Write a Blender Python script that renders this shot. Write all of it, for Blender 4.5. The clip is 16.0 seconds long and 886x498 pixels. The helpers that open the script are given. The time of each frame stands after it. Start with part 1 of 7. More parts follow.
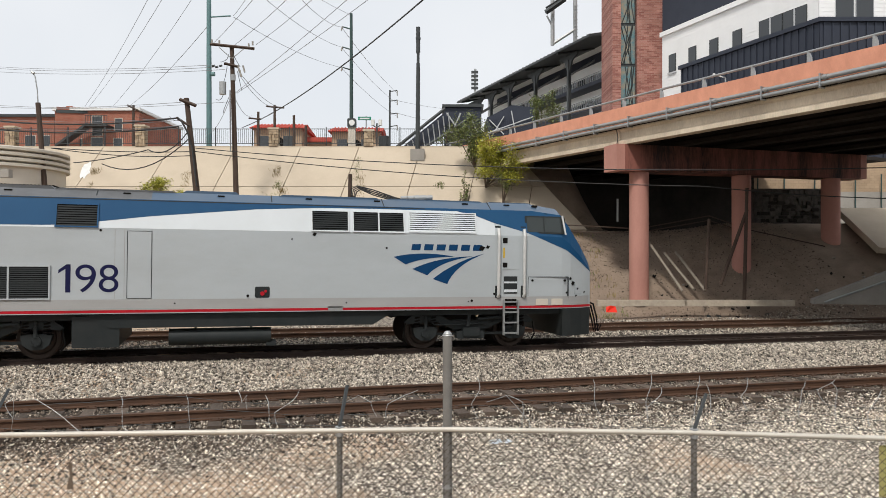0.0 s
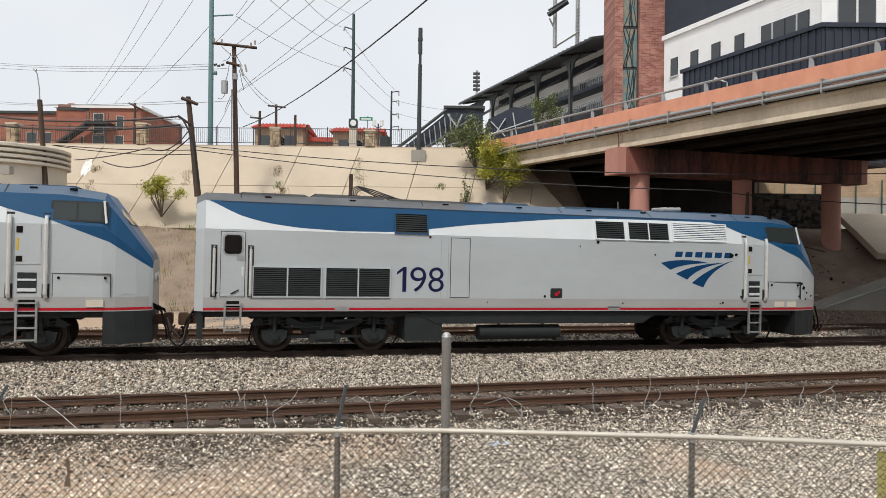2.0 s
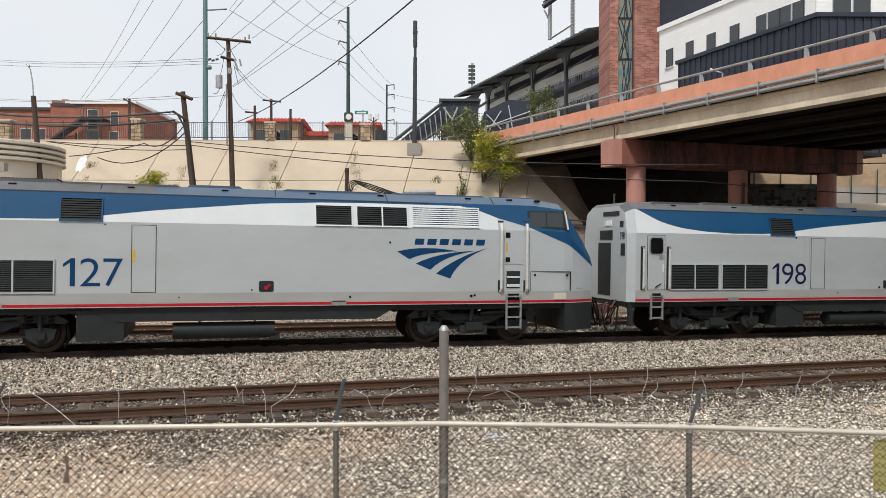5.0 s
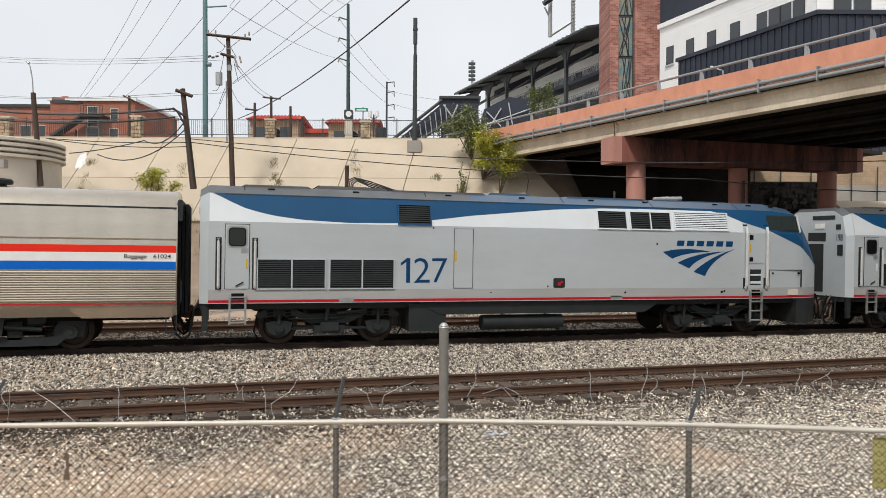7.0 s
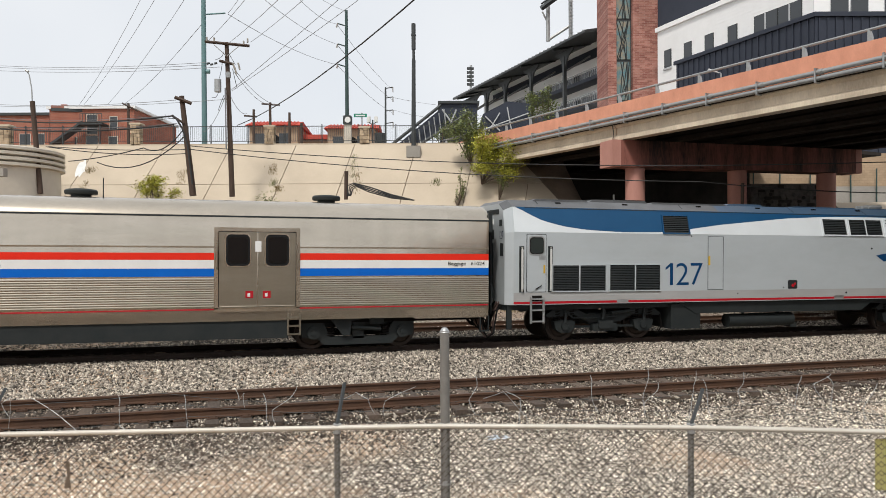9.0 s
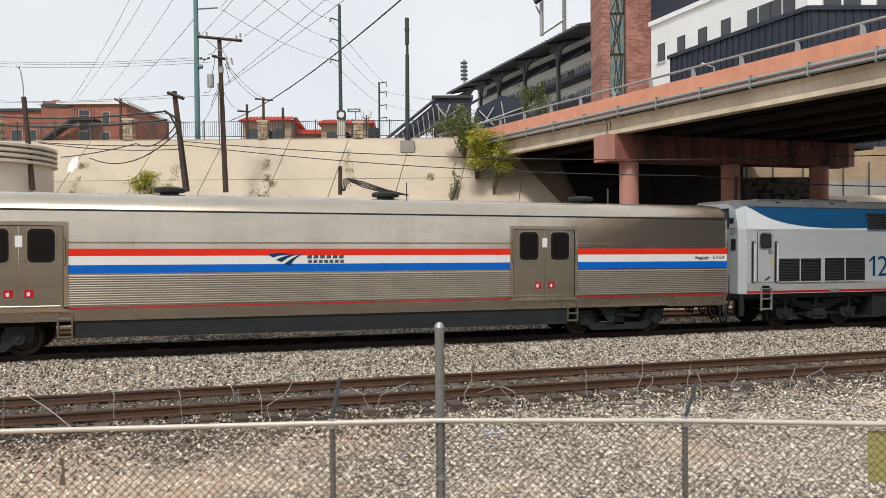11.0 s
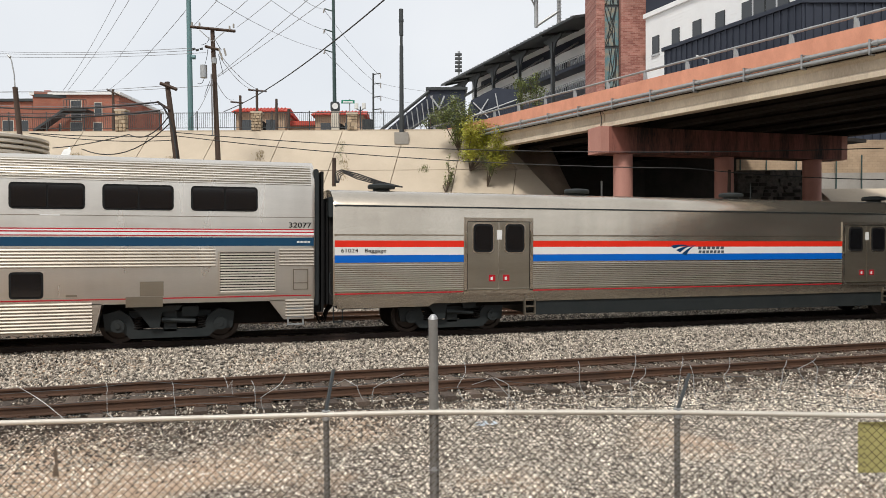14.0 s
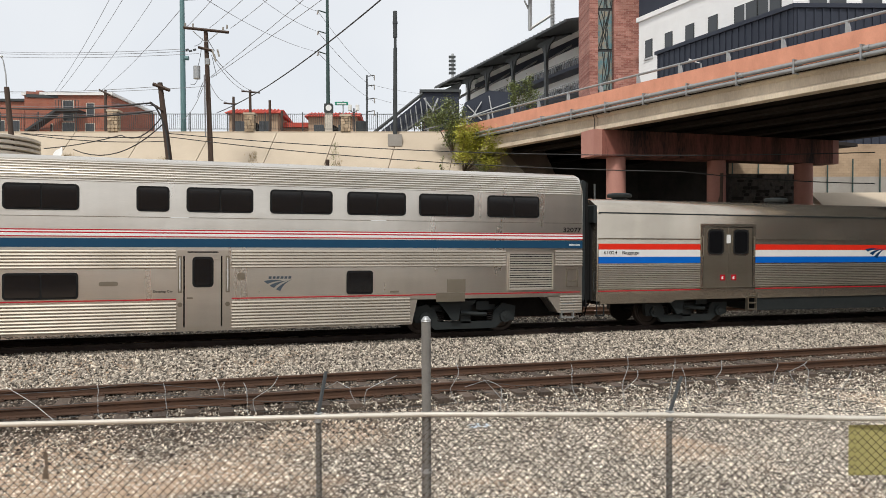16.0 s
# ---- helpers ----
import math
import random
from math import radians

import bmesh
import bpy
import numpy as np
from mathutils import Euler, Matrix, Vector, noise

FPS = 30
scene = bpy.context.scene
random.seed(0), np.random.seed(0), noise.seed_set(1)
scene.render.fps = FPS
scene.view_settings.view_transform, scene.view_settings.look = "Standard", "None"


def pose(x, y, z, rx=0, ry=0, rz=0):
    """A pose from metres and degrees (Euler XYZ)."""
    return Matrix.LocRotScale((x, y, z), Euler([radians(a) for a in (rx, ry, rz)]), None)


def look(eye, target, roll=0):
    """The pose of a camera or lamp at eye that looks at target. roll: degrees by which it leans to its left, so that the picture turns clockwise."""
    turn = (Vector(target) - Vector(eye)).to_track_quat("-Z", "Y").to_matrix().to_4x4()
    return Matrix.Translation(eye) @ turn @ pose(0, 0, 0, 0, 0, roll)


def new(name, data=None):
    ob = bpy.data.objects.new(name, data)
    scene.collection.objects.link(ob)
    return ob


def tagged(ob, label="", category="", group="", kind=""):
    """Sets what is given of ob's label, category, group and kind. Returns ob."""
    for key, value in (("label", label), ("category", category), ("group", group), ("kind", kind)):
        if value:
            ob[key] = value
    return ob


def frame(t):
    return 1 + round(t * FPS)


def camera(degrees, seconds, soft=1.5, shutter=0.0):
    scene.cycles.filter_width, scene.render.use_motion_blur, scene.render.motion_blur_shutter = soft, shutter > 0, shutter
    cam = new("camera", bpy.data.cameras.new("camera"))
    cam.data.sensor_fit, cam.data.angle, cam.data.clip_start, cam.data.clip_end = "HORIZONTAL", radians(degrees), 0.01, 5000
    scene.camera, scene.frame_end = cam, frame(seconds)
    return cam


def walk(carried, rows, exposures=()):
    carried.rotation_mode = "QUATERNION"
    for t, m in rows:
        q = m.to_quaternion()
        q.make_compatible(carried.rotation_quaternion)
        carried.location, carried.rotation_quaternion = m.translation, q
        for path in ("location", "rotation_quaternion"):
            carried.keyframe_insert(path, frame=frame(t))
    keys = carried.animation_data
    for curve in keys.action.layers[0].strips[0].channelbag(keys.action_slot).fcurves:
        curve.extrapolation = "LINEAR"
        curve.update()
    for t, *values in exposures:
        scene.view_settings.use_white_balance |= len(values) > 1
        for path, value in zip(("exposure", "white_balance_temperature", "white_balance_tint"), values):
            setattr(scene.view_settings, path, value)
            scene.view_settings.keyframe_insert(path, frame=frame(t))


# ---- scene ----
cam = camera(62.08, 16.0, soft=0.4)
EYE = Vector((0.0, 0.0, 2.815))
# seconds, turn to the right of the track's normal, tilt up, roll (degrees)
TURNS = [
    (0, 16.759, 0.012, -0.003),
    (0.5, 16.828, 0.132, 0.301),
    (1, 16.794, 0.199, 0.6),
    (1.5, 16.74, 0.2, 0.67),
    (2, 16.758, 0.105, 0.611),
    (2.5, 16.834, -0.036, 0.444),
    (3, 16.917, -0.145, 0.287),
    (3.5, 16.964, -0.233, 0.165),
    (4, 17.012, -0.272, 0.074),
    (6.5, 17.019, -0.616, 0.164),
    (7, 17.019, -0.616, 0.164),
    (7.5, 17.04, -0.549, 0.142),
    (8, 17.053, -0.44, -0.023),
    (8.5, 17.03, -0.336, -0.181),
    (9, 17.024, -0.243, -0.318),
    (11.5, 17.556, -0.834, -0.571),
    (12, 17.626, -1.026, -0.58),
    (12.5, 17.687, -1.163, -0.613),
    (13, 17.738, -1.234, -0.654),
    (13.5, 17.833, -1.271, -0.545),
    (14, 17.921, -1.273, -0.439),
    (14.5, 18.024, -1.309, -0.296),
    (15, 18.173, -1.29, -0.15),
    (15.5, 18.326, -1.219, -0.12),
    (16, 18.458, -1.103, -0.237),
]


def gaze(turn, tilt, roll):
    a, p = radians(turn), radians(tilt)
    way = Vector((math.sin(a) * math.cos(p), math.cos(a) * math.cos(p), math.sin(p)))
    return look(EYE, EYE + 20 * way, roll)


walk(cam, [(t, gaze(a, p, r)) for t, a, p, r in TURNS])

# ---------- light ----------
world = bpy.data.worlds.new("sky")
scene.world = world
world.use_nodes = True
wn, wl = world.node_tree.nodes, world.node_tree.links
wn.clear()
sky = wn.new("ShaderNodeTexSky")
sky.sky_type = "NISHITA"
sky.sun_disc = False
sky.sun_elevation, sky.sun_rotation = radians(53), radians(214)
sky.air_density, sky.dust_density = 1.0, 3.0
veil_noise = wn.new("ShaderNodeTexNoise")
veil_noise.inputs["Scale"].default_value = 2.2
veil_noise.inputs["Detail"].default_value = 5
veil = wn.new("ShaderNodeValToRGB")
veil.color_ramp.elements[0].position, veil.color_ramp.elements[1].position = 0.25, 0.75
veil.color_ramp.elements[0].color = (6.9, 7.2, 7.6, 1)
veil.color_ramp.elements[1].color = (8.3, 8.4, 8.5, 1)
wl.new(veil_noise.outputs["Fac"], veil.inputs["Fac"])
mixer = wn.new("ShaderNodeMix")
mixer.data_type = "RGBA"
mixer.inputs[0].default_value = 0.88
wl.new(sky.outputs[0], mixer.inputs[6])
wl.new(veil.outputs[0], mixer.inputs[7])
back = wn.new("ShaderNodeBackground")
back.inputs["Strength"].default_value = 0.118
wl.new(mixer.outputs[2], back.inputs["Color"])
wo = wn.new("ShaderNodeOutputWorld")
wl.new(back.outputs[0], wo.inputs[0])

sun_data = bpy.data.lights.new("sun", "SUN")
sun_data.energy, sun_data.angle, sun_data.color = 2.5, radians(7), (1.0, 0.96, 0.90)
sun = new("sun", sun_data)
sun.matrix_world = look((0, 0, 60), Vector((0, 0, 60)) + Vector((0.33, 0.49, -0.78)))
scene.view_settings.exposure = 0.0


# ---------- materials ----------
def material(name, a, b=None, rough=0.7, metal=0.0, scale=3.0, fine=40.0, bump=0.15, mix=0.5, spread=0.25, stretch=(1, 1, 1), coat=0.0, island=False, obj=0.0, world_space=False, spec=0.5):
    """Two-scale mottled surface: colours a and b, coarse noise for stains and fine noise for grain and relief."""
    b = b or tuple(c * 0.75 for c in a)
    m = bpy.data.materials.new(name)
    m.use_nodes = True
    n, l = m.node_tree.nodes, m.node_tree.links
    p = n["Principled BSDF"]
    tc = n.new("ShaderNodeTexCoord")
    mp = n.new("ShaderNodeMapping")
    mp.inputs["Scale"].default_value = stretch
    if world_space:
        gp = n.new("ShaderNodeNewGeometry")
        l.new(gp.outputs["Position"], mp.inputs["Vector"])
    else:
        l.new(tc.outputs["Object"], mp.inputs["Vector"])
    n1, n2 = n.new("ShaderNodeTexNoise"), n.new("ShaderNodeTexNoise")
    for k, sc in ((n1, scale), (n2, fine)):
        k.inputs["Scale"].default_value = sc
        k.inputs["Detail"].default_value = 6
        k.inputs["Roughness"].default_value = 0.65
        l.new(mp.outputs[0], k.inputs["Vector"])
    r1 = n.new("ShaderNodeMapRange")
    r1.inputs["From Min"].default_value, r1.inputs["From Max"].default_value = 0.5 - spread, 0.5 + spread
    add = n.new("ShaderNodeMath")
    add.operation = "MULTIPLY_ADD"
    add.inputs[1].default_value = 0.35
    l.new(n2.outputs["Fac"], add.inputs[0])
    sub = n.new("ShaderNodeMath")
    sub.operation = "SUBTRACT"
    sub.inputs[1].default_value = 0.175
    l.new(n1.outputs["Fac"], sub.inputs[0])
    l.new(sub.outputs[0], add.inputs[2])
    l.new(add.outputs[0], r1.inputs["Value"])
    mx = n.new("ShaderNodeMix")
    mx.data_type = "RGBA"
    mx.inputs[6].default_value, mx.inputs[7].default_value = (*a, 1), (*b, 1)
    l.new(r1.outputs[0], mx.inputs[0])
    col = mx.outputs[2]
    if island or obj:
        hs = n.new("ShaderNodeHueSaturation")
        src = n.new("ShaderNodeNewGeometry").outputs["Random Per Island"] if island else n.new("ShaderNodeObjectInfo").outputs["Random"]
        rr = n.new("ShaderNodeMapRange")
        amount = obj or 0.4
        rr.inputs["To Min"].default_value, rr.inputs["To Max"].default_value = 1 - amount, 1 + amount
        l.new(src, rr.inputs["Value"])
        l.new(rr.outputs[0], hs.inputs["Value"])
        l.new(col, hs.inputs["Color"])
        col = hs.outputs[0]
    l.new(col, p.inputs["Base Color"])
    p.inputs["Roughness"].default_value, p.inputs["Metallic"].default_value = rough, metal
    p.inputs["Specular IOR Level"].default_value = spec
    p.inputs["Coat Weight"].default_value = coat
    p.inputs["Coat Roughness"].default_value = 0.25
    if bump:
        bp = n.new("ShaderNodeBump")
        bp.inputs["Strength"].default_value, bp.inputs["Distance"].default_value = bump, 0.02
        l.new(n2.outputs["Fac"], bp.inputs["Height"])
        l.new(bp.outputs[0], p.inputs["Normal"])
    return m


def glass_material(name, tint=(0.02, 0.022, 0.025), rough=0.06):
    m = bpy.data.materials.new(name)
    m.use_nodes = True
    p = m.node_tree.nodes["Principled BSDF"]
    p.inputs["Base Color"].default_value = (*tint, 1)
    p.inputs["Roughness"].default_value = rough
    p.inputs["IOR"].default_value = 1.5
    return m


def ground_material():
    """Pale gravel with dirt patches: cells for stones, broad noise for sand and oil-dark areas."""
    m = bpy.data.materials.new("gravel_ground")
    m.use_nodes = True
    n, l = m.node_tree.nodes, m.node_tree.links
    p = n["Principled BSDF"]
    g = n.new("ShaderNodeNewGeometry")
    v = n.new("ShaderNodeTexVoronoi")
    v.inputs["Scale"].default_value = 30
    l.new(g.outputs["Position"], v.inputs["Vector"])
    cr = n.new("ShaderNodeValToRGB")
    e = cr.color_ramp.elements
    e[0].position, e[0].color = 0.15, (0.035, 0.028, 0.022, 1)
    e[1].position, e[1].color = 0.95, (0.52, 0.46, 0.38, 1)
    k = e.new(0.5)
    k.color = (0.12, 0.095, 0.072, 1)
    sx = n.new("ShaderNodeSeparateColor")
    l.new(v.outputs["Color"], sx.inputs[0])
    l.new(sx.outputs[0], cr.inputs["Fac"])
    big = n.new("ShaderNodeTexNoise")
    big.inputs["Scale"].default_value, big.inputs["Detail"].default_value = 0.45, 5
    l.new(g.outputs["Position"], big.inputs["Vector"])
    dirt_range = n.new("ShaderNodeMapRange")
    dirt_range.inputs["From Min"].default_value, dirt_range.inputs["From Max"].default_value = 0.50, 0.62
    sep = n.new("ShaderNodeSeparateXYZ")
    l.new(g.outputs["Position"], sep.inputs[0])
    drift = n.new("ShaderNodeMapRange")
    drift.inputs["From Min"].default_value, drift.inputs["From Max"].default_value = -2.5, 5
    drift.inputs["To Min"].default_value, drift.inputs["To Max"].default_value = 0.20, -0.10
    l.new(sep.outputs["X"], drift.inputs["Value"])
    both = n.new("ShaderNodeMath")
    l.new(big.outputs["Fac"], both.inputs[0])
    l.new(drift.outputs[0], both.inputs[1])
    l.new(both.outputs[0], dirt_range.inputs["Value"])
    fine = n.new("ShaderNodeTexNoise")
    fine.inputs["Scale"].default_value, fine.inputs["Detail"].default_value = 9, 8
    l.new(g.outputs["Position"], fine.inputs["Vector"])
    mx = n.new("ShaderNodeMix")
    mx.data_type = "RGBA"
    dirt_mix = n.new("ShaderNodeMix")
    dirt_mix.data_type = "RGBA"
    dirt_mix.inputs[6].default_value, dirt_mix.inputs[7].default_value = (0.33, 0.23, 0.155, 1), (0.52, 0.385, 0.275, 1)
    l.new(fine.outputs["Fac"], dirt_mix.inputs[0])
    l.new(dirt_range.outputs[0], mx.inputs[0])
    l.new(cr.outputs[0], mx.inputs[6])
    l.new(dirt_mix.outputs[2], mx.inputs[7])
    l.new(mx.outputs[2], p.inputs["Base Color"])
    p.inputs["Roughness"].default_value = 0.95
    bp = n.new("ShaderNodeBump")
    bp.inputs["Strength"].default_value, bp.inputs["Distance"].default_value = 0.6, 0.05
    l.new(sx.outputs[1], bp.inputs["Height"])
    l.new(bp.outputs[0], p.inputs["Normal"])
    return m


def brick_material(name, a, b, mortar, size=(0.22, 0.075)):
    m = bpy.data.materials.new(name)
    m.use_nodes = True
    n, l = m.node_tree.nodes, m.node_tree.links
    p = n["Principled BSDF"]
    tc = n.new("ShaderNodeTexCoord")
    mp = n.new("ShaderNodeMapping")
    mp.inputs["Rotation"].default_value = (radians(90), 0, 0)
    l.new(tc.outputs["Object"], mp.inputs["Vector"])
    br = n.new("ShaderNodeTexBrick")
    br.inputs["Color1"].default_value, br.inputs["Color2"].default_value, br.inputs["Mortar"].default_value = (*a, 1), (*b, 1), (*mortar, 1)
    br.inputs["Scale"].default_value = 1
    br.inputs["Brick Width"].default_value, br.inputs["Row Height"].default_value = size
    br.inputs["Mortar Size"].default_value = 0.008
    br.inputs["Bias"].default_value = 0.1
    l.new(mp.outputs[0], br.inputs["Vector"])
    nz = n.new("ShaderNodeTexNoise")
    nz.inputs["Scale"].default_value, nz.inputs["Detail"].default_value = 0.6, 6
    l.new(tc.outputs["Object"], nz.inputs["Vector"])
    hs = n.new("ShaderNodeHueSaturation")
    mr = n.new("ShaderNodeMapRange")
    mr.inputs["To Min"].default_value, mr.inputs["To Max"].default_value = 0.6, 1.4
    l.new(nz.outputs["Fac"], mr.inputs["Value"])
    l.new(mr.outputs[0], hs.inputs["Value"])
    l.new(br.outputs["Color"], hs.inputs["Color"])
    l.new(hs.outputs[0], p.inputs["Base Color"])
    p.inputs["Roughness"].default_value = 0.9
    return m


def steel_material(name, a, b, rough, metal=0.9):
    """Rolled stainless sheet: long streaks, vertical run-off stains and slightly buckled panels."""
    m = material(name, a, b, rough, metal, 0.7, 30, 0.015, stretch=(0.35, 1, 2.0))
    n, l = m.node_tree.nodes, m.node_tree.links
    p = n["Principled BSDF"]
    tc = n.new("ShaderNodeTexCoord")
    mp = n.new("ShaderNodeMapping")
    mp.inputs["Scale"].default_value = (0.8, 1, 0.12)
    l.new(tc.outputs["Object"], mp.inputs["Vector"])
    run = n.new("ShaderNodeTexNoise")
    run.inputs["Scale"].default_value, run.inputs["Detail"].default_value = 1.3, 4
    l.new(mp.outputs[0], run.inputs["Vector"])
    shade = n.new("ShaderNodeMapRange")
    shade.inputs["From Min"].default_value, shade.inputs["From Max"].default_value = 0.36, 0.66
    shade.inputs["To Min"].default_value, shade.inputs["To Max"].default_value = 0.93, 1.05
    l.new(run.outputs["Fac"], shade.inputs["Value"])
    hs = n.new("ShaderNodeHueSaturation")
    l.new(p.inputs["Base Color"].links[0].from_socket, hs.inputs["Color"])
    l.new(shade.outputs[0], hs.inputs["Value"])
    l.new(hs.outputs[0], p.inputs["Base Color"])
    gloss = n.new("ShaderNodeMapRange")
    gloss.inputs["From Min"].default_value, gloss.inputs["From Max"].default_value = 0.3, 0.7
    gloss.inputs["To Min"].default_value, gloss.inputs["To Max"].default_value = rough + 0.04, rough - 0.03
    l.new(run.outputs["Fac"], gloss.inputs["Value"])
    l.new(gloss.outputs[0], p.inputs["Roughness"])
    buckle = n.new("ShaderNodeTexNoise")
    buckle.inputs["Scale"].default_value, buckle.inputs["Detail"].default_value = 1.1, 2
    l.new(tc.outputs["Object"], buckle.inputs["Vector"])
    bp = n.new("ShaderNodeBump")
    bp.inputs["Strength"].default_value, bp.inputs["Distance"].default_value = 0.3, 0.05
    l.new(buckle.outputs["Fac"], bp.inputs["Height"])
    l.new(bp.outputs[0], p.inputs["Normal"])
    return m


SILVER = material("silver_paint", (0.475, 0.515, 0.535), (0.40, 0.428, 0.438), 0.38, 0.1, 0.5, 60, 0.02, coat=0.15, stretch=(0.6, 1, 1.6))
PALE = material("pale_silver_paint", (0.66, 0.70, 0.72), (0.58, 0.61, 0.62), 0.40, 0.05, 0.6, 60, 0.02, coat=0.15)
# Lighter, greyer than the side's blue: sky sheen put into the roof colour.
ROOF_BLUE = material("sky_sheen_blue_roof", (0.035, 0.085, 0.155), (0.075, 0.11, 0.155), 0.32, 0.1, 0.9, 40, 0.03, coat=0.3)
BLUE = material("blue_paint", (0.006, 0.058, 0.145), (0.009, 0.070, 0.165), 0.40, 0.0, 0.8, 50, 0.02, spec=0.3)
NAVY_TEXT = material("navy_paint", (0.006, 0.007, 0.045), (0.009, 0.010, 0.055), 0.6, 0, 2, 50, 0, spec=0.2)
LOGO_BLUE = material("logo_blue_paint", (0.003, 0.040, 0.115), (0.004, 0.046, 0.13), 0.55, 0, 2, 50, 0, spec=0.15)
LOGO_GREY = material("logo_grey_paint", (0.05, 0.07, 0.09), (0.06, 0.08, 0.10), 0.5, 0, 2, 50, 0)
RED = material("red_paint", (0.48, 0.010, 0.022), (0.36, 0.010, 0.018), 0.45, 0, 3, 50, 0, spec=0.25)
BRIGHT_RED = material("bright_red_stripe", (0.78, 0.032, 0.014), (0.68, 0.026, 0.012), 0.4, 0, 2, 50, 0, spec=0.2)
BRIGHT_BLUE = material("bright_blue_stripe", (0.001, 0.125, 0.55), (0.002, 0.11, 0.49), 0.4, 0, 2, 50, 0, spec=0.2)
WHITE = material("white_stripe", (0.78, 0.78, 0.76), (0.70, 0.70, 0.68), 0.45, 0, 2, 50, 0)
DEEP_BLUE = material("deep_blue_stripe", (0.009, 0.050, 0.105), (0.012, 0.060, 0.12), 0.4, 0, 2, 50, 0, spec=0.2)
ROOF_GREY = material("grey_roof_paint", (0.14, 0.145, 0.15), (0.07, 0.072, 0.075), 0.42, 0.2, 1.2, 40, 0.05)
UNDER = material("underframe_grey", (0.013, 0.018, 0.019), (0.026, 0.029, 0.029), 0.6, 0.0, 1.5, 30, 0.08, spec=0.3)
BLACK = material("grimy_black", (0.005, 0.0048, 0.0045), (0.012, 0.010, 0.009), 0.8, 0, 3, 40, 0.1, spec=0.1)
WHEEL = material("wheel_steel", (0.035, 0.026, 0.021), (0.06, 0.045, 0.038), 0.5, 0.5, 4, 40, 0.1)
# Beige in these steels stands in for earth and walls they reflect.
STEEL = steel_material("stainless_steel", (0.76, 0.71, 0.635), (0.64, 0.595, 0.525), 0.29)
STEEL_WARM = steel_material("earth_tinted_stainless", (0.60, 0.54, 0.45), (0.49, 0.435, 0.355), 0.22)
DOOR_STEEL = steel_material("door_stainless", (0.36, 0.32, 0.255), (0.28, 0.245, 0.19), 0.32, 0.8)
GALV = material("galvanised_steel", (0.42, 0.43, 0.43), (0.30, 0.31, 0.31), 0.5, 0.6, 5, 60, 0.06)
CHROME = material("bright_rail_metal", (0.70, 0.70, 0.68), (0.58, 0.58, 0.56), 0.35, 0.35, 5, 60, 0.02)
RUBBER = material("rubber", (0.008, 0.008, 0.008), (0.014, 0.014, 0.014), 0.85, 0, 3, 40, 0.1, spec=0.2)
HOSE = material("dusty_red_brown_hose", (0.075, 0.036, 0.029), (0.13, 0.085, 0.07), 0.75, 0, 5, 50, 0.1)
POST_STEEL = material("weathered_post_steel", (0.24, 0.235, 0.22), (0.15, 0.145, 0.135), 0.6, 0.3, 4, 60, 0.1)
RIB_STEEL = steel_material("dull_rib_steel", (0.41, 0.37, 0.315), (0.31, 0.28, 0.23), 0.48, 0.7)
SILL_PAINT = material("grey_sill_paint", (0.40, 0.40, 0.395), (0.32, 0.315, 0.305), 0.5, 0.05, 0.9, 50, 0.03, stretch=(0.5, 1, 1.5))
GLASS = glass_material("dark_glass", (0.008, 0.008, 0.009))
CLOD = material("bank_clods", (0.26, 0.195, 0.145), (0.10, 0.074, 0.054), 0.95, 0, 6, 50, 0.3, island=True, obj=0.6, world_space=True)
FENCE_PIPE = material("pale_fence_pipe", (0.60, 0.565, 0.50), (0.46, 0.42, 0.36), 0.5, 0.2, 5, 60, 0.05)
BLOCK_TAN = brick_material("tan_block", (0.33, 0.235, 0.15), (0.38, 0.275, 0.18), (0.26, 0.19, 0.125), (0.4, 0.2))
# Raised base colour stands in for sky reflected in the cab panes.
CAB_GLASS = glass_material("sky_tinted_cab_glass", (0.028, 0.036, 0.035), 0.08)
# Dark bed: rail grease plus the shadow in gaps between stones.
BED = material("grease_and_gap_shade_bed", (0.050, 0.040, 0.031), (0.022, 0.017, 0.013), 0.95, 0, 5, 60, 0.5, world_space=True, spec=0.2)
BED_OILY = material("oil_dark_soil", (0.060, 0.044, 0.032), (0.022, 0.017, 0.013), 0.95, 0, 4, 50, 0.5, world_space=True, spec=0.2)
PANE = glass_material("window_glass", (0.05, 0.055, 0.06))
YELLOW = material("yellow_paint", (0.65, 0.42, 0.03), (0.5, 0.33, 0.03), 0.6)
LAMP = material("lamp_lens", (0.8, 0.8, 0.75), (0.7, 0.7, 0.66), 0.15, 0, 5, 50, 0)
RUST = material("rusty_rail", (0.105, 0.052, 0.028), (0.055, 0.030, 0.019), 0.7, 0.15, 3, 40, 0.2, stretch=(0.5, 1, 1))
RAIL_DARK = material("greasy_rail", (0.022, 0.014, 0.011), (0.045, 0.028, 0.021), 0.65, 0.25, 3, 40, 0.2)
TIE = material("weathered_tie", (0.055, 0.039, 0.029), (0.125, 0.094, 0.072), 0.9, 0, 4, 50, 0.5, stretch=(6, 1, 6), obj=0.4)
GROUND = ground_material()
STONE_PALE = material("pale_yard_stone", (0.84, 0.775, 0.665), (0.30, 0.25, 0.195), 0.95, 0, 9, 80, 0.2, island=True, obj=0.92, world_space=True, spread=0.16)
STONE = material("ballast_stone", (0.52, 0.465, 0.385), (0.095, 0.072, 0.054), 0.95, 0, 9, 80, 0.2, island=True, obj=0.92, world_space=True, spread=0.16)
STONE_DIRTY = material("oily_stone", (0.20, 0.155, 0.118), (0.035, 0.027, 0.021), 0.95, 0, 9, 80, 0.2, island=True, obj=0.92, world_space=True)
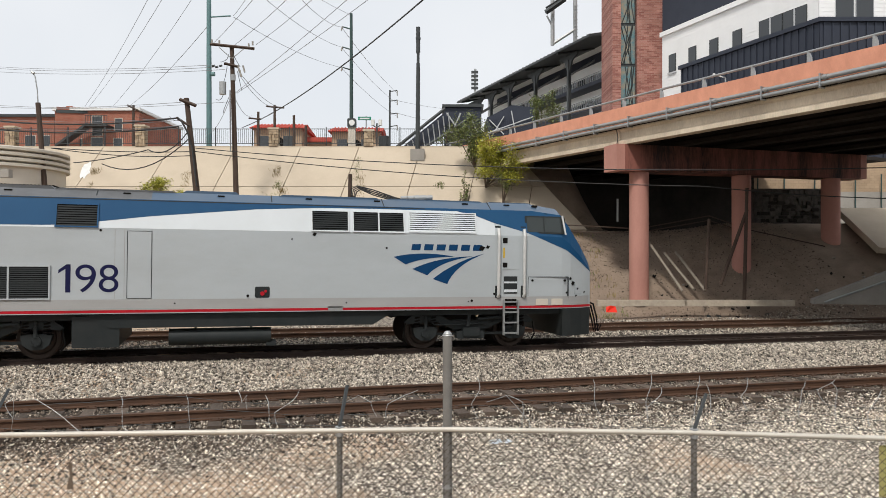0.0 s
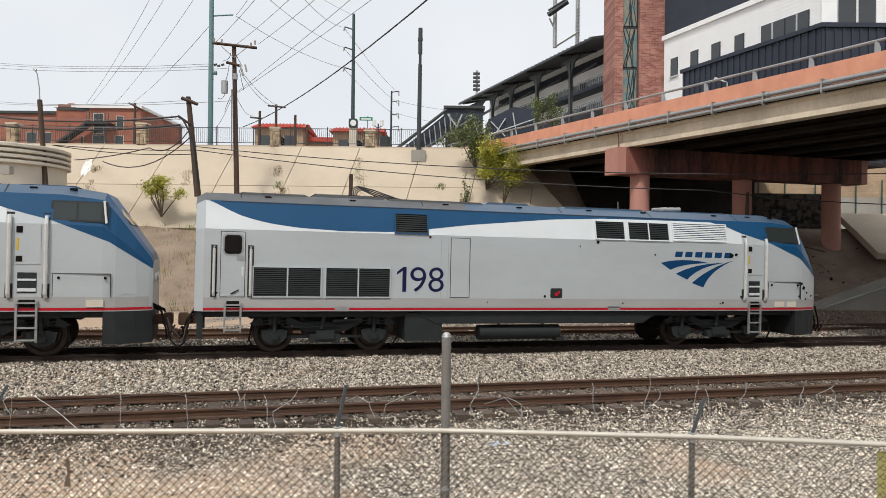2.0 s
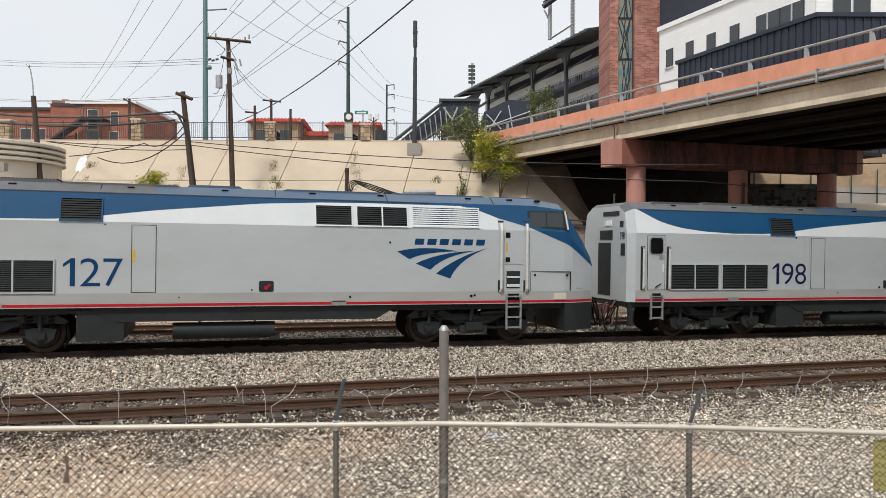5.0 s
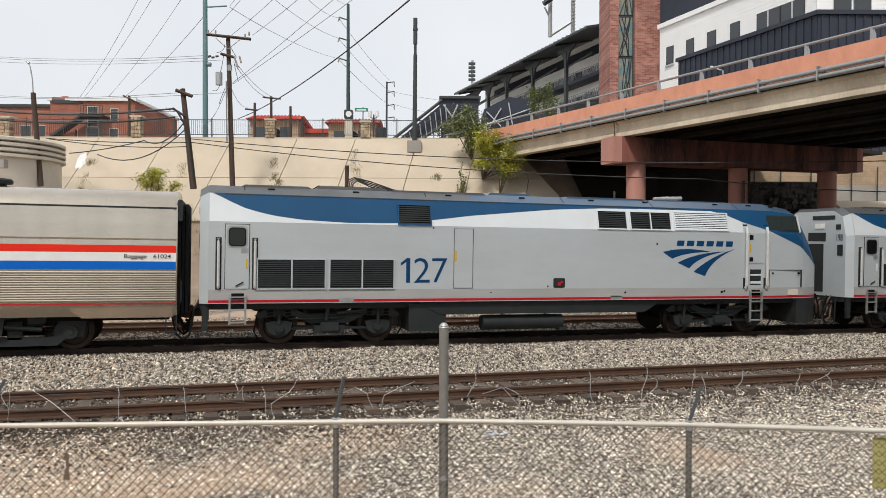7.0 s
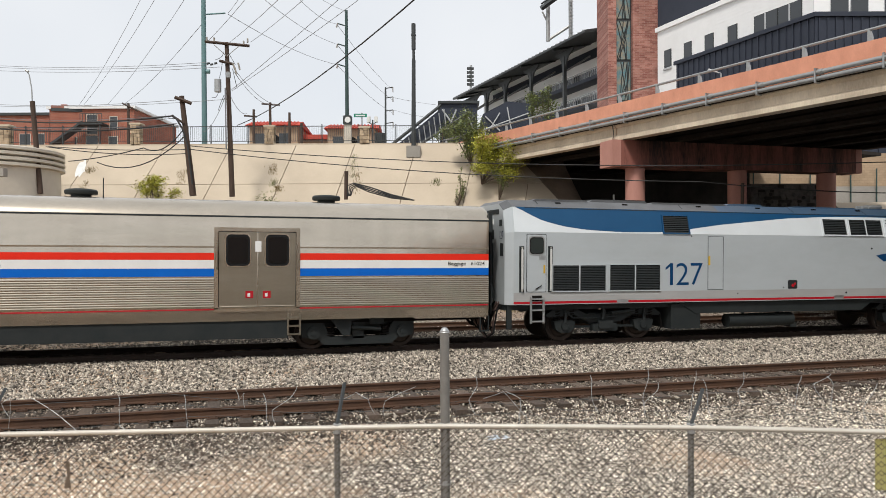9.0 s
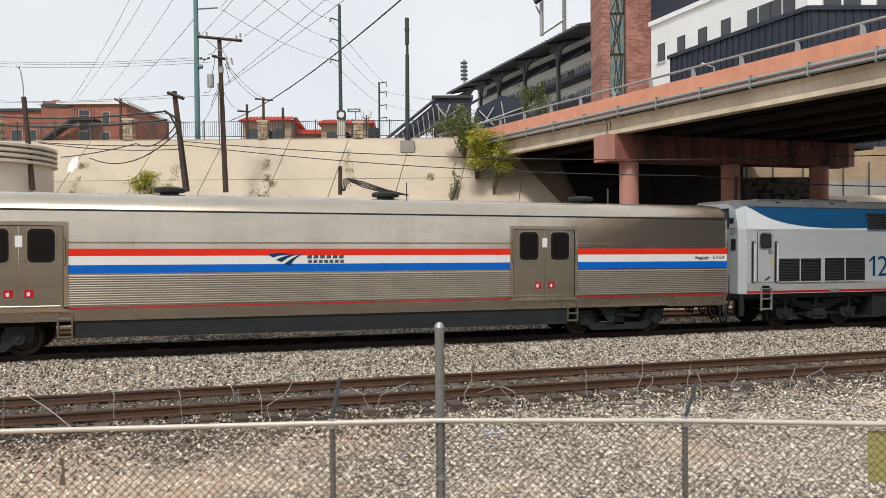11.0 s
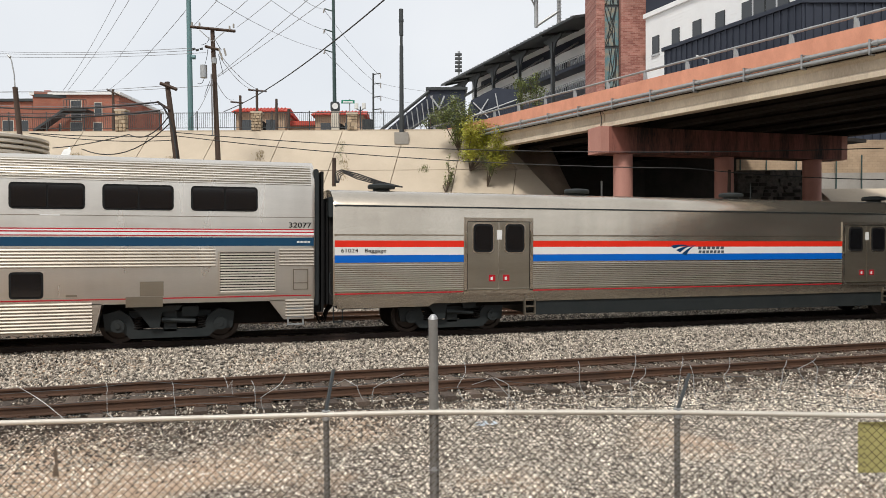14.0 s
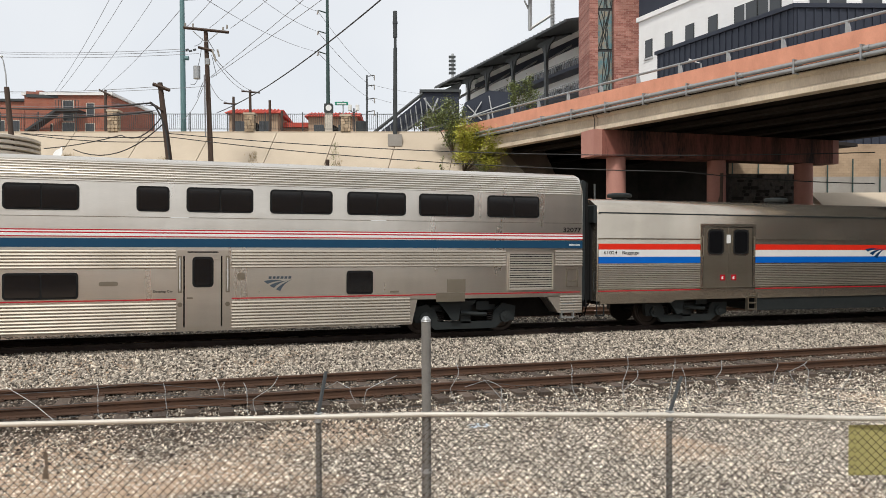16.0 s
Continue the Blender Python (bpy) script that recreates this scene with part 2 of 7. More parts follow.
MESH_WIRE = material("rusty_mesh_wire", (0.055, 0.040, 0.028), (0.11, 0.085, 0.065), 0.7, 0.3, 6, 60, 0)
DIRT = material("brown_dirt", (0.17, 0.122, 0.088), (0.30, 0.23, 0.172), 0.95, 0, 0.8, 14, 0.8, world_space=True)
CONCRETE = material("tan_concrete", (0.55, 0.465, 0.355), (0.445, 0.37, 0.28), 0.9, 0, 0.35, 12, 0.12, world_space=True)
# Shade under the bridge is put into this near-black concrete colour.
SHADE_CONCRETE = material("under_bridge_shade_concrete", (0.045, 0.038, 0.033), (0.018, 0.016, 0.014), 0.95, 0, 0.6, 14, 0.15, world_space=True, spec=0.15)
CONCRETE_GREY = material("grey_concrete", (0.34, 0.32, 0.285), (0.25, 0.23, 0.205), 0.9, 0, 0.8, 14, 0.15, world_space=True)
GIRDER = material("stained_girder_concrete", (0.78, 0.67, 0.515), (0.43, 0.35, 0.26), 0.85, 0, 0.5, 16, 0.12, stretch=(1, 1, 0.35), world_space=True)
PINK = material("salmon_painted_concrete", (0.75, 0.345, 0.225), (0.56, 0.245, 0.155), 0.8, 0, 1.6, 26, 0.2, stretch=(1, 1, 0.6), world_space=True)
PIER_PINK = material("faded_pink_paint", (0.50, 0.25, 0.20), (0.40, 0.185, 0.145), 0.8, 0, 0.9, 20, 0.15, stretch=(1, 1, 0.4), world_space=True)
# Soot streaks and the shade under the deck, both in the colour.
PIER_SOOT_SHADE = material("soot_and_shade_pink_paint", (0.26, 0.095, 0.070), (0.030, 0.019, 0.016), 0.85, 0, 0.75, 16, 0.15, spread=0.13, stretch=(1, 1, 0.18), world_space=True)
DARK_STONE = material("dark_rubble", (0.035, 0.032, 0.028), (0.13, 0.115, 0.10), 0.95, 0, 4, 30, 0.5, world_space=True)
DARK_STEEL = material("dark_bridge_steel", (0.05, 0.045, 0.04), (0.08, 0.07, 0.06), 0.8, 0, 1, 20, 0.1)
WOOD = material("dark_pole_wood", (0.045, 0.027, 0.019), (0.085, 0.057, 0.042), 0.9, 0, 4, 40, 0.4, stretch=(5, 5, 0.5))
GREY_WOOD = material("grey_timber", (0.30, 0.26, 0.21), (0.20, 0.17, 0.135), 0.9, 0, 4, 40, 0.4)
PALE_WOOD = material("bleached_timber", (0.50, 0.43, 0.34), (0.33, 0.28, 0.22), 0.9, 0, 4, 40, 0.4)
TEAL = material("teal_painted_steel", (0.095, 0.185, 0.19), (0.12, 0.22, 0.225), 0.55, 0.1, 1, 30, 0.05)
DARK_GREEN = material("dark_green_steel", (0.025, 0.055, 0.05), (0.035, 0.07, 0.065), 0.5, 0.1, 1, 30, 0.05)
CHARCOAL = material("charcoal_steel", (0.035, 0.04, 0.042), (0.05, 0.055, 0.055), 0.5, 0.2, 1, 30, 0.05)
WIRE = material("black_cable", (0.02, 0.02, 0.02), (0.03, 0.03, 0.03), 0.7, 0, 5, 50, 0)
THIN_WIRE = material("grey_wire", (0.17, 0.17, 0.18), (0.24, 0.24, 0.25), 0.6, 0.3, 5, 50, 0)
BRICK = brick_material("red_brick", (0.26, 0.075, 0.045), (0.33, 0.10, 0.06), (0.30, 0.20, 0.15))
TOWER_BRICK = brick_material("mottled_tower_brick", (0.22, 0.075, 0.058), (0.40, 0.19, 0.15), (0.40, 0.29, 0.24), (0.6, 0.2))
STUCCO = material("tan_stucco", (0.40, 0.28, 0.19), (0.34, 0.235, 0.16), 0.9, 0, 1.0, 30, 0.2)
TILE = material("red_roof_tile", (0.55, 0.08, 0.05), (0.42, 0.06, 0.04), 0.8, 0, 3, 40, 0.2)
PILLAR_STONE = material("rubble_stone", (0.46, 0.36, 0.25), (0.30, 0.22, 0.14), 0.9, 0, 3, 30, 0.4, obj=0.35)
WHITE_WALL = material("white_ribbed_cladding", (0.90, 0.90, 0.89), (0.82, 0.82, 0.81), 0.6, 0, 0.5, 30, 0.04)
NAVY_WALL = material("navy_metal_cladding", (0.030, 0.036, 0.052), (0.042, 0.048, 0.066), 0.5, 0.2, 0.6, 30, 0.04, spec=0.3)
GREY_PANEL = material("light_grey_panel", (0.50, 0.51, 0.52), (0.42, 0.43, 0.44), 0.6, 0, 0.5, 20, 0.04)
ORANGE_ROOF = material("orange_roof_edge", (0.55, 0.22, 0.07), (0.45, 0.18, 0.06), 0.7)
TANK_PAINT = material("cream_tank_paint", (0.62, 0.57, 0.48), (0.50, 0.45, 0.38), 0.7, 0, 0.8, 30, 0.05)
LEAF = material("olive_leaf", (0.12, 0.16, 0.045), (0.19, 0.21, 0.065), 0.7, 0, 3, 30, 0, island=True, obj=0.5)
LEAF_YELLOW = material("yellow_green_leaf", (0.30, 0.31, 0.035), (0.42, 0.40, 0.05), 0.7, 0, 3, 30, 0, island=True, obj=0.4)
DRY = material("dry_grass", (0.32, 0.24, 0.10), (0.22, 0.17, 0.07), 0.9, 0, 3, 30, 0, island=True, obj=0.4)
BARK = material("bark", (0.09, 0.065, 0.045), (0.14, 0.105, 0.075), 0.9, 0, 5, 40, 0.4)
SIGN_GREEN = material("green_sign", (0.0, 0.20, 0.12), (0.0, 0.18, 0.11), 0.5)
STAINED = material("stained_glass", (0.10, 0.20, 0.22), (0.30, 0.24, 0.16), 0.15, 0, 0.9, 4, 0, spread=0.15)
LITTER_BLUE = material("pale_blue_plastic", (0.55, 0.65, 0.75), (0.7, 0.75, 0.8), 0.5)
GRAFFITI = material("graffiti_paint", (0.75, 0.75, 0.72), (0.62, 0.62, 0.6), 0.8)


# ---------- mesh tools ----------
class Shape:
    """Collects vertices and faces for one mesh."""

    def __init__(self):
        self.v, self.f, self.mi, self.cur = [], [], [], 0

    def add(self, pts, faces):
        k = len(self.v)
        self.v += [tuple(p) for p in pts]
        self.f += [tuple(i + k for i in f) for f in faces]
        self.mi += [self.cur] * len(faces)
        return self

    def box(self, x0, x1, y0, y1, z0, z1, c=0.0):
        if c <= 0:
            return self.add([(x, y, z) for x in (x0, x1) for y in (y0, y1) for z in (z0, z1)],
                            [(0, 1, 3, 2), (4, 6, 7, 5), (0, 4, 5, 1), (2, 3, 7, 6), (0, 2, 6, 4), (1, 5, 7, 3)])
        c = min(c, (x1 - x0) * 0.45, (z1 - z0) * 0.45)
        ring = []
        for cx, cz, a0 in ((x1 - c, z0 + c, -90), (x1 - c, z1 - c, 0), (x0 + c, z1 - c, 90), (x0 + c, z0 + c, 180)):
            for k in range(4 if c > 0.035 else 2):
                a = radians(a0 + 90 * k / (3 if c > 0.035 else 1))
                ring.append((cx + c * math.cos(a), cz + c * math.sin(a)))
        return self.prism(ring, y0, y1)

    def prism(self, ring, y0, y1):
        """Outline in x, z pushed from y0 to y1."""
        n = len(ring)
        return self.add([(x, y0, z) for x, z in ring] + [(x, y1, z) for x, z in ring],
                        [tuple(range(n)), tuple(range(2 * n - 1, n - 1, -1))] + [(i, i + n, (i + 1) % n + n, (i + 1) % n) for i in range(n)])

    def tube(self, pts, r, n=6, r2=None, cap=True):
        pts = [Vector(p) for p in pts]
        r2 = r if r2 is None else r2
        rings = []
        for i, p in enumerate(pts):
            d = (pts[min(i + 1, len(pts) - 1)] - pts[max(i - 1, 0)]).normalized()
            u = d.cross(Vector((0, 0, 1)) if abs(d.z) < 0.95 else Vector((0, 1, 0))).normalized()
            w = d.cross(u)
            rr = r + (r2 - r) * i / max(1, len(pts) - 1)
            rings.append([p + rr * (math.cos(2 * math.pi * k / n) * u + math.sin(2 * math.pi * k / n) * w) for k in range(n)])
        faces = [(i * n + k, i * n + (k + 1) % n, (i + 1) * n + (k + 1) % n, (i + 1) * n + k) for i in range(len(pts) - 1) for k in range(n)]
        if cap:
            faces += [tuple(range(n - 1, -1, -1)), tuple(range((len(pts) - 1) * n, len(pts) * n))]
        return self.add([q for ring in rings for q in ring], faces)

    def disc(self, x, y0, y1, z, r, n=24):
        """Cylinder whose axis lies along y."""
        return self.prism([(x + r * math.cos(2 * math.pi * k / n), z + r * math.sin(2 * math.pi * k / n)) for k in range(n)], y0, y1)

    def loft(self, rings, closed=True, ends=True):
        n = len(rings[0])
        m = n if closed else n - 1
        faces = [(i * n + k, i * n + (k + 1) % n, (i + 1) * n + (k + 1) % n, (i + 1) * n + k) for i in range(len(rings) - 1) for k in range(m)]
        if ends:
            faces += [tuple(range(n - 1, -1, -1)), tuple(range((len(rings) - 1) * n, len(rings) * n))]
        return self.add([q for ring in rings for q in ring], faces)


def mesh_of(name, shape, mats, smooth=False):
    me = bpy.data.meshes.new(name)
    me.from_pydata(shape.v, [], shape.f)
    for m in mats if isinstance(mats, (list, tuple)) else [mats]:
        me.materials.append(m)
    if max(shape.mi, default=0):
        me.polygons.foreach_set("material_index", shape.mi)
    bm = bmesh.new()
    bm.from_mesh(me)
    bmesh.ops.recalc_face_normals(bm, faces=bm.faces)
    bm.to_mesh(me)
    bm.free()
    if smooth:
        me.polygons.foreach_set("use_smooth", [True] * len(me.polygons))
        me.set_sharp_from_angle(angle=radians(40))
    me.update()
    return me


def part(name, shape, mat, parent=None, label="", smooth=False):
    ob = new(name, mesh_of(name, shape, mat, smooth))
    ob.parent = parent
    return tagged(ob, label)


def thing(name, label, category, group="", kind="", at=None):
    ob = new(name)
    ob.empty_display_size = 0.2
    if at is not None:
        ob.matrix_basis = at
    return tagged(ob, label, category, group, kind)


def solid(name, shape, mat, label, category, group="", kind="", smooth=False):
    return tagged(part(name, shape, mat, None, label, smooth), label, category, group, kind)


def text_part(name, words, parent, mat, x0, x1, z0, z1, y, weight=0.0, label=""):
    """Built-in font, pressed into the given field of the plane y."""
    c = bpy.data.curves.new(name, "FONT")
    c.body, c.extrude, c.offset = words, 0.0, weight
    tmp = bpy.data.objects.new(name, c)
    me = bpy.data.meshes.new_from_object(tmp)
    bpy.data.objects.remove(tmp)
    bpy.data.curves.remove(c)
    co = np.array([v.co[:] for v in me.vertices])
    lo, hi = co.min(0), co.max(0)
    u = (co - lo) / np.maximum(hi - lo, 1e-6)
    for v, (a, b, _) in zip(me.vertices, u):
        v.co = (x0 + a * (x1 - x0), y, z0 + b * (z1 - z0))
    me.materials.clear()
    me.materials.append(mat)
    ob = new(name, me)
    ob.parent = parent
    return tagged(ob, label)


# The view's own ground plan: l to the right, d away, both level, turned 16.76 degrees from the tracks.
TURN = radians(16.76)
E1, E2 = Vector((math.cos(TURN), -math.sin(TURN), 0)), Vector((math.sin(TURN), math.cos(TURN), 0))
PLAN = Matrix.Rotation(-TURN, 4, "Z")
FOCAL = 1303.0


def at_plan(l, d, z=0.0):
    return E1 * l + E2 * d + Vector((0, 0, z))


def spot(px, py, d):
    """Plan coordinates of what stands d metres away along the sight line (px, py)."""
    return ((px - 784) / FOCAL * d, d, EYE.z + (441 - py) / FOCAL * d)


GRADE = -0.012
MAIN_Y, NEAR_Y, FAR_Y = 21.475, 13.8, 26.1


# ---------- ground ----------
def smooth(a, b, x):
    t = min(1.0, max(0.0, (x - a) / (b - a)))
    return t * t * (3 - 2 * t)


def level(x, y):
    """Height of the ground: railway land on a slight grade, the bank behind it and the street level above."""
    fall = GRADE * max(-60.0, min(60.0, x))
    l, d = x * E1.x + y * E1.y, x * E2.x + y * E2.y
    z = fall - 0.50 + 0.30 * smooth(9.5, 12.4, y) + 0.02 * noise.noise((x * 0.6, y * 0.6, 0))
    z += 0.0 if y < 12 else -0.10 * smooth(15.0, 16.2, y) * (1 - smooth(17.6, 19.4, y)) + 0.02 * smooth(17.8, 19.6, y)
    bank = smooth(34.5, 44.0, d) * 4.3
    hump = 1.25 * smooth(10, 18, l) * smooth(34.5, 38.5, d) * (1 - smooth(41, 45, d))
    z += bank + hump + 0.25 * smooth(30, 34, d) * noise.noise((x * 0.25, y * 0.25, 3)) * (1 - smooth(43, 44, d))
    top = smooth(44.0, 47.6, d) * (1 - smooth(7.0, 10.5, l) * (1 - smooth(60.0, 68.0, d)))
    z = z * (1 - top) + top * 9.35
    if 42.9 < d < 47.75 and l < 10.5:
        z = min(z, 3.95 + (d - 43.3) * 1.243 - 0.35)
    return z


def build_ground():
    ls = [-900, -500, -250, -140, -90, -70] + [i * 1.0 for i in range(-60, 61)] + [70, 90, 140, 250, 500, 900]
    ds = [-300, -100, -40, -20, -10, -5] + [i * 0.5 for i in range(-4, 98)] + [50, 55, 60, 70, 90, 130, 200, 400, 800, 1500]
    s = Shape()
    for d in ds:
        for l in ls:
            p = at_plan(l, d)
            s.v.append((p.x, p.y, level(p.x, p.y)))
    n = len(ls)
    for j in range(len(ds) - 1):
        for i in range(n - 1):
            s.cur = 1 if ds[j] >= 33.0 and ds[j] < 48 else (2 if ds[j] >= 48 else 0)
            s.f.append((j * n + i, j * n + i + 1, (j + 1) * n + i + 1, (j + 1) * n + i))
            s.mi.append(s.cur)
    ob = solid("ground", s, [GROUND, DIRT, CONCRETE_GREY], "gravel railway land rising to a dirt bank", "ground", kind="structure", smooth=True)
    return ob


build_ground()


# ---------- tracks ----------
def build_track(y, z_top, x0, x1, rail_mat, tie_step, label):
    """Two rails with head, web and foot on wooden ties."""
    tr = thing("railway_track", label, "railway track", kind="structure", at=pose(0, y, 0, 0, math.degrees(math.atan(-GRADE)), 0))
    prof = [(-0.07, -0.16), (0.07, -0.16), (0.07, -0.145), (0.012, -0.125), (0.012, -0.045), (0.036, -0.035), (0.036, -0.004), (0.03, 0), (-0.03, 0), (-0.036, -0.004), (-0.036, -0.035), (-0.012, -0.045), (-0.012, -0.125), (-0.07, -0.145)]
    for side in (-0.7525, 0.7525):
        s = Shape()
        s.loft([[(x, side + a, z_top + b) for a, b in prof] for x in np.linspace(x0, x1, 30)])
        part("rail", s, rail_mat, tr)
    s = Shape().box(-0.11, 0.11, -1.28, 1.28, z_top - 0.34, z_top - 0.165, 0.012)
    tie = mesh_of("tie", s, TIE)
    s = Shape().box(-0.09, 0.09, -0.17, 0.17, -0.012, 0.012)
    for b in ((-0.06, -0.11), (0.06, -0.11), (-0.06, 0.11), (0.06, 0.11)):
        s.box(b[0] - 0.014, b[0] + 0.014, b[1] - 0.014, b[1] + 0.014, 0.01, 0.035)
    plate = mesh_of("tie_plate", s, rail_mat)
    rnd = random.Random(int(y * 10))
    x = x0
    while x < x1:
        t = new("tie", tie)
        t.parent = tr
        t.matrix_basis = pose(x + rnd.uniform(-0.04, 0.04), rnd.uniform(-0.05, 0.05), rnd.uniform(-0.012, 0.004), 0, 0, rnd.uniform(-1.2, 1.2))
        for side in (-0.7525, 0.7525):
            q = new("tie_plate", plate)
            q.parent = tr
            q.matrix_basis = pose(x, side, z_top - 0.158)
        x += tie_step
    return tr


near_track = build_track(NEAR_Y, 0.10, -16.0, 34.0, RUST, 0.53, "rusty siding rails on weathered wooden ties")
main_track = build_track(MAIN_Y, 0.0, -40.0, 62.0, RAIL_DARK, 0.53, "dark greasy main line rails on wooden ties")
far_track = build_track(FAR_Y, 0.0, -40.0, 62.0, RUST, 0.53, "rusty rails of the track behind the train")


def surface(x, y):
    """Ground with the ballast beds on it."""
    bed = lambda y0, y1, top: GRADE * x + top - 0.48 * max(0.0, max(y0 - y, y - y1)) / 0.9
    return max(level(x, y), bed(MAIN_Y - 2.0, FAR_Y + 1.8, -0.185), bed(NEAR_Y - 1.2, NEAR_Y + 1.5, -0.100))


def scatter_stones(name, label, count, x_range, y_range, size, seed, lift=0.0, thin=None, mat=STONE):
    """Loose angular stones, one mesh."""
    r = np.random.RandomState(seed)
    x, y = r.uniform(*x_range, count), r.uniform(*y_range, count)
    if thin is not None:
        keep = np.array([thin(a, b, c) for a, b, c in zip(x, y, r.rand(count))])
        x, y = x[keep], y[keep]
    n = len(x)
    z = np.array([surface(a, b) for a, b in zip(x, y)]) + lift
    base = np.array([(1, 0, 0), (0, 1, 0), (-1, 0, 0), (0, -1, 0), (0, 0, 0.9), (0, 0, -0.7)], float)
    sc = r.uniform(size[0], size[1], (n, 1, 1)) * r.uniform(0.6, 1.25, (n, 1, 3))
    jit = r.uniform(-0.35, 0.35, (n, 6, 3))
    v = (base[None] + jit) * sc
    ang = r.uniform(0, 6.283, n)
    c, s_ = np.cos(ang)[:, None], np.sin(ang)[:, None]
    vx, vy = v[..., 0] * c - v[..., 1] * s_, v[..., 0] * s_ + v[..., 1] * c
    v = np.stack([vx + x[:, None], vy + y[:, None], v[..., 2] + z[:, None]], -1).reshape(-1, 3)
    tri = np.array([(0, 1, 4), (1, 2, 4), (2, 3, 4), (3, 0, 4), (1, 0, 5), (2, 1, 5), (3, 2, 5), (0, 3, 5)])
    f = (np.arange(n)[:, None, None] * 6 + tri[None]).reshape(-1, 3)
    me = bpy.data.meshes.new(name)
    me.vertices.add(len(v))
    me.vertices.foreach_set("co", v.ravel())
    me.loops.add(f.size)
    me.loops.foreach_set("vertex_index", f.ravel())
    me.polygons.add(len(f))
    me.polygons.foreach_set("loop_start", np.arange(len(f)) * 3)
    me.update(calc_edges=True)
    me.materials.append(mat)
    return tagged(new(name, me), label, "gravel", kind="stuff")


def ballast_bank(y0, y1, x0, x1, top, mat, label):
    """Raised bed of ballast under a track."""
    s = Shape()
    xs = np.linspace(x0, x1, 120)
    rings = []
    for x in xs:
        e = 0.05 * noise.noise((x * 0.7, y0, 0))
        rings.append([(x, y0 - 0.9 + e, GRADE * x + top - 0.45), (x, y0 + e, GRADE * x + top - 0.02), (x, (y0 + y1) / 2, GRADE * x + top), (x, y1 + e, GRADE * x + top - 0.02), (x, y1 + 0.9, GRADE * x + top - 0.45)])
    s.loft(rings, closed=False, ends=False)
    return solid("ballast_bed", s, mat, label, "ballast", kind="structure", smooth=True)


ballast_bank(MAIN_Y - 2.0, FAR_Y + 1.8, -50, 64, -0.175, BED, "pale stone ballast under the main line")
ballast_bank(NEAR_Y - 1.2, NEAR_Y + 1.5, -20, 40, -0.088, BED_OILY, "dirty stone ballast under the siding")
scatter_stones("ballast_stones", "loose pale ballast stones between the tracks", 62000, (-9.5, 22.5), (15.3, 20.62), (0.022, 0.052), 5, 0.012,
               lambda a, b, c: c < smooth(15.0, 17.2 - 0.05 * a, b + 0.7 * noise.noise((a * 0.5, b * 0.8, 2))))
scatter_stones("yard_stones", "loose pale gravel stones on sandy dirt", 100000, (-5.5, 15), (6.6, 12.7), (0.009, 0.027), 6, 0.0, mat=STONE_PALE,
               thin=lambda a, b, c: c < 0.22 + 0.78 * max(smooth(0.2, 4.5, a + 2.8 * noise.noise((a * 0.45, b * 0.45, 1))), 0.75 * smooth(9.6, 10.6, b + 0.8 * noise.noise((a * 0.5, b, 4)))))
scatter_stones("siding_stones", "dirty brown stones round the siding ties", 62000, (-7.5, 19), (11.0, 16.8), (0.014, 0.036), 7, 0.006, mat=STONE_DIRTY,
               thin=lambda a, b, c: c < smooth(10.9, 12.4, b + 0.5 * noise.noise((a * 0.6, b, 7))) * (0.85 if abs(b - NEAR_Y) < 1.25 else 1.0))
scatter_stones("mixed_stones", "mixed pale and dark stones beside the siding", 13000, (-7.5, 19), (10.8, 16.8), (0.014, 0.036), 9, 0.010)
scatter_stones("far_stones", "pale stones beyond the main line", 24000, (-11, 32), (22.5, 29.2), (0.025, 0.05), 8, 0.01)
scatter_stones("bank_stones", "loose stones and clods on the dirt bank", 16000, (8, 30), (28, 41), (0.012, 0.06), 14, 0.0, mat=CLOD)


# ---------- trains ----------
def side_wall(section):
    """y of a vehicle's near side at a height, from its half section."""
    def find(z):
        for (w0, z0), (w1, z1) in zip(section, section[1:]):
            if z <= z1:
                return w0 + (w1 - w0) * (z - z0) / max(1e-6, z1 - z0)
        return section[-1][0]
    return find


LOCO_SECTIONS = [  # x, half widths and heights from floor to roof
    (-10.02, [(1.36, 1.17), (1.36, 3.28), (1.22, 3.95), (0.85, 4.16)]),
    (-9.80, [(1.525, 1.17), (1.525, 3.31), (1.36, 4.06), (0.98, 4.28)]),
    (7.90, [(1.525, 1.17), (1.525, 3.31), (1.36, 4.05), (0.98, 4.28)]),
    (8.85, [(1.50, 1.17), (1.50, 3.28), (1.33, 3.95), (0.95, 4.15)]),
    (9.15, [(1.46, 1.17), (1.46, 3.05), (1.31, 3.60), (0.93, 3.74)]),
    (9.60, [(1.30, 1.17), (1.30, 2.66), (1.20, 3.00), (0.86, 3.10)]),
    (9.92, [(1.14, 1.17), (1.14, 2.36), (1.05, 2.56), (0.78, 2.66)]),
    (10.00, [(1.08, 1.17), (1.08, 2.26), (1.00, 2.40), (0.72, 2.46)]),
]


def loco_section(x):
    for (xa, a), (xb, b) in zip(LOCO_SECTIONS, LOCO_SECTIONS[1:]):
        if x <= xb:
            t = (x - xa) / (xb - xa)
            return [(p[0] + (q[0] - p[0]) * t, p[1] + (q[1] - p[1]) * t) for p, q in zip(a, b)]
    return LOCO_SECTIONS[-1][1]


def loco_side(x, z, off=0.004):
    return -(side_wall(loco_section(x))(z) + off)


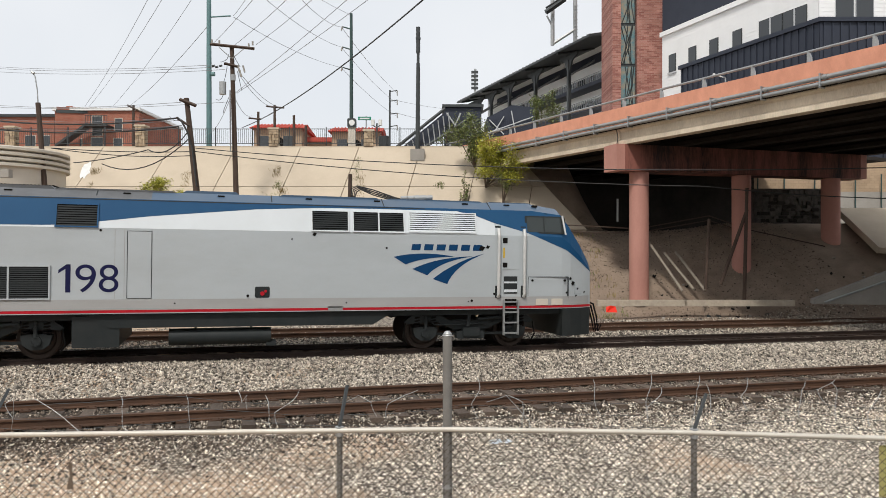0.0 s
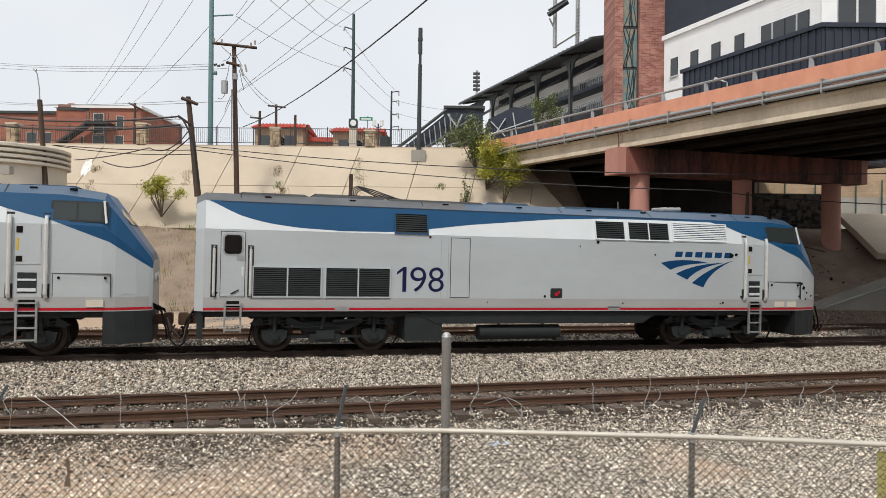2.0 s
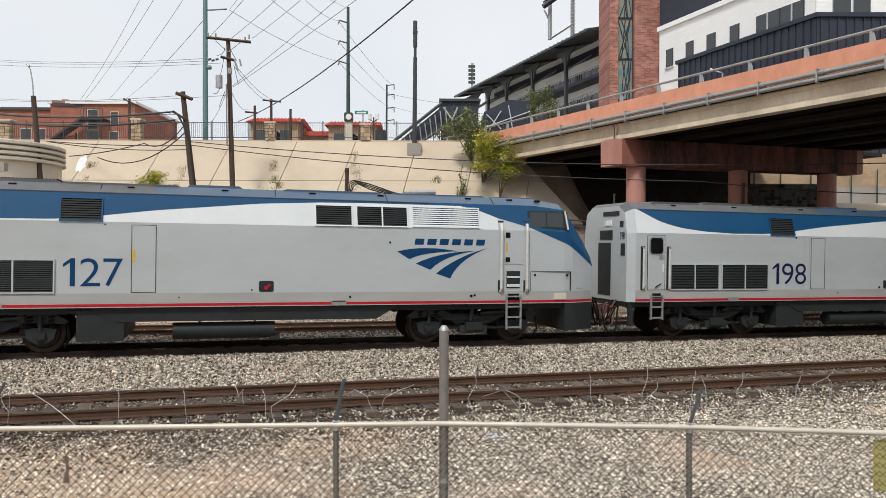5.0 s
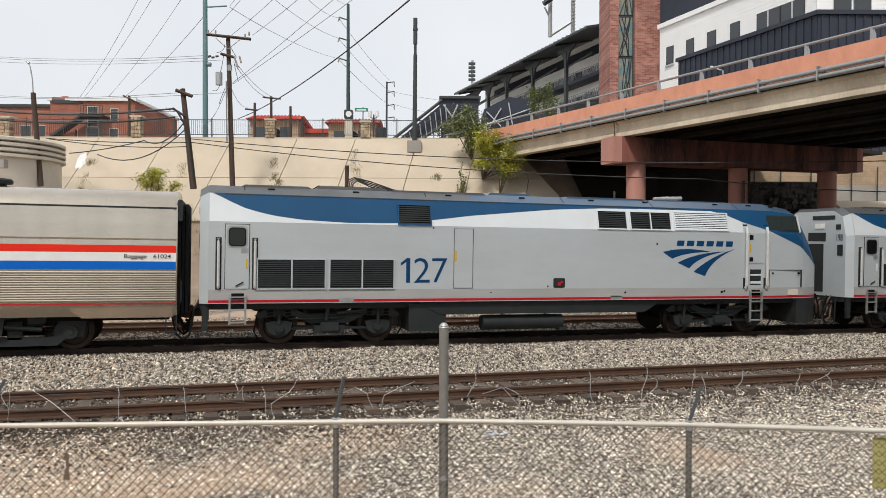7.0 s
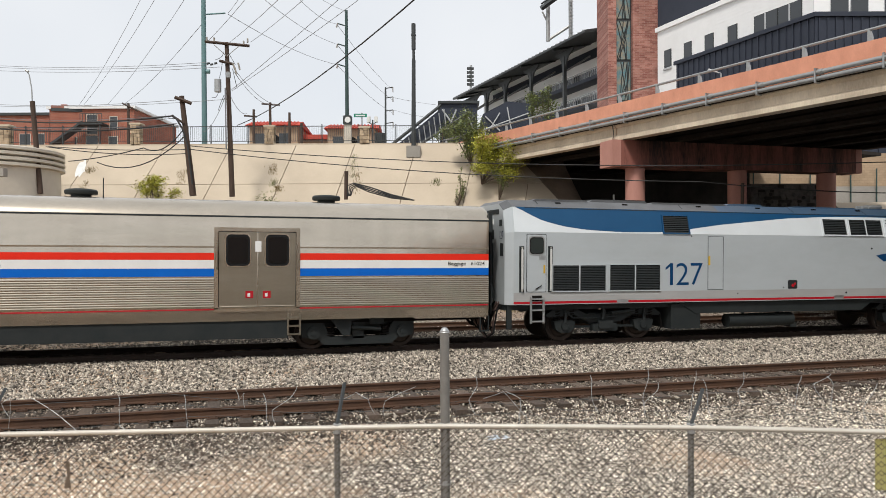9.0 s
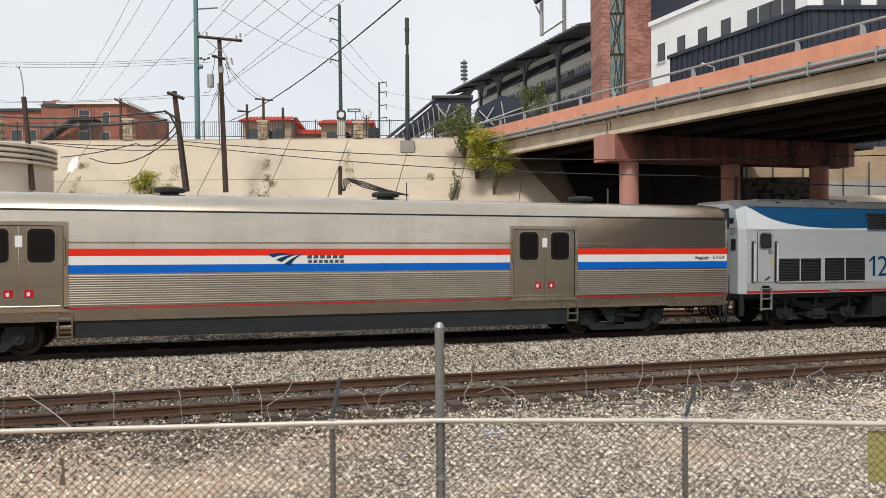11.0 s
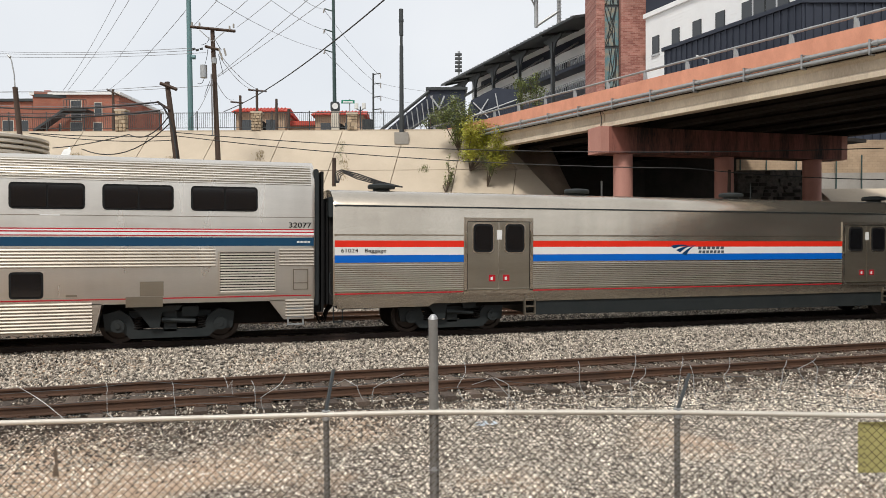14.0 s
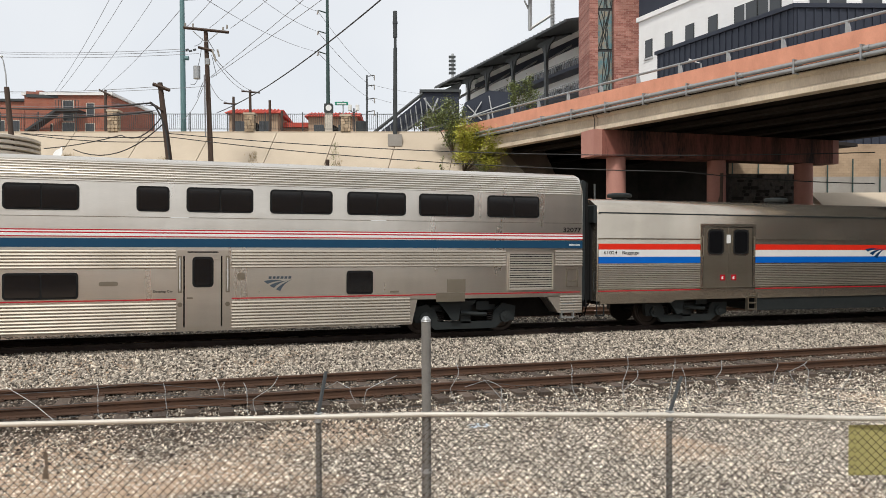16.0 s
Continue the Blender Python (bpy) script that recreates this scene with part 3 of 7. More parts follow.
def skin(shape, xs, lower, upper, off=0.004):
    """A painted field that follows the locomotive's side."""
    for xa, xb in zip(xs, xs[1:]):
        ca, cb = loco_section(xa)[1][1], loco_section(xb)[1][1]
        for part_no in (0, 1):
            za0, za1, zb0, zb1 = lower(xa), upper(xa), lower(xb), upper(xb)
            if part_no == 0:
                za1, zb1 = min(za1, ca), min(zb1, cb)
            else:
                za0, zb0 = max(za0, ca), max(zb0, cb)
            if za1 <= za0 + 1e-4 and zb1 <= zb0 + 1e-4:
                continue
            za1, zb1 = max(za0, za1), max(zb0, zb1)
            shape.add([(xa, loco_side(xa, za0, off), za0), (xb, loco_side(xb, zb0, off), zb0), (xb, loco_side(xb, zb1, off), zb1), (xa, loco_side(xa, za1, off), za1)], [(0, 1, 2, 3)])


def curve_of(points):
    xs, ys = [p[0] for p in points], [p[1] for p in points]
    return lambda x: float(np.interp(x, xs, ys))


def louvre(parent, x0, x1, z0, z1, y, slats, frame_mat, slat_mat, name="louvre", mid=0, lean=0.0):
    """Framed grille with tilted slats before a dark recess; lean tilts it with a sloping side."""
    s = Shape()
    t = 0.035
    for a, b, c, d in ((x0 - t, x1 + t, z0 - t, z0), (x0 - t, x1 + t, z1, z1 + t), (x0 - t, x0, z0, z1), (x1, x1 + t, z0, z1)):
        s.box(a, b, y - 0.035, y + 0.02, c, d)
    for k in range(mid):
        xm = x0 + (x1 - x0) * (k + 1) / (mid + 1)
        s.box(xm - 0.02, xm + 0.02, y - 0.035, y + 0.02, z0, z1)
    if lean:
        s.v = [(a, b + lean * (c - z0), c) for a, b, c in s.v]
    fr = part(name, s, frame_mat, parent)
    s = Shape().box(x0, x1, y - 0.004, y + 0.02, z0, z1)
    if lean:
        s.v = [(a, b + lean * (c - z0), c) for a, b, c in s.v]
    part("recess", s, BLACK, fr)
    s = Shape()
    h = (z1 - z0) / slats
    for k in range(slats):
        z = z0 + (k + 0.15) * h
        s.add([(x0, y - 0.03, z), (x1, y - 0.03, z), (x1, y - 0.006, z + h * 0.55), (x0, y - 0.006, z + h * 0.55), (x0, y - 0.03, z - 0.008), (x1, y - 0.03, z - 0.008)], [(0, 1, 2, 3), (4, 5, 1, 0)])
    if lean:
        s.v = [(a, b + lean * (c - z0), c) for a, b, c in s.v]
    part("slats", s, slat_mat, fr)
    return fr


def ladder(parent, x0, x1, z0, z1, y, rungs, mat=GALV):
    s = Shape()
    for x in (x0, x1):
        s.box(x - 0.025, x + 0.025, y - 0.03, y + 0.03, z0, z1)
    for k in range(rungs):
        z = z0 + 0.06 + (z1 - z0 - 0.12) * k / (rungs - 1)
        s.box(x0, x1, y - 0.06, y + 0.06, z - 0.018, z + 0.018)
    return part("step_ladder", s, mat, parent)


def coil(shape, x, y, z0, z1, r, turns, wire=0.02):
    n = turns * 8
    shape.tube([(x + r * math.cos(2 * math.pi * turns * k / n), y + r * math.sin(2 * math.pi * turns * k / n), z0 + (z1 - z0) * k / n) for k in range(n + 1)], wire, 5)


def wheelset(parent, x, r):
    """Axle with two flanged wheels; turns about its own centre."""
    s = Shape()
    n = 28
    for sgn in (-1, 1):
        rings = []
        for rr, y in ((0.12, 0.70), (r * 0.72, 0.72), (r * 0.80, 0.69), (r, 0.685), (r, 0.81), (r * 0.80, 0.81), (r * 0.72, 0.775), (0.16, 0.79), (0.14, 0.86), (0.02, 0.86)):
            rings.append([(rr * math.cos(2 * math.pi * k / n), sgn * y, rr * math.sin(2 * math.pi * k / n)) for k in range(n)])
        s.loft(rings)
        s.loft([[(q * math.cos(2 * math.pi * k / n), sgn * y, q * math.sin(2 * math.pi * k / n)) for k in range(n)] for q, y in ((r * 0.9, 0.685), (r + 0.028, 0.68), (r + 0.02, 0.655), (r * 0.8, 0.65))])
    s.tube([(0, -0.8, 0), (0, 0.8, 0)], 0.09, 10)
    ob = part("wheelset", s, WHEEL, parent, "worn steel wheels on an axle", smooth=True)
    ob.matrix_basis = pose(x, 0, r)
    return ob


def loco_truck(parent, xc, rear):
    """Two-axle truck frame with journal boxes, springs, dampers and brake gear."""
    tk = part("truck_frame", Shape(), UNDER, parent, "dark grey truck with coil springs and dampers")
    s = Shape()
    for sy in (-1, 1):
        ya, yb = sorted((sy * 0.98, sy * 1.14))
        s.prism([(xc - 2.0, 0.80), (xc - 1.75, 0.98), (xc - 0.95, 0.98), (xc - 0.6, 0.82), (xc + 0.6, 0.82), (xc + 0.95, 0.98), (xc + 1.75, 0.98), (xc + 2.0, 0.80),
                 (xc + 1.9, 0.74), (xc + 1.0, 0.80), (xc + 0.55, 0.58), (xc - 0.55, 0.58), (xc - 1.0, 0.80), (xc - 1.9, 0.74)], ya, yb)
        s.box(xc - 0.42, xc + 0.42, min(sy * 0.95, sy * 1.2), max(sy * 0.95, sy * 1.2), 0.30, 0.52, 0.04)
        s.box(xc - 0.25, xc + 0.25, min(sy * 1.0, sy * 1.26), max(sy * 1.0, sy * 1.26), 0.38, 0.62, 0.03)
        s.box(xc - 1.35, xc + 1.35, min(sy * 1.0, sy * 1.06), max(sy * 1.0, sy * 1.06), 0.40, 0.47)
    s.box(xc - 0.5, xc + 0.5, -1.0, 1.0, 0.5, 0.85)
    me = mesh_of("truck_frame", s, UNDER)
    old = tk.data
    tk.data = me
    bpy.data.meshes.remove(old)
    for dx in (-1.36, 1.36):
        s = Shape()
        for sy in (-1,):
            s.prism([(xc + dx - 0.36, 0.62), (xc + dx - 0.30, 0.38), (xc + dx - 0.14, 0.27), (xc + dx + 0.14, 0.27), (xc + dx + 0.30, 0.38), (xc + dx + 0.36, 0.62), (xc + dx + 0.16, 0.66), (xc + dx - 0.16, 0.66)], -1.16, -0.9)
            s.disc(xc + dx, -1.22, -1.12, 0.48, 0.13, 14)
            for k in range(6):
                s.disc(xc + dx + 0.09 * math.cos(k * 1.047), -1.24, -1.21, 0.48 + 0.09 * math.sin(k * 1.047), 0.016, 6)
        part("journal_box", s, UNDER, tk)
        for q in (-0.24, 0.24):
            s = Shape()
            coil(s, xc + dx + q, -1.06, 0.62, 0.94, 0.095, 4, 0.026)
            part("coil_spring", s, BLACK, tk)
        s = Shape().tube([(xc + dx, -1.20, 0.58), (xc + dx, -1.20, 0.86)], 0.05, 10)
        s.tube([(xc + dx, -1.20, 0.84), (xc + dx, -1.20, 1.08)], 0.032, 8)
        s.tube([(xc + dx, -1.20, 0.76), (xc + dx, -1.20, 0.80)], 0.062, 10)
        part("damper", s, UNDER, tk)
    s = Shape().tube([(xc - 0.1, -1.2, 0.66), (xc - 0.04, -1.2, 1.05)], 0.06, 10)
    s.tube([(xc + 0.2, -1.22, 0.86), (xc + 1.0, -1.22, 0.92)], 0.05, 10)
    s.tube([(xc - 1.5, -1.2, 1.02), (xc - 1.1, -1.2, 0.72), (xc - 0.5, -1.2, 0.70), (xc + 0.4, -1.2, 0.74)], 0.022, 6)
    s.box(xc + 0.85, xc + 1.02, -1.24, -1.1, 0.84, 1.0, 0.02)
    part("brake_cylinder", s, UNDER, tk)
    s = Shape().tube([(xc - 1.95, -1.16, 0.78), (xc - 2.02, -1.16, 0.4), (xc - 1.9, -1.1, 0.16)], 0.024, 6)
    part("sand_pipe", s, BLACK, tk)
    s = Shape().tube([(xc + 1.95, -1.16, 0.78), (xc + 2.02, -1.16, 0.4), (xc + 1.9, -1.1, 0.16)], 0.024, 6)
    part("sand_pipe", s, BLACK, tk)
    return tk


def swoosh(parent, x0, x1, z0, z1, y, mat, name="emblem"):
    """Three tapering curved blades."""
    s = Shape()
    w, h = x1 - x0, z1 - z0

    def blade(tip, top, bottom):
        n = 10
        up, lo = [], []
        for k in range(n + 1):
            t = k / n
            f = lambda a, b, c: (1 - t) ** 2 * a + 2 * t * (1 - t) * b + t * t * c
            up.append((f(top[0][0], top[1][0], tip[0]), f(top[0][1], top[1][1], tip[1])))
            lo.append((f(bottom[0][0], bottom[1][0], tip[0]), f(bottom[0][1], bottom[1][1], tip[1])))
        for k in range(n):
            pts = [up[k], up[k + 1], lo[k + 1], lo[k]]
            s.add([(x0 + a * w, y, z0 + b * h) for a, b in pts], [(0, 1, 2, 3)])
    blade((0.66, 0.88), [(0.0, 0.86), (0.30, 1.08)], [(0.13, 0.62), (0.30, 0.86)])
    blade((0.86, 0.90), [(0.20, 0.48), (0.46, 0.86)], [(0.36, 0.28), (0.50, 0.74)])
    blade((1.0, 1.0), [(0.42, 0.16), (0.66, 0.74)], [(0.58, 0.0), (0.66, 0.62)])
    return part(name, s, mat, parent)


def bar_word(parent, x0, x1, z0, z1, y, mat, letters=6, name="lettering"):
    """Plain bars in place of a trade name."""
    s = Shape()
    w = (x1 - x0) / letters
    for k in range(letters):
        s.add([(x0 + k * w, y, z0), (x0 + (k + 0.72) * w, y, z0), (x0 + (k + 0.80) * w, y, z1), (x0 + (k + 0.08) * w, y, z1)], [(0, 1, 2, 3)])
    return part(name, s, mat, parent)


WHEELS = []  # parent thing, wheelset, x, radius, start of its vehicle


def build_locomotive(number, worn):
    lo = thing("locomotive", "silver diesel locomotive with blue band and red stripe", "locomotive", "locomotives of the train")
    s = Shape()
    rings = []
    xs = sorted(set([a for a, _ in LOCO_SECTIONS] + [-2.6, 3.0]))
    for x in xs:
        sec = loco_section(x)
        rings.append([(x, -w, z) for w, z in sec] + [(x, w, z) for w, z in reversed(sec)])
    n = 8
    s.v = [p for r in rings for p in r]
    for i in range(len(rings) - 1):
        for k in range(n):
            j = (k + 1) % n
            roof = k in (2, 3, 4)
            front = xs[i] >= 8.8 and k in (1, 2, 3, 4, 5)
            s.f.append((i * n + k, i * n + j, (i + 1) * n + j, (i + 1) * n + k))
            s.mi.append(1 if front else (2 if roof and xs[i] < -2.7 else (3 if roof else 0)))
    s.f += [tuple(range(n - 1, -1, -1)), tuple(range((len(rings) - 1) * n, len(rings) * n))]
    s.mi += [0, 0]
    body = part("body", s, [SILVER, BLUE, ROOF_GREY, ROOF_BLUE], lo)
    # painted fields
    low = curve_of([(-9.75, 4.10), (-9.3, 3.86), (-8.85, 3.66), (-8.2, 3.50), (-7.4, 3.40), (-6.2, 3.345), (-4.9, 3.36), (-3.8, 3.47), (-2.6, 3.63), (0, 3.88), (1.6, 3.96), (3, 3.98), (5.6, 3.98), (6.1, 3.86), (6.7, 3.66)])
    blue_xs = list(np.linspace(-9.7, 6.1, 60))
    eave = lambda x: loco_section(x)[2][1]
    s = Shape()
    skin(s, blue_xs, lambda x: min(low(x), eave(x) - 0.001), eave)
    nose_low = curve_of([(6.1, 3.88), (6.7, 3.66), (7.7, 3.40), (9.0, 2.90), (10.0, 2.24)])
    skin(s, list(np.linspace(6.1, 9.99, 130)), lambda x: min(nose_low(x), eave(x)), eave)
    part("blue_band", s, BLUE, body)
    s = Shape()
    skin(s, list(np.linspace(-9.78, 6.7, 60)), lambda x: 3.312, lambda x: max(3.312, min(low(x), eave(x)) - 0.002), 0.003)
    part("pale_band", s, PALE, body)
    s = Shape()
    skin(s, [-9.8, 0, 7.9, 8.85, 9.15, 9.6, 9.92, 9.99], lambda x: 1.195, lambda x: 1.262, 0.005)
    part("red_stripe", s, RED, body)
    s = Shape()
    skin(s, [-9.8, 0, 7.9, 8.85, 9.15, 9.6, 9.92], lambda x: 1.266, lambda x: 1.53, 0.006)
    part("sill_panel", s, SILL_PAINT, body)
    # roof details
    for a, b, h, w in ((-9.0, -7.1, 0.06, 1.0), (-7.0, -4.9, 0.10, 0.85), (-4.9, -2.0, 0.05, 1.0), (-1.9, -0.4, 0.09, 0.8), (0.6, 3.4, 0.045, 1.0), (3.6, 6.5, 0.04, 0.98), (6.7, 8.2, 0.05, 0.7)):
        s = Shape().prism([(a, 4.27), (a + 0.12, 4.27 + h), (b - 0.12, 4.27 + h), (b, 4.27)], -w, w)
        part("roof_hatch", s, ROOF_GREY if a < -2.5 else ROOF_BLUE, body)
    s = Shape()
    for k in range(24):
        s.box(-6.9 + k * 0.083, -6.87 + k * 0.083, -0.8, 0.8, 4.37, 4.39)
    part("fan_grille", s, BLACK, body)
    s = Shape()
    for k in range(3):
        s.tube([(4.2 + 0.18 * k, -0.2 - 0.1 * k, 4.40), (4.75 + 0.18 * k, -0.2 - 0.1 * k, 4.42)], 0.045, 8, 0.075)
    s.box(4.1, 4.9, -0.5, 0.1, 4.28, 4.35)
    part("horn", s, GALV, body)
    s = Shape()
    skin(s, [-9.4, -4, 0, 4, 8.4], lambda x: eave(x) - 0.035, lambda x: eave(x) - 0.012, 0.008)
    part("roof_seam", s, UNDER, body)
    for x in (-8.2, -5.9, -3.2, -0.9, 1.4, 3.3, 5.9, 7.2, 8.1):
        part("roof_cleat", Shape().box(x - 0.09, x + 0.09, -1.13, -1.08, 4.18, 4.235, 0.015), BLACK, body)
    for x in (-8.9, -3.9, 0.4, 3.45, 6.62):
        part("roof_joint", Shape().add([(x - 0.015, -1.365, 4.05), (x + 0.015, -1.365, 4.05), (x + 0.015, -0.98, 4.288), (x - 0.015, -0.98, 4.288)], [(0, 1, 2, 3)]), UNDER, body)
    # grilles
    louvre(lo, -8.55, -6.80, 1.57, 2.33, -1.53, 15, SILVER, UNDER, mid=1)
    louvre(lo, -6.65, -4.90, 1.57, 2.34, -1.53, 15, SILVER, UNDER, mid=1)
    lean = 0.165 / 0.75
    louvre(lo, -4.75, -3.84, 3.35, 3.88, loco_side(-4, 3.35), 9, BLUE, UNDER, lean=lean)
    louvre(lo, 1.46, 2.42, 3.36, 3.88, loco_side(2, 3.36), 9, PALE, UNDER, lean=lean)
    louvre(lo, 2.58, 3.98, 3.36, 3.88, loco_side(2, 3.36), 9, PALE, UNDER, mid=1, lean=lean)
    louvre(lo, 4.16, 6.10, 3.38, 3.90, loco_side(5, 3.38), 9, PALE, PALE, mid=0, lean=lean)
    # rear door
    s = Shape().box(-9.38, -8.78, -1.545, -1.52, 1.56, 3.24, 0.02)
    dr = part("cab_door", s, SILVER, lo)
    s = Shape().box(-9.34, -8.82, -1.554, -1.54, 2.63, 3.20, 0.11)
    part("window_frame", s, GALV, dr)
    s = Shape().box(-9.30, -8.86, -1.560, -1.55, 2.67, 3.16, 0.09)
    part("window_gasket", s, RUBBER, dr)
    s = Shape().box(-9.27, -8.89, -1.566, -1.555, 2.70, 3.13, 0.07)
    part("pane", s, GLASS if worn else CAB_GLASS, dr)
    s = Shape()
    for a, b, c, d in ((-9.395, -9.38, 1.55, 3.25), (-8.78, -8.765, 1.55, 3.25), (-9.395, -8.765, 3.24, 3.255)):
        s.box(a, b, -1.536, -1.52, c, d)
    part("door_gap", s, BLACK, dr)
    s = Shape().box(-8.99, -8.80, -1.555, -1.54, 2.50, 2.63)
    part("lock_plate", s, GALV, dr)
    s = Shape().box(-8.86, -8.81, -1.56, -1.54, 2.10, 2.34)
    part("notice", s, YELLOW if number == "127" else PALE, dr)
    s = Shape().tube([(-9.12, -1.57, 1.63), (-8.92, -1.57, 1.74)], 0.015, 6)
    part("door_handle", s, BLACK, dr)
    for x in (-9.55, -8.63):
        s = Shape().box(x - 0.075, x + 0.075, -1.532, -1.52, 1.54, 2.90)
        pk = part("grab_pocket", s, UNDER, lo)
        s = Shape().tube([(x, -1.56, 1.58), (x, -1.59, 1.64), (x, -1.59, 2.80), (x, -1.56, 2.86)], 0.036, 8)
        part("handrail", s, CHROME, pk)
    # front side door with its rails and steps
    for x in (6.80, 7.60):
        s = Shape().box(x - 0.085, x + 0.085, -1.535, -1.52, 1.50, 3.58)
        s.v = [(a, b if c < 3.3 else b + 0.22 * (c - 3.31), c) for a, b, c in s.v]
        pk = part("grab_pocket", s, UNDER, lo)
        s = Shape().tube([(x, -1.55, 1.52), (x, -1.60, 1.6), (x, -1.60, 3.3), (x, -1.55, 3.5)], 0.05, 8)
        part("handrail", s, CHROME, pk)
    s = Shape().box(6.93, 7.48, -1.538, -1.52, 2.32, 3.29)
    dr = part("cab_door", s, SILVER, lo)
    s = Shape().box(6.94, 7.08, -1.546, -1.53, 3.08, 3.24)
    part("door_lock", s, BLACK, dr)
    s = Shape().box(6.94, 7.08, -1.546, -1.53, 2.38, 2.52)
    part("door_lock", s, BLACK, dr)
    s = Shape().box(6.95, 7.00, -1.546, -1.53, 2.66, 2.95)
    part("notice", s, YELLOW, dr)
    s = Shape().box(6.98, 7.40, -1.536, -1.52, 1.62, 2.12)
    st = part("step_recess", s, UNDER, lo)
    s = Shape().box(6.99, 7.39, -1.55, -1.53, 1.66, 1.74)
    s.box(6.99, 7.39, -1.55, -1.53, 1.92, 1.97)
    part("step", s, PALE, st)
    ladder(lo, 6.98, 7.42, 0.42, 1.44, -1.56, 4)
    ladder(lo, -9.26, -8.86, 0.62, 1.40, -1.56, 3)
    s = Shape().box(-9.22, -8.90, -1.535, -1.52, 1.28, 1.44)
    part("step_recess", s, BLACK, lo)
    s = Shape().box(7.02, 7.38, -1.537, -1.52, 1.27, 1.46)
    part("step_recess", s, BLACK, lo)
    # cab side window
    yw = loco_side(8.3, 3.40)
    s = Shape().box(7.66, 8.96, yw - 0.012, yw + 0.02, 3.38, 3.90, 0.05)
    s.v = [(a, b + 0.20 * (c - 3.38), c) for a, b, c in s.v]
    wf = part("cab_window", s, UNDER, lo)
    for a, b in ((7.72, 8.24), (8.28, 8.80)):
        s = Shape().box(a, b, yw - 0.02, yw, 3.42, 3.86, 0.03)
        s.v = [(p, q + 0.20 * (c - 3.38), c) for p, q, c in s.v]
        part("pane", s, CAB_GLASS, wf)
    s = Shape().tube([(8.93, yw - 0.06, 3.36), (8.86, yw + 0.05, 3.92)], 0.03, 8)
    part("mirror_bar", s, CHROME, wf)
    # windshield and nose
    for sy in (-1, 1):
        s = Shape()
        a, b = loco_section(8.93), loco_section(9.42)
        s.add([(8.96, sy * 0.08, a[3][1] - 0.06), (8.96, sy * 0.88, a[3][1] - 0.10), (9.44, sy * 0.84, b[3][1] + 0.02), (9.44, sy * 0.08, b[3][1] + 0.03)], [(0, 1, 2, 3)])
        part("windshield", s, GLASS, lo)
    for sy in (-0.42, 0.42):
        s = Shape().tube([(9.97, sy, 2.0), (10.02, sy, 2.0), (10.04, sy, 2.0)], 0.12, 14)
        part("headlight", s, LAMP, lo)
    # side panels, filler, small marks
    s = Shape().box(-3.12, -2.575, -1.531, -1.52, 1.56, 3.24)
    pn = part("access_panel", s, SILVER, lo)
    if not worn:
        part("notice", Shape().box(-3.12, -3.05, -1.537, -1.53, 2.33, 2.62), YELLOW, pn)
    s = Shape()
    for a, b, c, d in ((-3.14, -2.555, 3.24, 3.25), (-3.14, -3.128, 1.55, 3.25), (-2.567, -2.555, 1.55, 3.25), (-3.14, -2.555, 1.548, 1.558)):
        s.box(a, b, -1.535, -1.52, c, d)
    part("panel_seam", s, UNDER, lo)
    s = Shape()
    for a, b, c, d in ((7.74, 9.05, 2.10, 2.112), (9.04, 9.052, 1.54, 2.11), (7.74, 7.752, 1.54, 2.11)):
        s.box(a, b, loco_side(9.05, 2) * 0 - 1.533, -1.40, c, d)
    part("panel_seam", s, UNDER, lo)
    for x in (7.88, 8.93):
        part("latch", Shape().disc(x, -1.545, -1.50, 2.0, 0.035, 10), BLACK, lo)
    s = Shape().box(9.30, 9.66, loco_side(9.5, 1.8, 0.012), loco_side(9.5, 1.8, -0.25), 1.60, 1.98, 0.02)
    s.v = [(a, loco_side(a, 1.8, 0.010) if b < -1.3 else b, c) for a, b, c in s.v]
    part("hatch", s, SILVER, lo)
    s = Shape().box(-0.02, 0.36, -1.535, -1.50, 1.55, 1.84, 0.03)
    fl = part("fuel_filler", s, UNDER, lo)
    s = Shape().disc(0.17, -1.56, -1.53, 1.66, 0.055, 12)
    s.disc(0.25, -1.56, -1.53, 1.72, 0.035, 10)
    part("filler_cap", s, RED, fl)
    rnd = random.Random(int(number))
    for x, z in ((-2.0, 1.42), (6.0, 1.42), (2.4, 1.40), (-0.2, 1.60), (-3.75, 3.25), (5.9, 1.40), (3.5, 2.9)):
        part("paint_chip", Shape().disc(x, -1.54, -1.50, z, rnd.uniform(0.02, 0.045), 8), BLACK, lo)
    if worn:
        for x, z, w in ((9.2, 1.84, 0.10), (9.0, 1.60, 0.05), (9.4, 1.70, 0.06), (9.7, 1.6, 0.05), (9.12, 2.0, 0.07), (9.35, 1.5, 0.05)):
            part("paint_chip", Shape().prism([(x, z), (x + w * 0.6, z + 0.03), (x + w, z + w), (x + w * 0.3, z + w * 1.4), (x - 0.02, z + w * 0.7)], loco_side(x, z, 0.01), -1.1), BLACK, lo)
        for x, z, w in ((1.46, 3.22, 0.12), (6.20, 2.88, 0.20), (6.42, 2.94, 0.12), (6.65, 1.6, 0.08), (-9.6, 1.60, 0.16), (0.9, 3.1, 0.05)):
            part("paint_chip", Shape().prism([(x, z), (x + w * 0.6, z - 0.03), (x + w, z + w * 0.4), (x + w * 0.3, z + w * 0.6)], -1.535, -1.5), BLACK, lo)
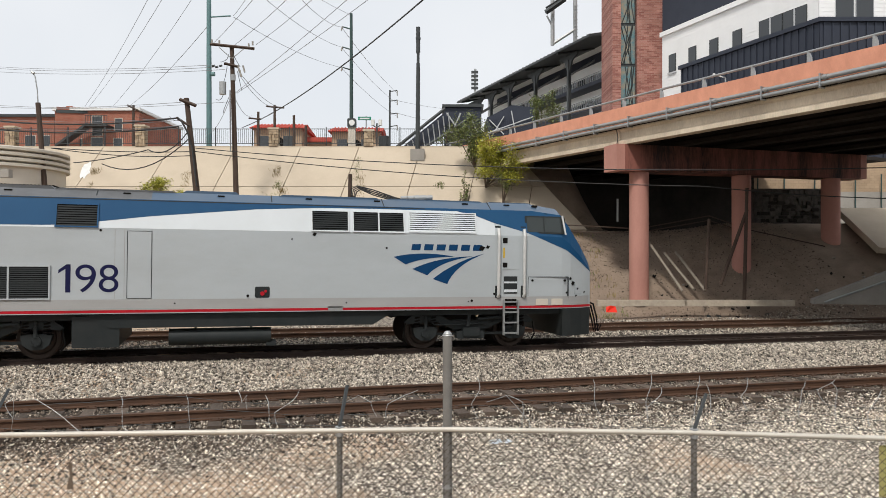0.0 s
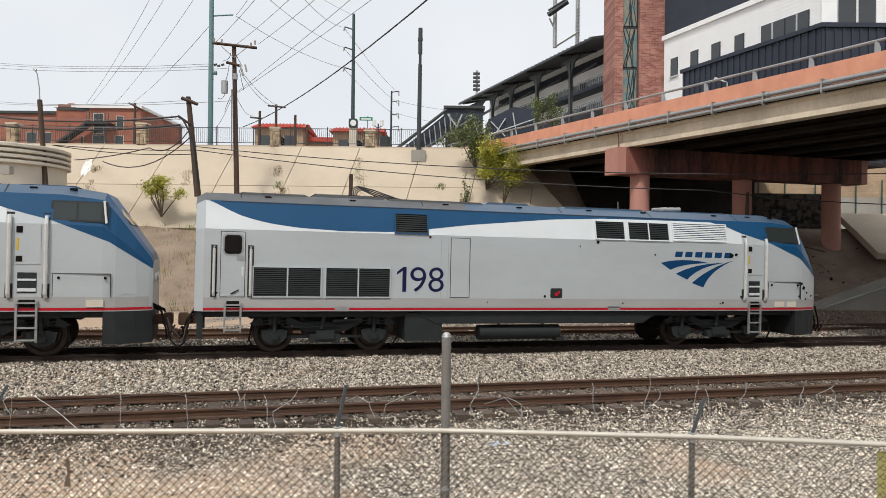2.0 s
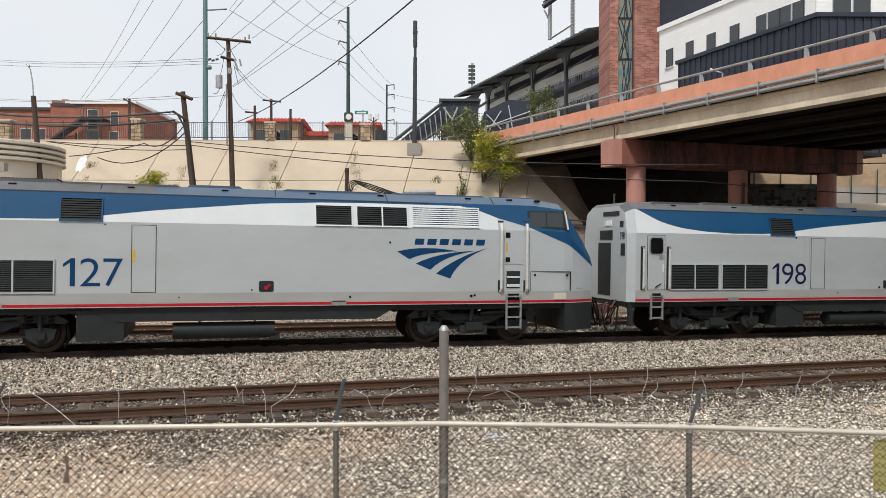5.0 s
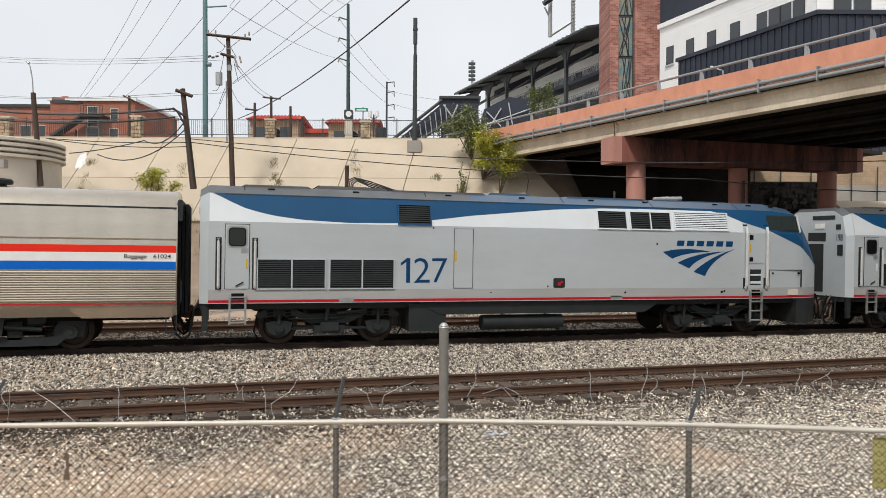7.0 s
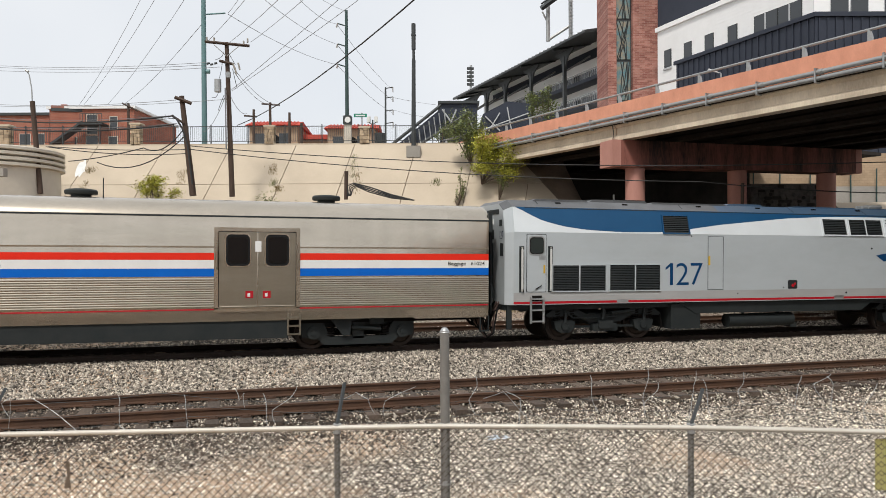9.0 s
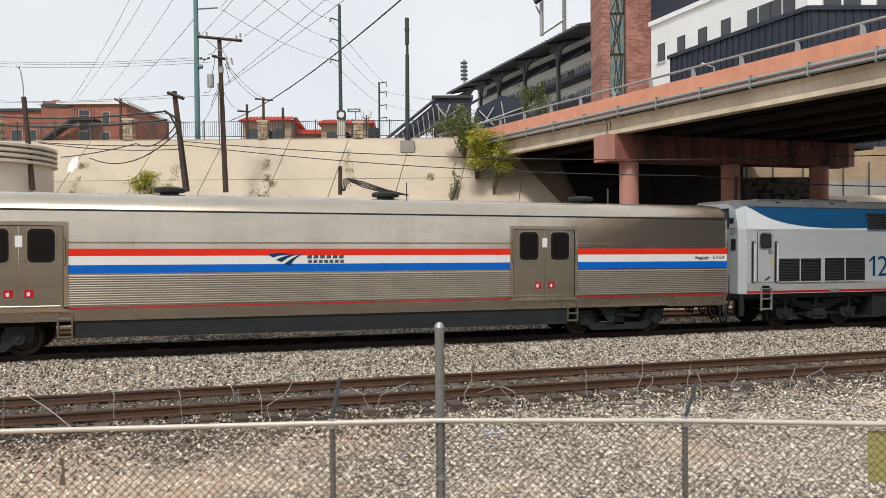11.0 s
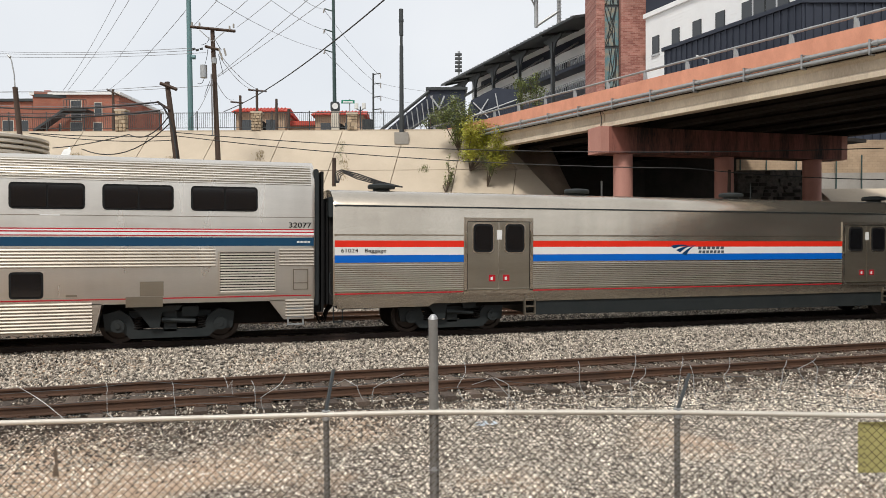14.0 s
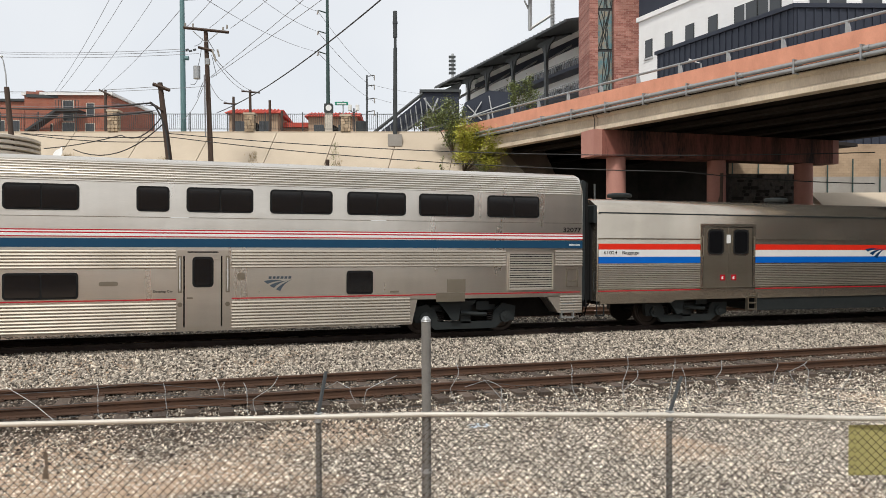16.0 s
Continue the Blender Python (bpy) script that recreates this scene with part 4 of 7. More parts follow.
    s = Shape().box(8.0, 8.38, -1.54, -1.52, 1.28, 1.46) if worn else Shape().box(8.5, 8.9, -1.54, -1.50, 1.28, 1.46)
    if worn:
        s.box(8.5, 8.86, -1.53, -1.50, 1.28, 1.46)
    part("bare_patch", s, TANK_PAINT, lo)
    for digit, (fa, fb) in zip(number, ((0.0, 0.20), (0.28, 0.62), (0.67, 1.0))):
        if digit == "1":
            one = [(0.58, 0), (1, 0), (1, 1), (0.66, 1), (0, 0.80), (0, 0.68), (0.58, 0.84)]
            sh = Shape().add([(-4.69 + 1.36 * (fa + (fb - fa) * p), -1.531, 1.71 + 0.69 * q) for p, q in one], [tuple(range(7))])
            part("road_number", sh, NAVY_TEXT if worn else LOGO_BLUE, lo, "large dark blue digit on the side")
            continue
        text_part("road_number", digit, lo, NAVY_TEXT if worn else LOGO_BLUE, -4.69 + 1.36 * fa, -4.69 + 1.36 * fb, 1.71, 2.40, -1.531, -0.006, "large dark blue digit on the side")
    for x in (-3.42, -3.20) if worn else ():
        part("panel_seam", Shape().box(x - 0.006, x + 0.006, -1.5285, -1.52, 1.55, 3.28), SILL_PAINT, lo)
    part("data_plate", Shape().box(1.9, 2.3, -1.531, -1.52, 1.195, 1.30), GALV, lo)
    part("data_plate", Shape().box(-6.4, -6.0, -1.533, -1.52, 1.20, 1.30), GALV, lo)
    bar_word(lo, 4.20, 6.38, 2.85, 3.02, -1.531, LOGO_BLUE)
    swoosh(lo, 3.70, 6.40, 1.90, 2.78, -1.531, LOGO_BLUE)
    # rear end
    tx = text_part("end_number", number, lo, NAVY_TEXT, 0.98, 1.24, 3.10, 3.34, 0.0, 0.004)
    for v in tx.data.vertices:
        v.co = (-10.028, v.co.x * -1.0 + 0.0, v.co.z)
    s = Shape()
    for y in (-0.35, -0.12):
        s.prism([(-10.05, 3.55), (-10.02, 3.55), (-10.02, 3.72), (-10.05, 3.72)], y - 0.09, y + 0.09)
    part("backup_light", s, LAMP, lo)
    s = Shape().box(-10.035, -10.0, -0.9, 0.1, 3.86, 4.0)
    s.box(-10.035, -10.0, -0.5, 0.3, 3.1, 3.4)
    s.box(-10.035, -10.0, -1.15, -0.95, 3.5, 3.68)
    s.box(-10.035, -10.0, -1.25, -1.02, 2.6, 2.98)
    s.box(-10.03, -10.0, -0.4, 0.4, 1.3, 3.0)
    part("end_fitting", s, UNDER, lo)
    # underframe
    s = Shape().prism([(-4.14, 1.17), (-3.52, 0.80), (3.16, 0.78), (3.82, 1.17)], -1.42, 1.42)
    s.box(-10.0, 9.2, -1.3, 1.3, 1.0, 1.168)
    part("underframe", s, UNDER, lo)
    s = Shape().box(-4.40, -3.31, -1.40, 1.40, 0.32, 1.10, 0.04)
    part("battery_box", s, UNDER, lo)
    s = Shape().tube([(-2.15, -1.15, 0.52), (-2.05, -1.15, 0.52), (0.35, -1.15, 0.52), (0.42, -1.15, 0.52)], 0.22, 16)
    for x in (-1.5, -0.1):
        s.box(x - 0.03, x + 0.03, -1.2, -1.1, 0.7, 0.85)
    s.box(0.30, 0.55, -1.3, -1.0, 0.26, 0.40)
    part("air_tank", s, UNDER, lo, "dark cylindrical air reservoir", smooth=True)
    s = Shape()
    prof = [(8.88, 1.17, 1.5), (9.15, 1.17, 1.46), (9.6, 1.17, 1.30), (9.92, 1.17, 1.14), (10.0, 1.17, 1.08)]
    s.loft([[(x, -w, 1.165), (x, -w + 0.03, 0.34), (x, w - 0.03, 0.34), (x, w, 1.165)] for x, _, w in prof])
    part("pilot", s, UNDER, lo)
    s = Shape().box(9.95, 10.25, -0.16, 0.16, 0.72, 0.98, 0.04)
    s.box(10.2, 10.46, -0.22, 0.14, 0.68, 1.02, 0.06)
    part("coupler", s, RUST, lo)
    s = Shape().box(-10.25, -9.95, -0.16, 0.16, 0.72, 0.98, 0.04)
    s.box(-10.46, -10.2, -0.14, 0.22, 0.68, 1.02, 0.06)
    part("coupler", s, RUST, lo)
    for k, y in enumerate((-0.95, -0.8, -0.66, 0.6, 0.8)):
        s = Shape().tube([(-10.0, y, 1.05), (-10.18, y, 0.95 - 0.03 * k), (-10.30, y + 0.05, 0.62 - 0.05 * k), (-10.24, y + 0.1, 0.36), (-10.42, y + 0.12, 0.55)], 0.028, 6)
        part("brake_hose", s, BLACK, lo)
        s = Shape().tube([(9.95, y, 1.35 - 0.06 * k), (10.18, y, 1.25 - 0.06 * k), (10.30, y, 0.85 - 0.07 * k), (10.36, y, 0.40), (10.46, y, 0.6)], 0.028, 6)
        part("brake_hose", s, BLACK, lo)
    r12 = random.Random(int(number))
    for k in range(7):
        y = -1.1 + 0.17 * k
        drop = r12.uniform(0.30, 0.62)
        s = Shape().tube([(-10.02, y, r12.uniform(0.95, 1.25)), (-10.14, y + 0.02, 1.0), (-10.26, y + r12.uniform(-0.08, 0.08), drop), (-10.42, y + 0.05, drop - 0.12), (-10.58, y + r12.uniform(-0.1, 0.1), drop + 0.05), (-10.72, y, 0.95)], 0.03, 6)
        part("jumper_hose", s, HOSE if k % 3 else RUBBER, lo)
    for ya, yb in ((-1.40, -1.30), (1.30, 1.40)):
        part("corner_step", Shape().box(-9.95, -9.80, ya, yb, 0.45, 1.17), UNDER, lo)
    for xc, rear in ((-6.60, True), (6.10, False)):
        loco_truck(lo, xc, rear)
        for dx in (-1.36, 1.36):
            WHEELS.append((wheelset(lo, xc + dx, 0.51), xc + dx, 0.51))
    return lo


def car_truck(parent, xc, label):
    """Outside-frame passenger truck with equaliser, springs and brake gear."""
    s = Shape()
    for sy in (-1, 1):
        a, b = sorted((sy * 1.02, sy * 1.18))
        s.prism([(xc - 1.6, 0.78), (xc - 1.55, 0.36), (xc - 1.12, 0.30), (xc - 0.95, 0.14), (xc + 0.95, 0.14), (xc + 1.12, 0.30), (xc + 1.55, 0.36), (xc + 1.6, 0.78), (xc + 1.2, 0.88), (xc + 0.95, 0.70), (xc + 0.78, 0.36), (xc - 0.78, 0.36), (xc - 0.95, 0.70), (xc - 1.2, 0.88)], a, b)
        s.box(xc - 0.16, xc + 0.16, a, b, 0.30, 0.95)
    s.box(xc - 1.0, xc + 1.0, -1.02, 1.02, 0.62, 0.82)
    tk = part("truck_frame", s, UNDER, parent, label)
    for dx in (-1.25, 1.25):
        s = Shape().disc(xc + dx, -1.26, -1.15, 0.48, 0.17, 14)
        s.disc(xc + dx, -1.29, -1.25, 0.48, 0.07, 10)
        part("axle_cap", s, UNDER, tk)
    for dx in (-0.78, 0.78):
        s = Shape()
        coil(s, xc + dx, -1.08, 0.36, 0.68, 0.12, 5, 0.026)
        part("coil_spring", s, BLACK, tk)
    s = Shape().prism([(xc - 0.95, 0.98), (xc + 0.3, 0.98), (xc + 0.2, 0.86), (xc - 0.2, 0.80), (xc - 0.25, 0.42), (xc - 0.45, 0.40), (xc - 0.75, 0.80)], -1.30, -1.22)
    s.tube([(xc - 0.2, -1.25, 0.62), (xc + 0.62, -1.25, 0.56)], 0.06, 8)
    s.box(xc + 0.3, xc + 0.7, -1.28, -1.16, 0.7, 0.95, 0.04)
    part("brake_gear", s, UNDER, tk)
    for dx in (-1.25, 1.25):
        WHEELS.append((wheelset(parent, xc + dx, 0.46), xc + dx, 0.46))
    return tk


def car_body(parent, length, section, mat, ends=0.12):
    """Hollow-looking car shell from a half section, rounded a little at the ends."""
    s = Shape()
    half = length / 2
    rings = []
    for x, k in ((-half, 0.965), (-half + ends, 1.0), (half - ends, 1.0), (half, 0.965)):
        rings.append([(x, -w * k, z) for w, z in section] + [(x, w * k, z) for w, z in reversed(section)])
    s.loft(rings)
    return part("body", s, mat, parent, smooth=True)


def flutes(parent, x0, x1, z0, z1, count, y, mat):
    """Backing sheet with raised horizontal ribs."""
    sheet = part("fluted_panel", Shape().box(x0, x1, y - 0.004, y, z0, z1), mat, parent)
    h = (z1 - z0) / count
    prof = [(0.003, 0.03 * h), (0.026, 0.20 * h), (0.026, 0.42 * h), (0.003, 0.86 * h)]
    rib = mesh_of("rib", Shape().add([(x, y - dy, z0 + zz) for x in (x0, x1) for dy, zz in prof], [(0, 4, 5, 1), (1, 5, 6, 2), (2, 6, 7, 3), (0, 1, 2, 3), (4, 7, 6, 5)]), RIB_STEEL)
    for k in range(count):
        ob = new("rib", rib)
        ob.parent = sheet
        ob.location = (0, 0, k * h)
    return sheet


def strip(parent, name, x0, x1, z0, z1, y, mat, label=""):
    return part(name, Shape().box(x0, x1, y, y + 0.006, z0, z1), mat, parent, label)


def diaphragm(parent, x, sgn, z0, z1, half):
    """Rubber gangway bellows at a car's end."""
    s = Shape()
    for k in range(3):
        a = x + sgn * 0.09 * k
        b = a + sgn * 0.07
        a, b = min(a, b), max(a, b)
        s.box(a, b, -half + 0.04 * (k % 2), half - 0.04 * (k % 2), z0, z1 - 0.03 * (k % 2))
    return part("gangway_bellows", s, RUBBER, parent, "black rubber gangway bellows")


def build_baggage():
    """Stainless baggage car; x from -12.6 to 12.6."""
    bc = thing("baggage_car", "stainless baggage car with red, white and blue stripes", "railway car")
    sec = [(1.50, 0.88), (1.525, 1.2), (1.525, 3.62), (1.50, 3.68), (1.36, 3.88), (1.05, 4.03), (0.5, 4.10)]
    body = car_body(bc, 25.2, sec, STEEL_WARM)
    y = -1.525
    s = Shape().box(-12.58, 12.58, y - 0.012, y, 3.60, 3.64)
    part("eave_strip", s, UNDER, body)
    s = Shape().box(-12.58, 12.58, y - 0.010, y, 2.80, 2.84)
    part("belt_rib", s, STEEL_WARM, body)
    doors = [(-8.845, -6.675), (5.005, 7.195)]
    runs = [(-12.57, -8.85), (-6.67, 5.0), (7.2, 12.57)]
    for a, b in runs:
        strip(body, "red_stripe", a, b, 2.485, 2.665, y - 0.008, BRIGHT_RED)
        strip(body, "white_stripe", a, b, 2.26, 2.482, y - 0.007, WHITE)
        strip(body, "blue_stripe", a, b, 2.055, 2.258, y - 0.008, BRIGHT_BLUE)
        flutes(bc, a, b, 1.26, 2.02, 13, y, STEEL_WARM)
        strip(body, "thin_red_stripe", a, b, 1.18, 1.215, y - 0.008, RED)
    for a, b in doors:
        s = Shape()
        t = 0.10
        for q in ((a, b, 3.23, 3.33), (a, a + t, 1.20, 3.23), (b - t, b, 1.20, 3.23), (a, b, 1.13, 1.24)):
            s.box(q[0], q[1], y - 0.03, y + 0.01, q[2], q[3])
        fr = part("door_frame", s, STEEL_WARM, bc)
        gap = Shape()
        for q in ((a + t, b - t, 3.215, 3.23), (a + t, a + t + 0.015, 1.26, 3.22), (b - t - 0.015, b - t, 1.26, 3.22)):
            gap.box(q[0], q[1], y - 0.022, y - 0.012, q[2], q[3])
        part("door_gap", gap, BLACK, fr)
        mid = (a + b) / 2
        for lo_x, hi_x in ((a + t, mid - 0.012), (mid + 0.012, b - t)):
            s = Shape().box(lo_x, hi_x, y - 0.016, y + 0.01, 1.24, 3.23, 0.05)
            leaf = part("door_leaf", s, DOOR_STEEL, bc)
            c = (lo_x + hi_x) / 2
            s = Shape().box(c - 0.30, c + 0.30, y - 0.034, y - 0.01, 2.33, 3.15, 0.12)
            part("window_gasket", s, RUBBER, leaf)
            part("window_ring", Shape().box(c - 0.335, c + 0.335, y - 0.026, y - 0.012, 2.295, 3.185, 0.14), STEEL_WARM, leaf)
            s = Shape().box(c - 0.25, c + 0.25, y - 0.04, y - 0.03, 2.39, 3.09, 0.10)
            part("pane", s, GLASS, leaf)
            s = Shape()
            x = hi_x - 0.30 if lo_x < mid - 0.5 else lo_x + 0.12
            s.box(x, x + 0.20, y - 0.022, y - 0.01, 1.48, 1.67)
            sg = part("notice", s, RED, leaf, "small red safety notice")
            s = Shape().prism([(x + 0.05, 1.52), (x + 0.12, 1.52), (x + 0.12, 1.62), (x + 0.05, 1.60)], y - 0.026, y - 0.02)
            part("notice_print", s, WHITE, sg)
        s = Shape().box(mid - 0.07, mid + 0.09, y - 0.02, y - 0.012, 2.70, 2.98)
        part("notice", s, WHITE, fr)
        s = Shape()
        for x in (a + 0.07, b - 0.07):
            s = Shape().tube([(x, y - 0.03, 2.25), (x, y - 0.08, 2.30), (x, y - 0.08, 2.88), (x, y - 0.03, 2.93)], 0.018, 6)
            part("grab_handle", s, DOOR_STEEL, fr)
        for z in (2.37, 1.78):
            part("latch", Shape().box(mid - 0.02, mid + 0.16, y - 0.05, y - 0.015, z, z + 0.04), DOOR_STEEL, fr)
        part("door_track", Shape().tube([(a + 0.15, y - 0.05, 1.27), (b - 0.15, y - 0.05, 1.27)], 0.018, 6), DOOR_STEEL, fr)
    s = Shape().prism([(-12.5, 0.88), (-12.5, 0.80), (-9.9, 0.80), (-9.6, 0.98), (-9.5, 1.1), (-12.5, 1.1)], y + 0.006, -1.3)
    part("side_sill", s, STEEL_WARM, body)
    s = Shape().prism([(12.5, 0.88), (12.5, 0.84), (10.4, 0.84), (10.2, 0.98), (10.1, 1.1), (12.5, 1.1)], y + 0.006, -1.3)
    part("side_sill", s, STEEL_WARM, body)
    s = Shape().prism([(-6.62, 0.98), (-6.62, 0.46), (6.9, 0.40), (6.9, 0.95)], -1.46, 1.46)
    part("underfloor_skirt", s, UNDER, bc, "dark grey underfloor skirt")
    for x in (-6.75, 7.05):
        s = Shape()
        for q in (-0.16, 0.16):
            s.box(x + q - 0.02, x + q + 0.02, -1.53, -1.40, 0.48, 1.05)
        for z in (0.50, 0.72, 0.94):
            s.box(x - 0.16, x + 0.16, -1.55, -1.38, z - 0.02, z + 0.02)
        part("side_step", s, DOOR_STEEL, bc)
    for x in (-10.92, -4.42, 1.62, 8.1):
        s = Shape().loft([[(x + r * math.cos(2 * math.pi * k / 20), r * math.sin(2 * math.pi * k / 20), z) for k in range(20)]
                          for r, z in ((0.27, 4.05), (0.25, 4.18), (0.39, 4.19), (0.41, 4.22), (0.41, 4.28), (0.37, 4.32), (0.2, 4.34))])
        part("roof_vent", s, UNDER, bc, smooth=True)
    s = Shape().tube([(2.2, -0.3, 4.08), (2.2, -0.3, 4.62)], 0.015, 5)
    part("antenna", s, UNDER, bc)
    text_part("car_number", "61024   Baggage", bc, BLACK, -12.40, -11.13, 2.305, 2.44, y - 0.012, 0.010)
    text_part("car_number", "Baggage   61024", bc, BLACK, 11.35, 12.45, 2.305, 2.44, y - 0.012, 0.010)
    swoosh(bc, -1.9, -0.9, 2.20, 2.56, y - 0.012, LOGO_BLUE)
    bar_word(bc, -0.88, 0.15, 2.40, 2.49, y - 0.011, LOGO_GREY)
    bar_word(bc, -0.86, 0.15, 2.28, 2.36, y - 0.011, LOGO_GREY, 7)
    for sgn in (-1, 1):
        diaphragm(bc, sgn * 12.6, sgn, 0.9, 3.75, 1.1 if sgn > 0 else 1.2)
        s = Shape().box(min(sgn * 12.6, sgn * 12.72), max(sgn * 12.6, sgn * 12.72), -1.45, 1.45, 3.3, 3.85, 0.04)
        part("end_cap", s, UNDER, bc)
        s = Shape().tube([(sgn * 12.66, -1.47, 1.2), (sgn * 12.70, -1.47, 1.25), (sgn * 12.70, -1.47, 1.75), (sgn * 12.66, -1.47, 1.8)], 0.018, 6)
        s.box(min(sgn * 12.35, sgn * 12.6), max(sgn * 12.35, sgn * 12.6), -1.5, -1.4, 0.42, 0.46)
        s.box(min(sgn * 12.58, sgn * 12.61), max(sgn * 12.58, sgn * 12.61), -1.5, -1.46, 0.42, 0.88)
        s.box(min(sgn * 12.33, sgn * 12.36), max(sgn * 12.33, sgn * 12.36), -1.5, -1.46, 0.42, 0.88)
        part("corner_step", s, UNDER, bc)
        s = Shape().box(min(sgn * 12.5, sgn * 12.95), max(sgn * 12.5, sgn * 12.95), -0.18, 0.18, 0.7, 1.0, 0.05)
        part("coupler", s, RUST, bc)
        for k, yy in enumerate((-1.0, -0.8, -0.6)):
            s = Shape().tube([(sgn * 12.5, yy, 0.9), (sgn * 12.68, yy, 0.7), (sgn * 12.76, yy, 0.38 + 0.05 * k), (sgn * 12.9, yy, 0.5)], 0.025, 6)
            part("brake_hose", s, BLACK, bc)
    s = Shape().box(-12.4, 12.4, -1.2, 1.2, 0.75, 0.95)
    part("underframe", s, BLACK, bc)
    car_truck(bc, -9.08, "dark grey truck with coil springs")
    car_truck(bc, 8.85, "dark grey truck with coil springs")
    return bc


def build_superliner():
    """Two-level sleeping car; its front end is x = 12.6."""
    sl = thing("sleeping_car", "two-level stainless sleeping car with blue stripe", "railway car")
    sec = [(1.525, 1.06), (1.525, 1.3), (1.525, 4.12), (1.50, 4.25), (1.42, 4.48), (1.26, 4.68), (0.9, 4.80), (0.4, 4.84)]
    body = car_body(sl, 25.2, sec, STEEL, 0.10)
    y = -1.525
    off = 65.84  # car centre in train coordinates
    u = lambda a: a + off
    # roof corrugation
    s = Shape()
    find = side_wall(sec)
    # darker steel strips draw the shade between the roof ribs
    groove = Shape()
    for k in range(8):
        z = 4.14 + k * 0.066
        s.add([(x, -find(z + dz) - dy, z + dz) for x in (-12.5, 12.5) for dy, dz in ((0.002, 0), (0.026, 0.012), (0.026, 0.034), (0.002, 0.048))], [(0, 4, 5, 1), (1, 5, 6, 2), (2, 6, 7, 3)])
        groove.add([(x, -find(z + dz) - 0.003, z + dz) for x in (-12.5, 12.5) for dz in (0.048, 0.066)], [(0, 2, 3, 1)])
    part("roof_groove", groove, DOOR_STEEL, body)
    part("roof_corrugation", s, STEEL, body)
    s = Shape().box(-12.58, 12.58, y - 0.008, y, 3.27, 3.285)
    part("belt_rib", s, DOOR_STEEL, body)
    for a, b, m, nm in ((2.935, 2.965, RED, "red_stripe"), (2.90, 2.935, WHITE, "white_stripe"), (2.865, 2.90, RED, "red_stripe"), (2.80, 2.865, WHITE, "white_stripe"), (2.775, 2.80, RED, "red_stripe"), (2.52, 2.74, DEEP_BLUE, "blue_stripe")):
        strip(body, nm, -12.57, 12.57, a, b, y - 0.006, m)
    runs_hi = [(-12.57, u(-64.92)), (u(-63.56), u(-55.80)), (u(-54.18), 12.57)]
    for a, b in runs_hi:
        flutes(sl, a, b, 1.98, 2.46, 6, y, STEEL)
    for a, b in ((-12.57, u(-64.92)), (u(-63.56), 12.50)):
        strip(body, "red_stripe", a, b, 1.175, 1.205, y - 0.006, RED)
    for a, b in ((-7.0, u(-64.92)), (u(-63.56), u(-58.72))):
        flutes(sl, a, b, 0.40, 1.13, 9, y, STEEL)
    flutes(sl, u(-54.02), 12.55, 0.62, 1.10, 6, y, STEEL)
    # lower skirts either side of the truck
    part("side_skirt", Shape().prism([(-7.2, 0.36), (u(-58.66), 0.36), (u(-58.50), 1.08), (-7.2, 1.08)], y, 1.525), STEEL, body)
    part("side_skirt", Shape().prism([(u(-54.06), 0.56), (12.57, 0.56), (12.57, 1.08), (u(-54.45), 1.08)], y, 1.525), STEEL, body)
    # windows
    for c in (-55.565, -57.64, -59.69, -61.755, -63.845, -65.47, -67.985, -70.05, -72.1):
        w = 0.39 if c == -65.47 else 0.83
        x = u(c)
        s = Shape().box(x - w, x + w, y - 0.022, y, 3.42, 4.06, 0.10)
        fr = part("window_frame", s, RUBBER, sl)
        if w > 0.5:
            for a, b in ((x - w + 0.05, x - 0.02), (x + 0.02, x + w - 0.05)):
                part("pane", Shape().box(a, b, y - 0.03, y - 0.018, 3.47, 4.01, 0.05), GLASS, fr)
        else:
            part("pane", Shape().box(x - w + 0.05, x + w - 0.05, y - 0.03, y - 0.018, 3.47, 4.01, 0.05), GLASS, fr)
    for c, w in ((-60.16, 0.37), (-68.0, 0.82)):
        x = u(c)
        s = Shape().box(x - w, x + w, y - 0.022, y, 1.24, 1.89, 0.08)
        fr = part("window_frame", s, RUBBER, sl)
        spans = ((x - w + 0.05, x - 0.02), (x + 0.02, x + w - 0.05)) if w > 0.5 else ((x - w + 0.05, x + w - 0.05),)
        for a, b in spans:
            part("pane", Shape().box(a, b, y - 0.03, y - 0.018, 1.29, 1.84, 0.05), GLASS, fr)
    # door
    s = Shape().box(u(-64.90), u(-63.58), y - 0.010, y, 0.44, 2.44)
    surround = part("door_surround", s, STEEL, sl)
    s = Shape().box(u(-64.71), u(-63.83), y - 0.035, y - 0.008, 0.47, 2.38, 0.10)
    gap = Shape()
    for a, b, c, d in ((u(-64.75), u(-64.71), 0.47, 2.30), (u(-63.83), u(-63.79), 0.47, 2.30), (u(-64.65), u(-63.89), 2.38, 2.415)):
        gap.box(a, b, y - 0.014, y - 0.009, c, d)
    part("door_gap", gap, BLACK, surround)
    dr = part("door_leaf", s, STEEL, sl)
    part("window_gasket", Shape().box(u(-64.53), u(-64.01), y - 0.048, y - 0.03, 1.49, 2.28, 0.10), RUBBER, dr)
    part("pane", Shape().box(u(-64.48), u(-64.06), y - 0.056, y - 0.045, 1.55, 2.22, 0.08), GLASS, dr)
    s = Shape().box(u(-64.66), u(-64.52), y - 0.06, y - 0.035, 1.20, 1.24)
    part("door_handle", s, DOOR_STEEL, dr)
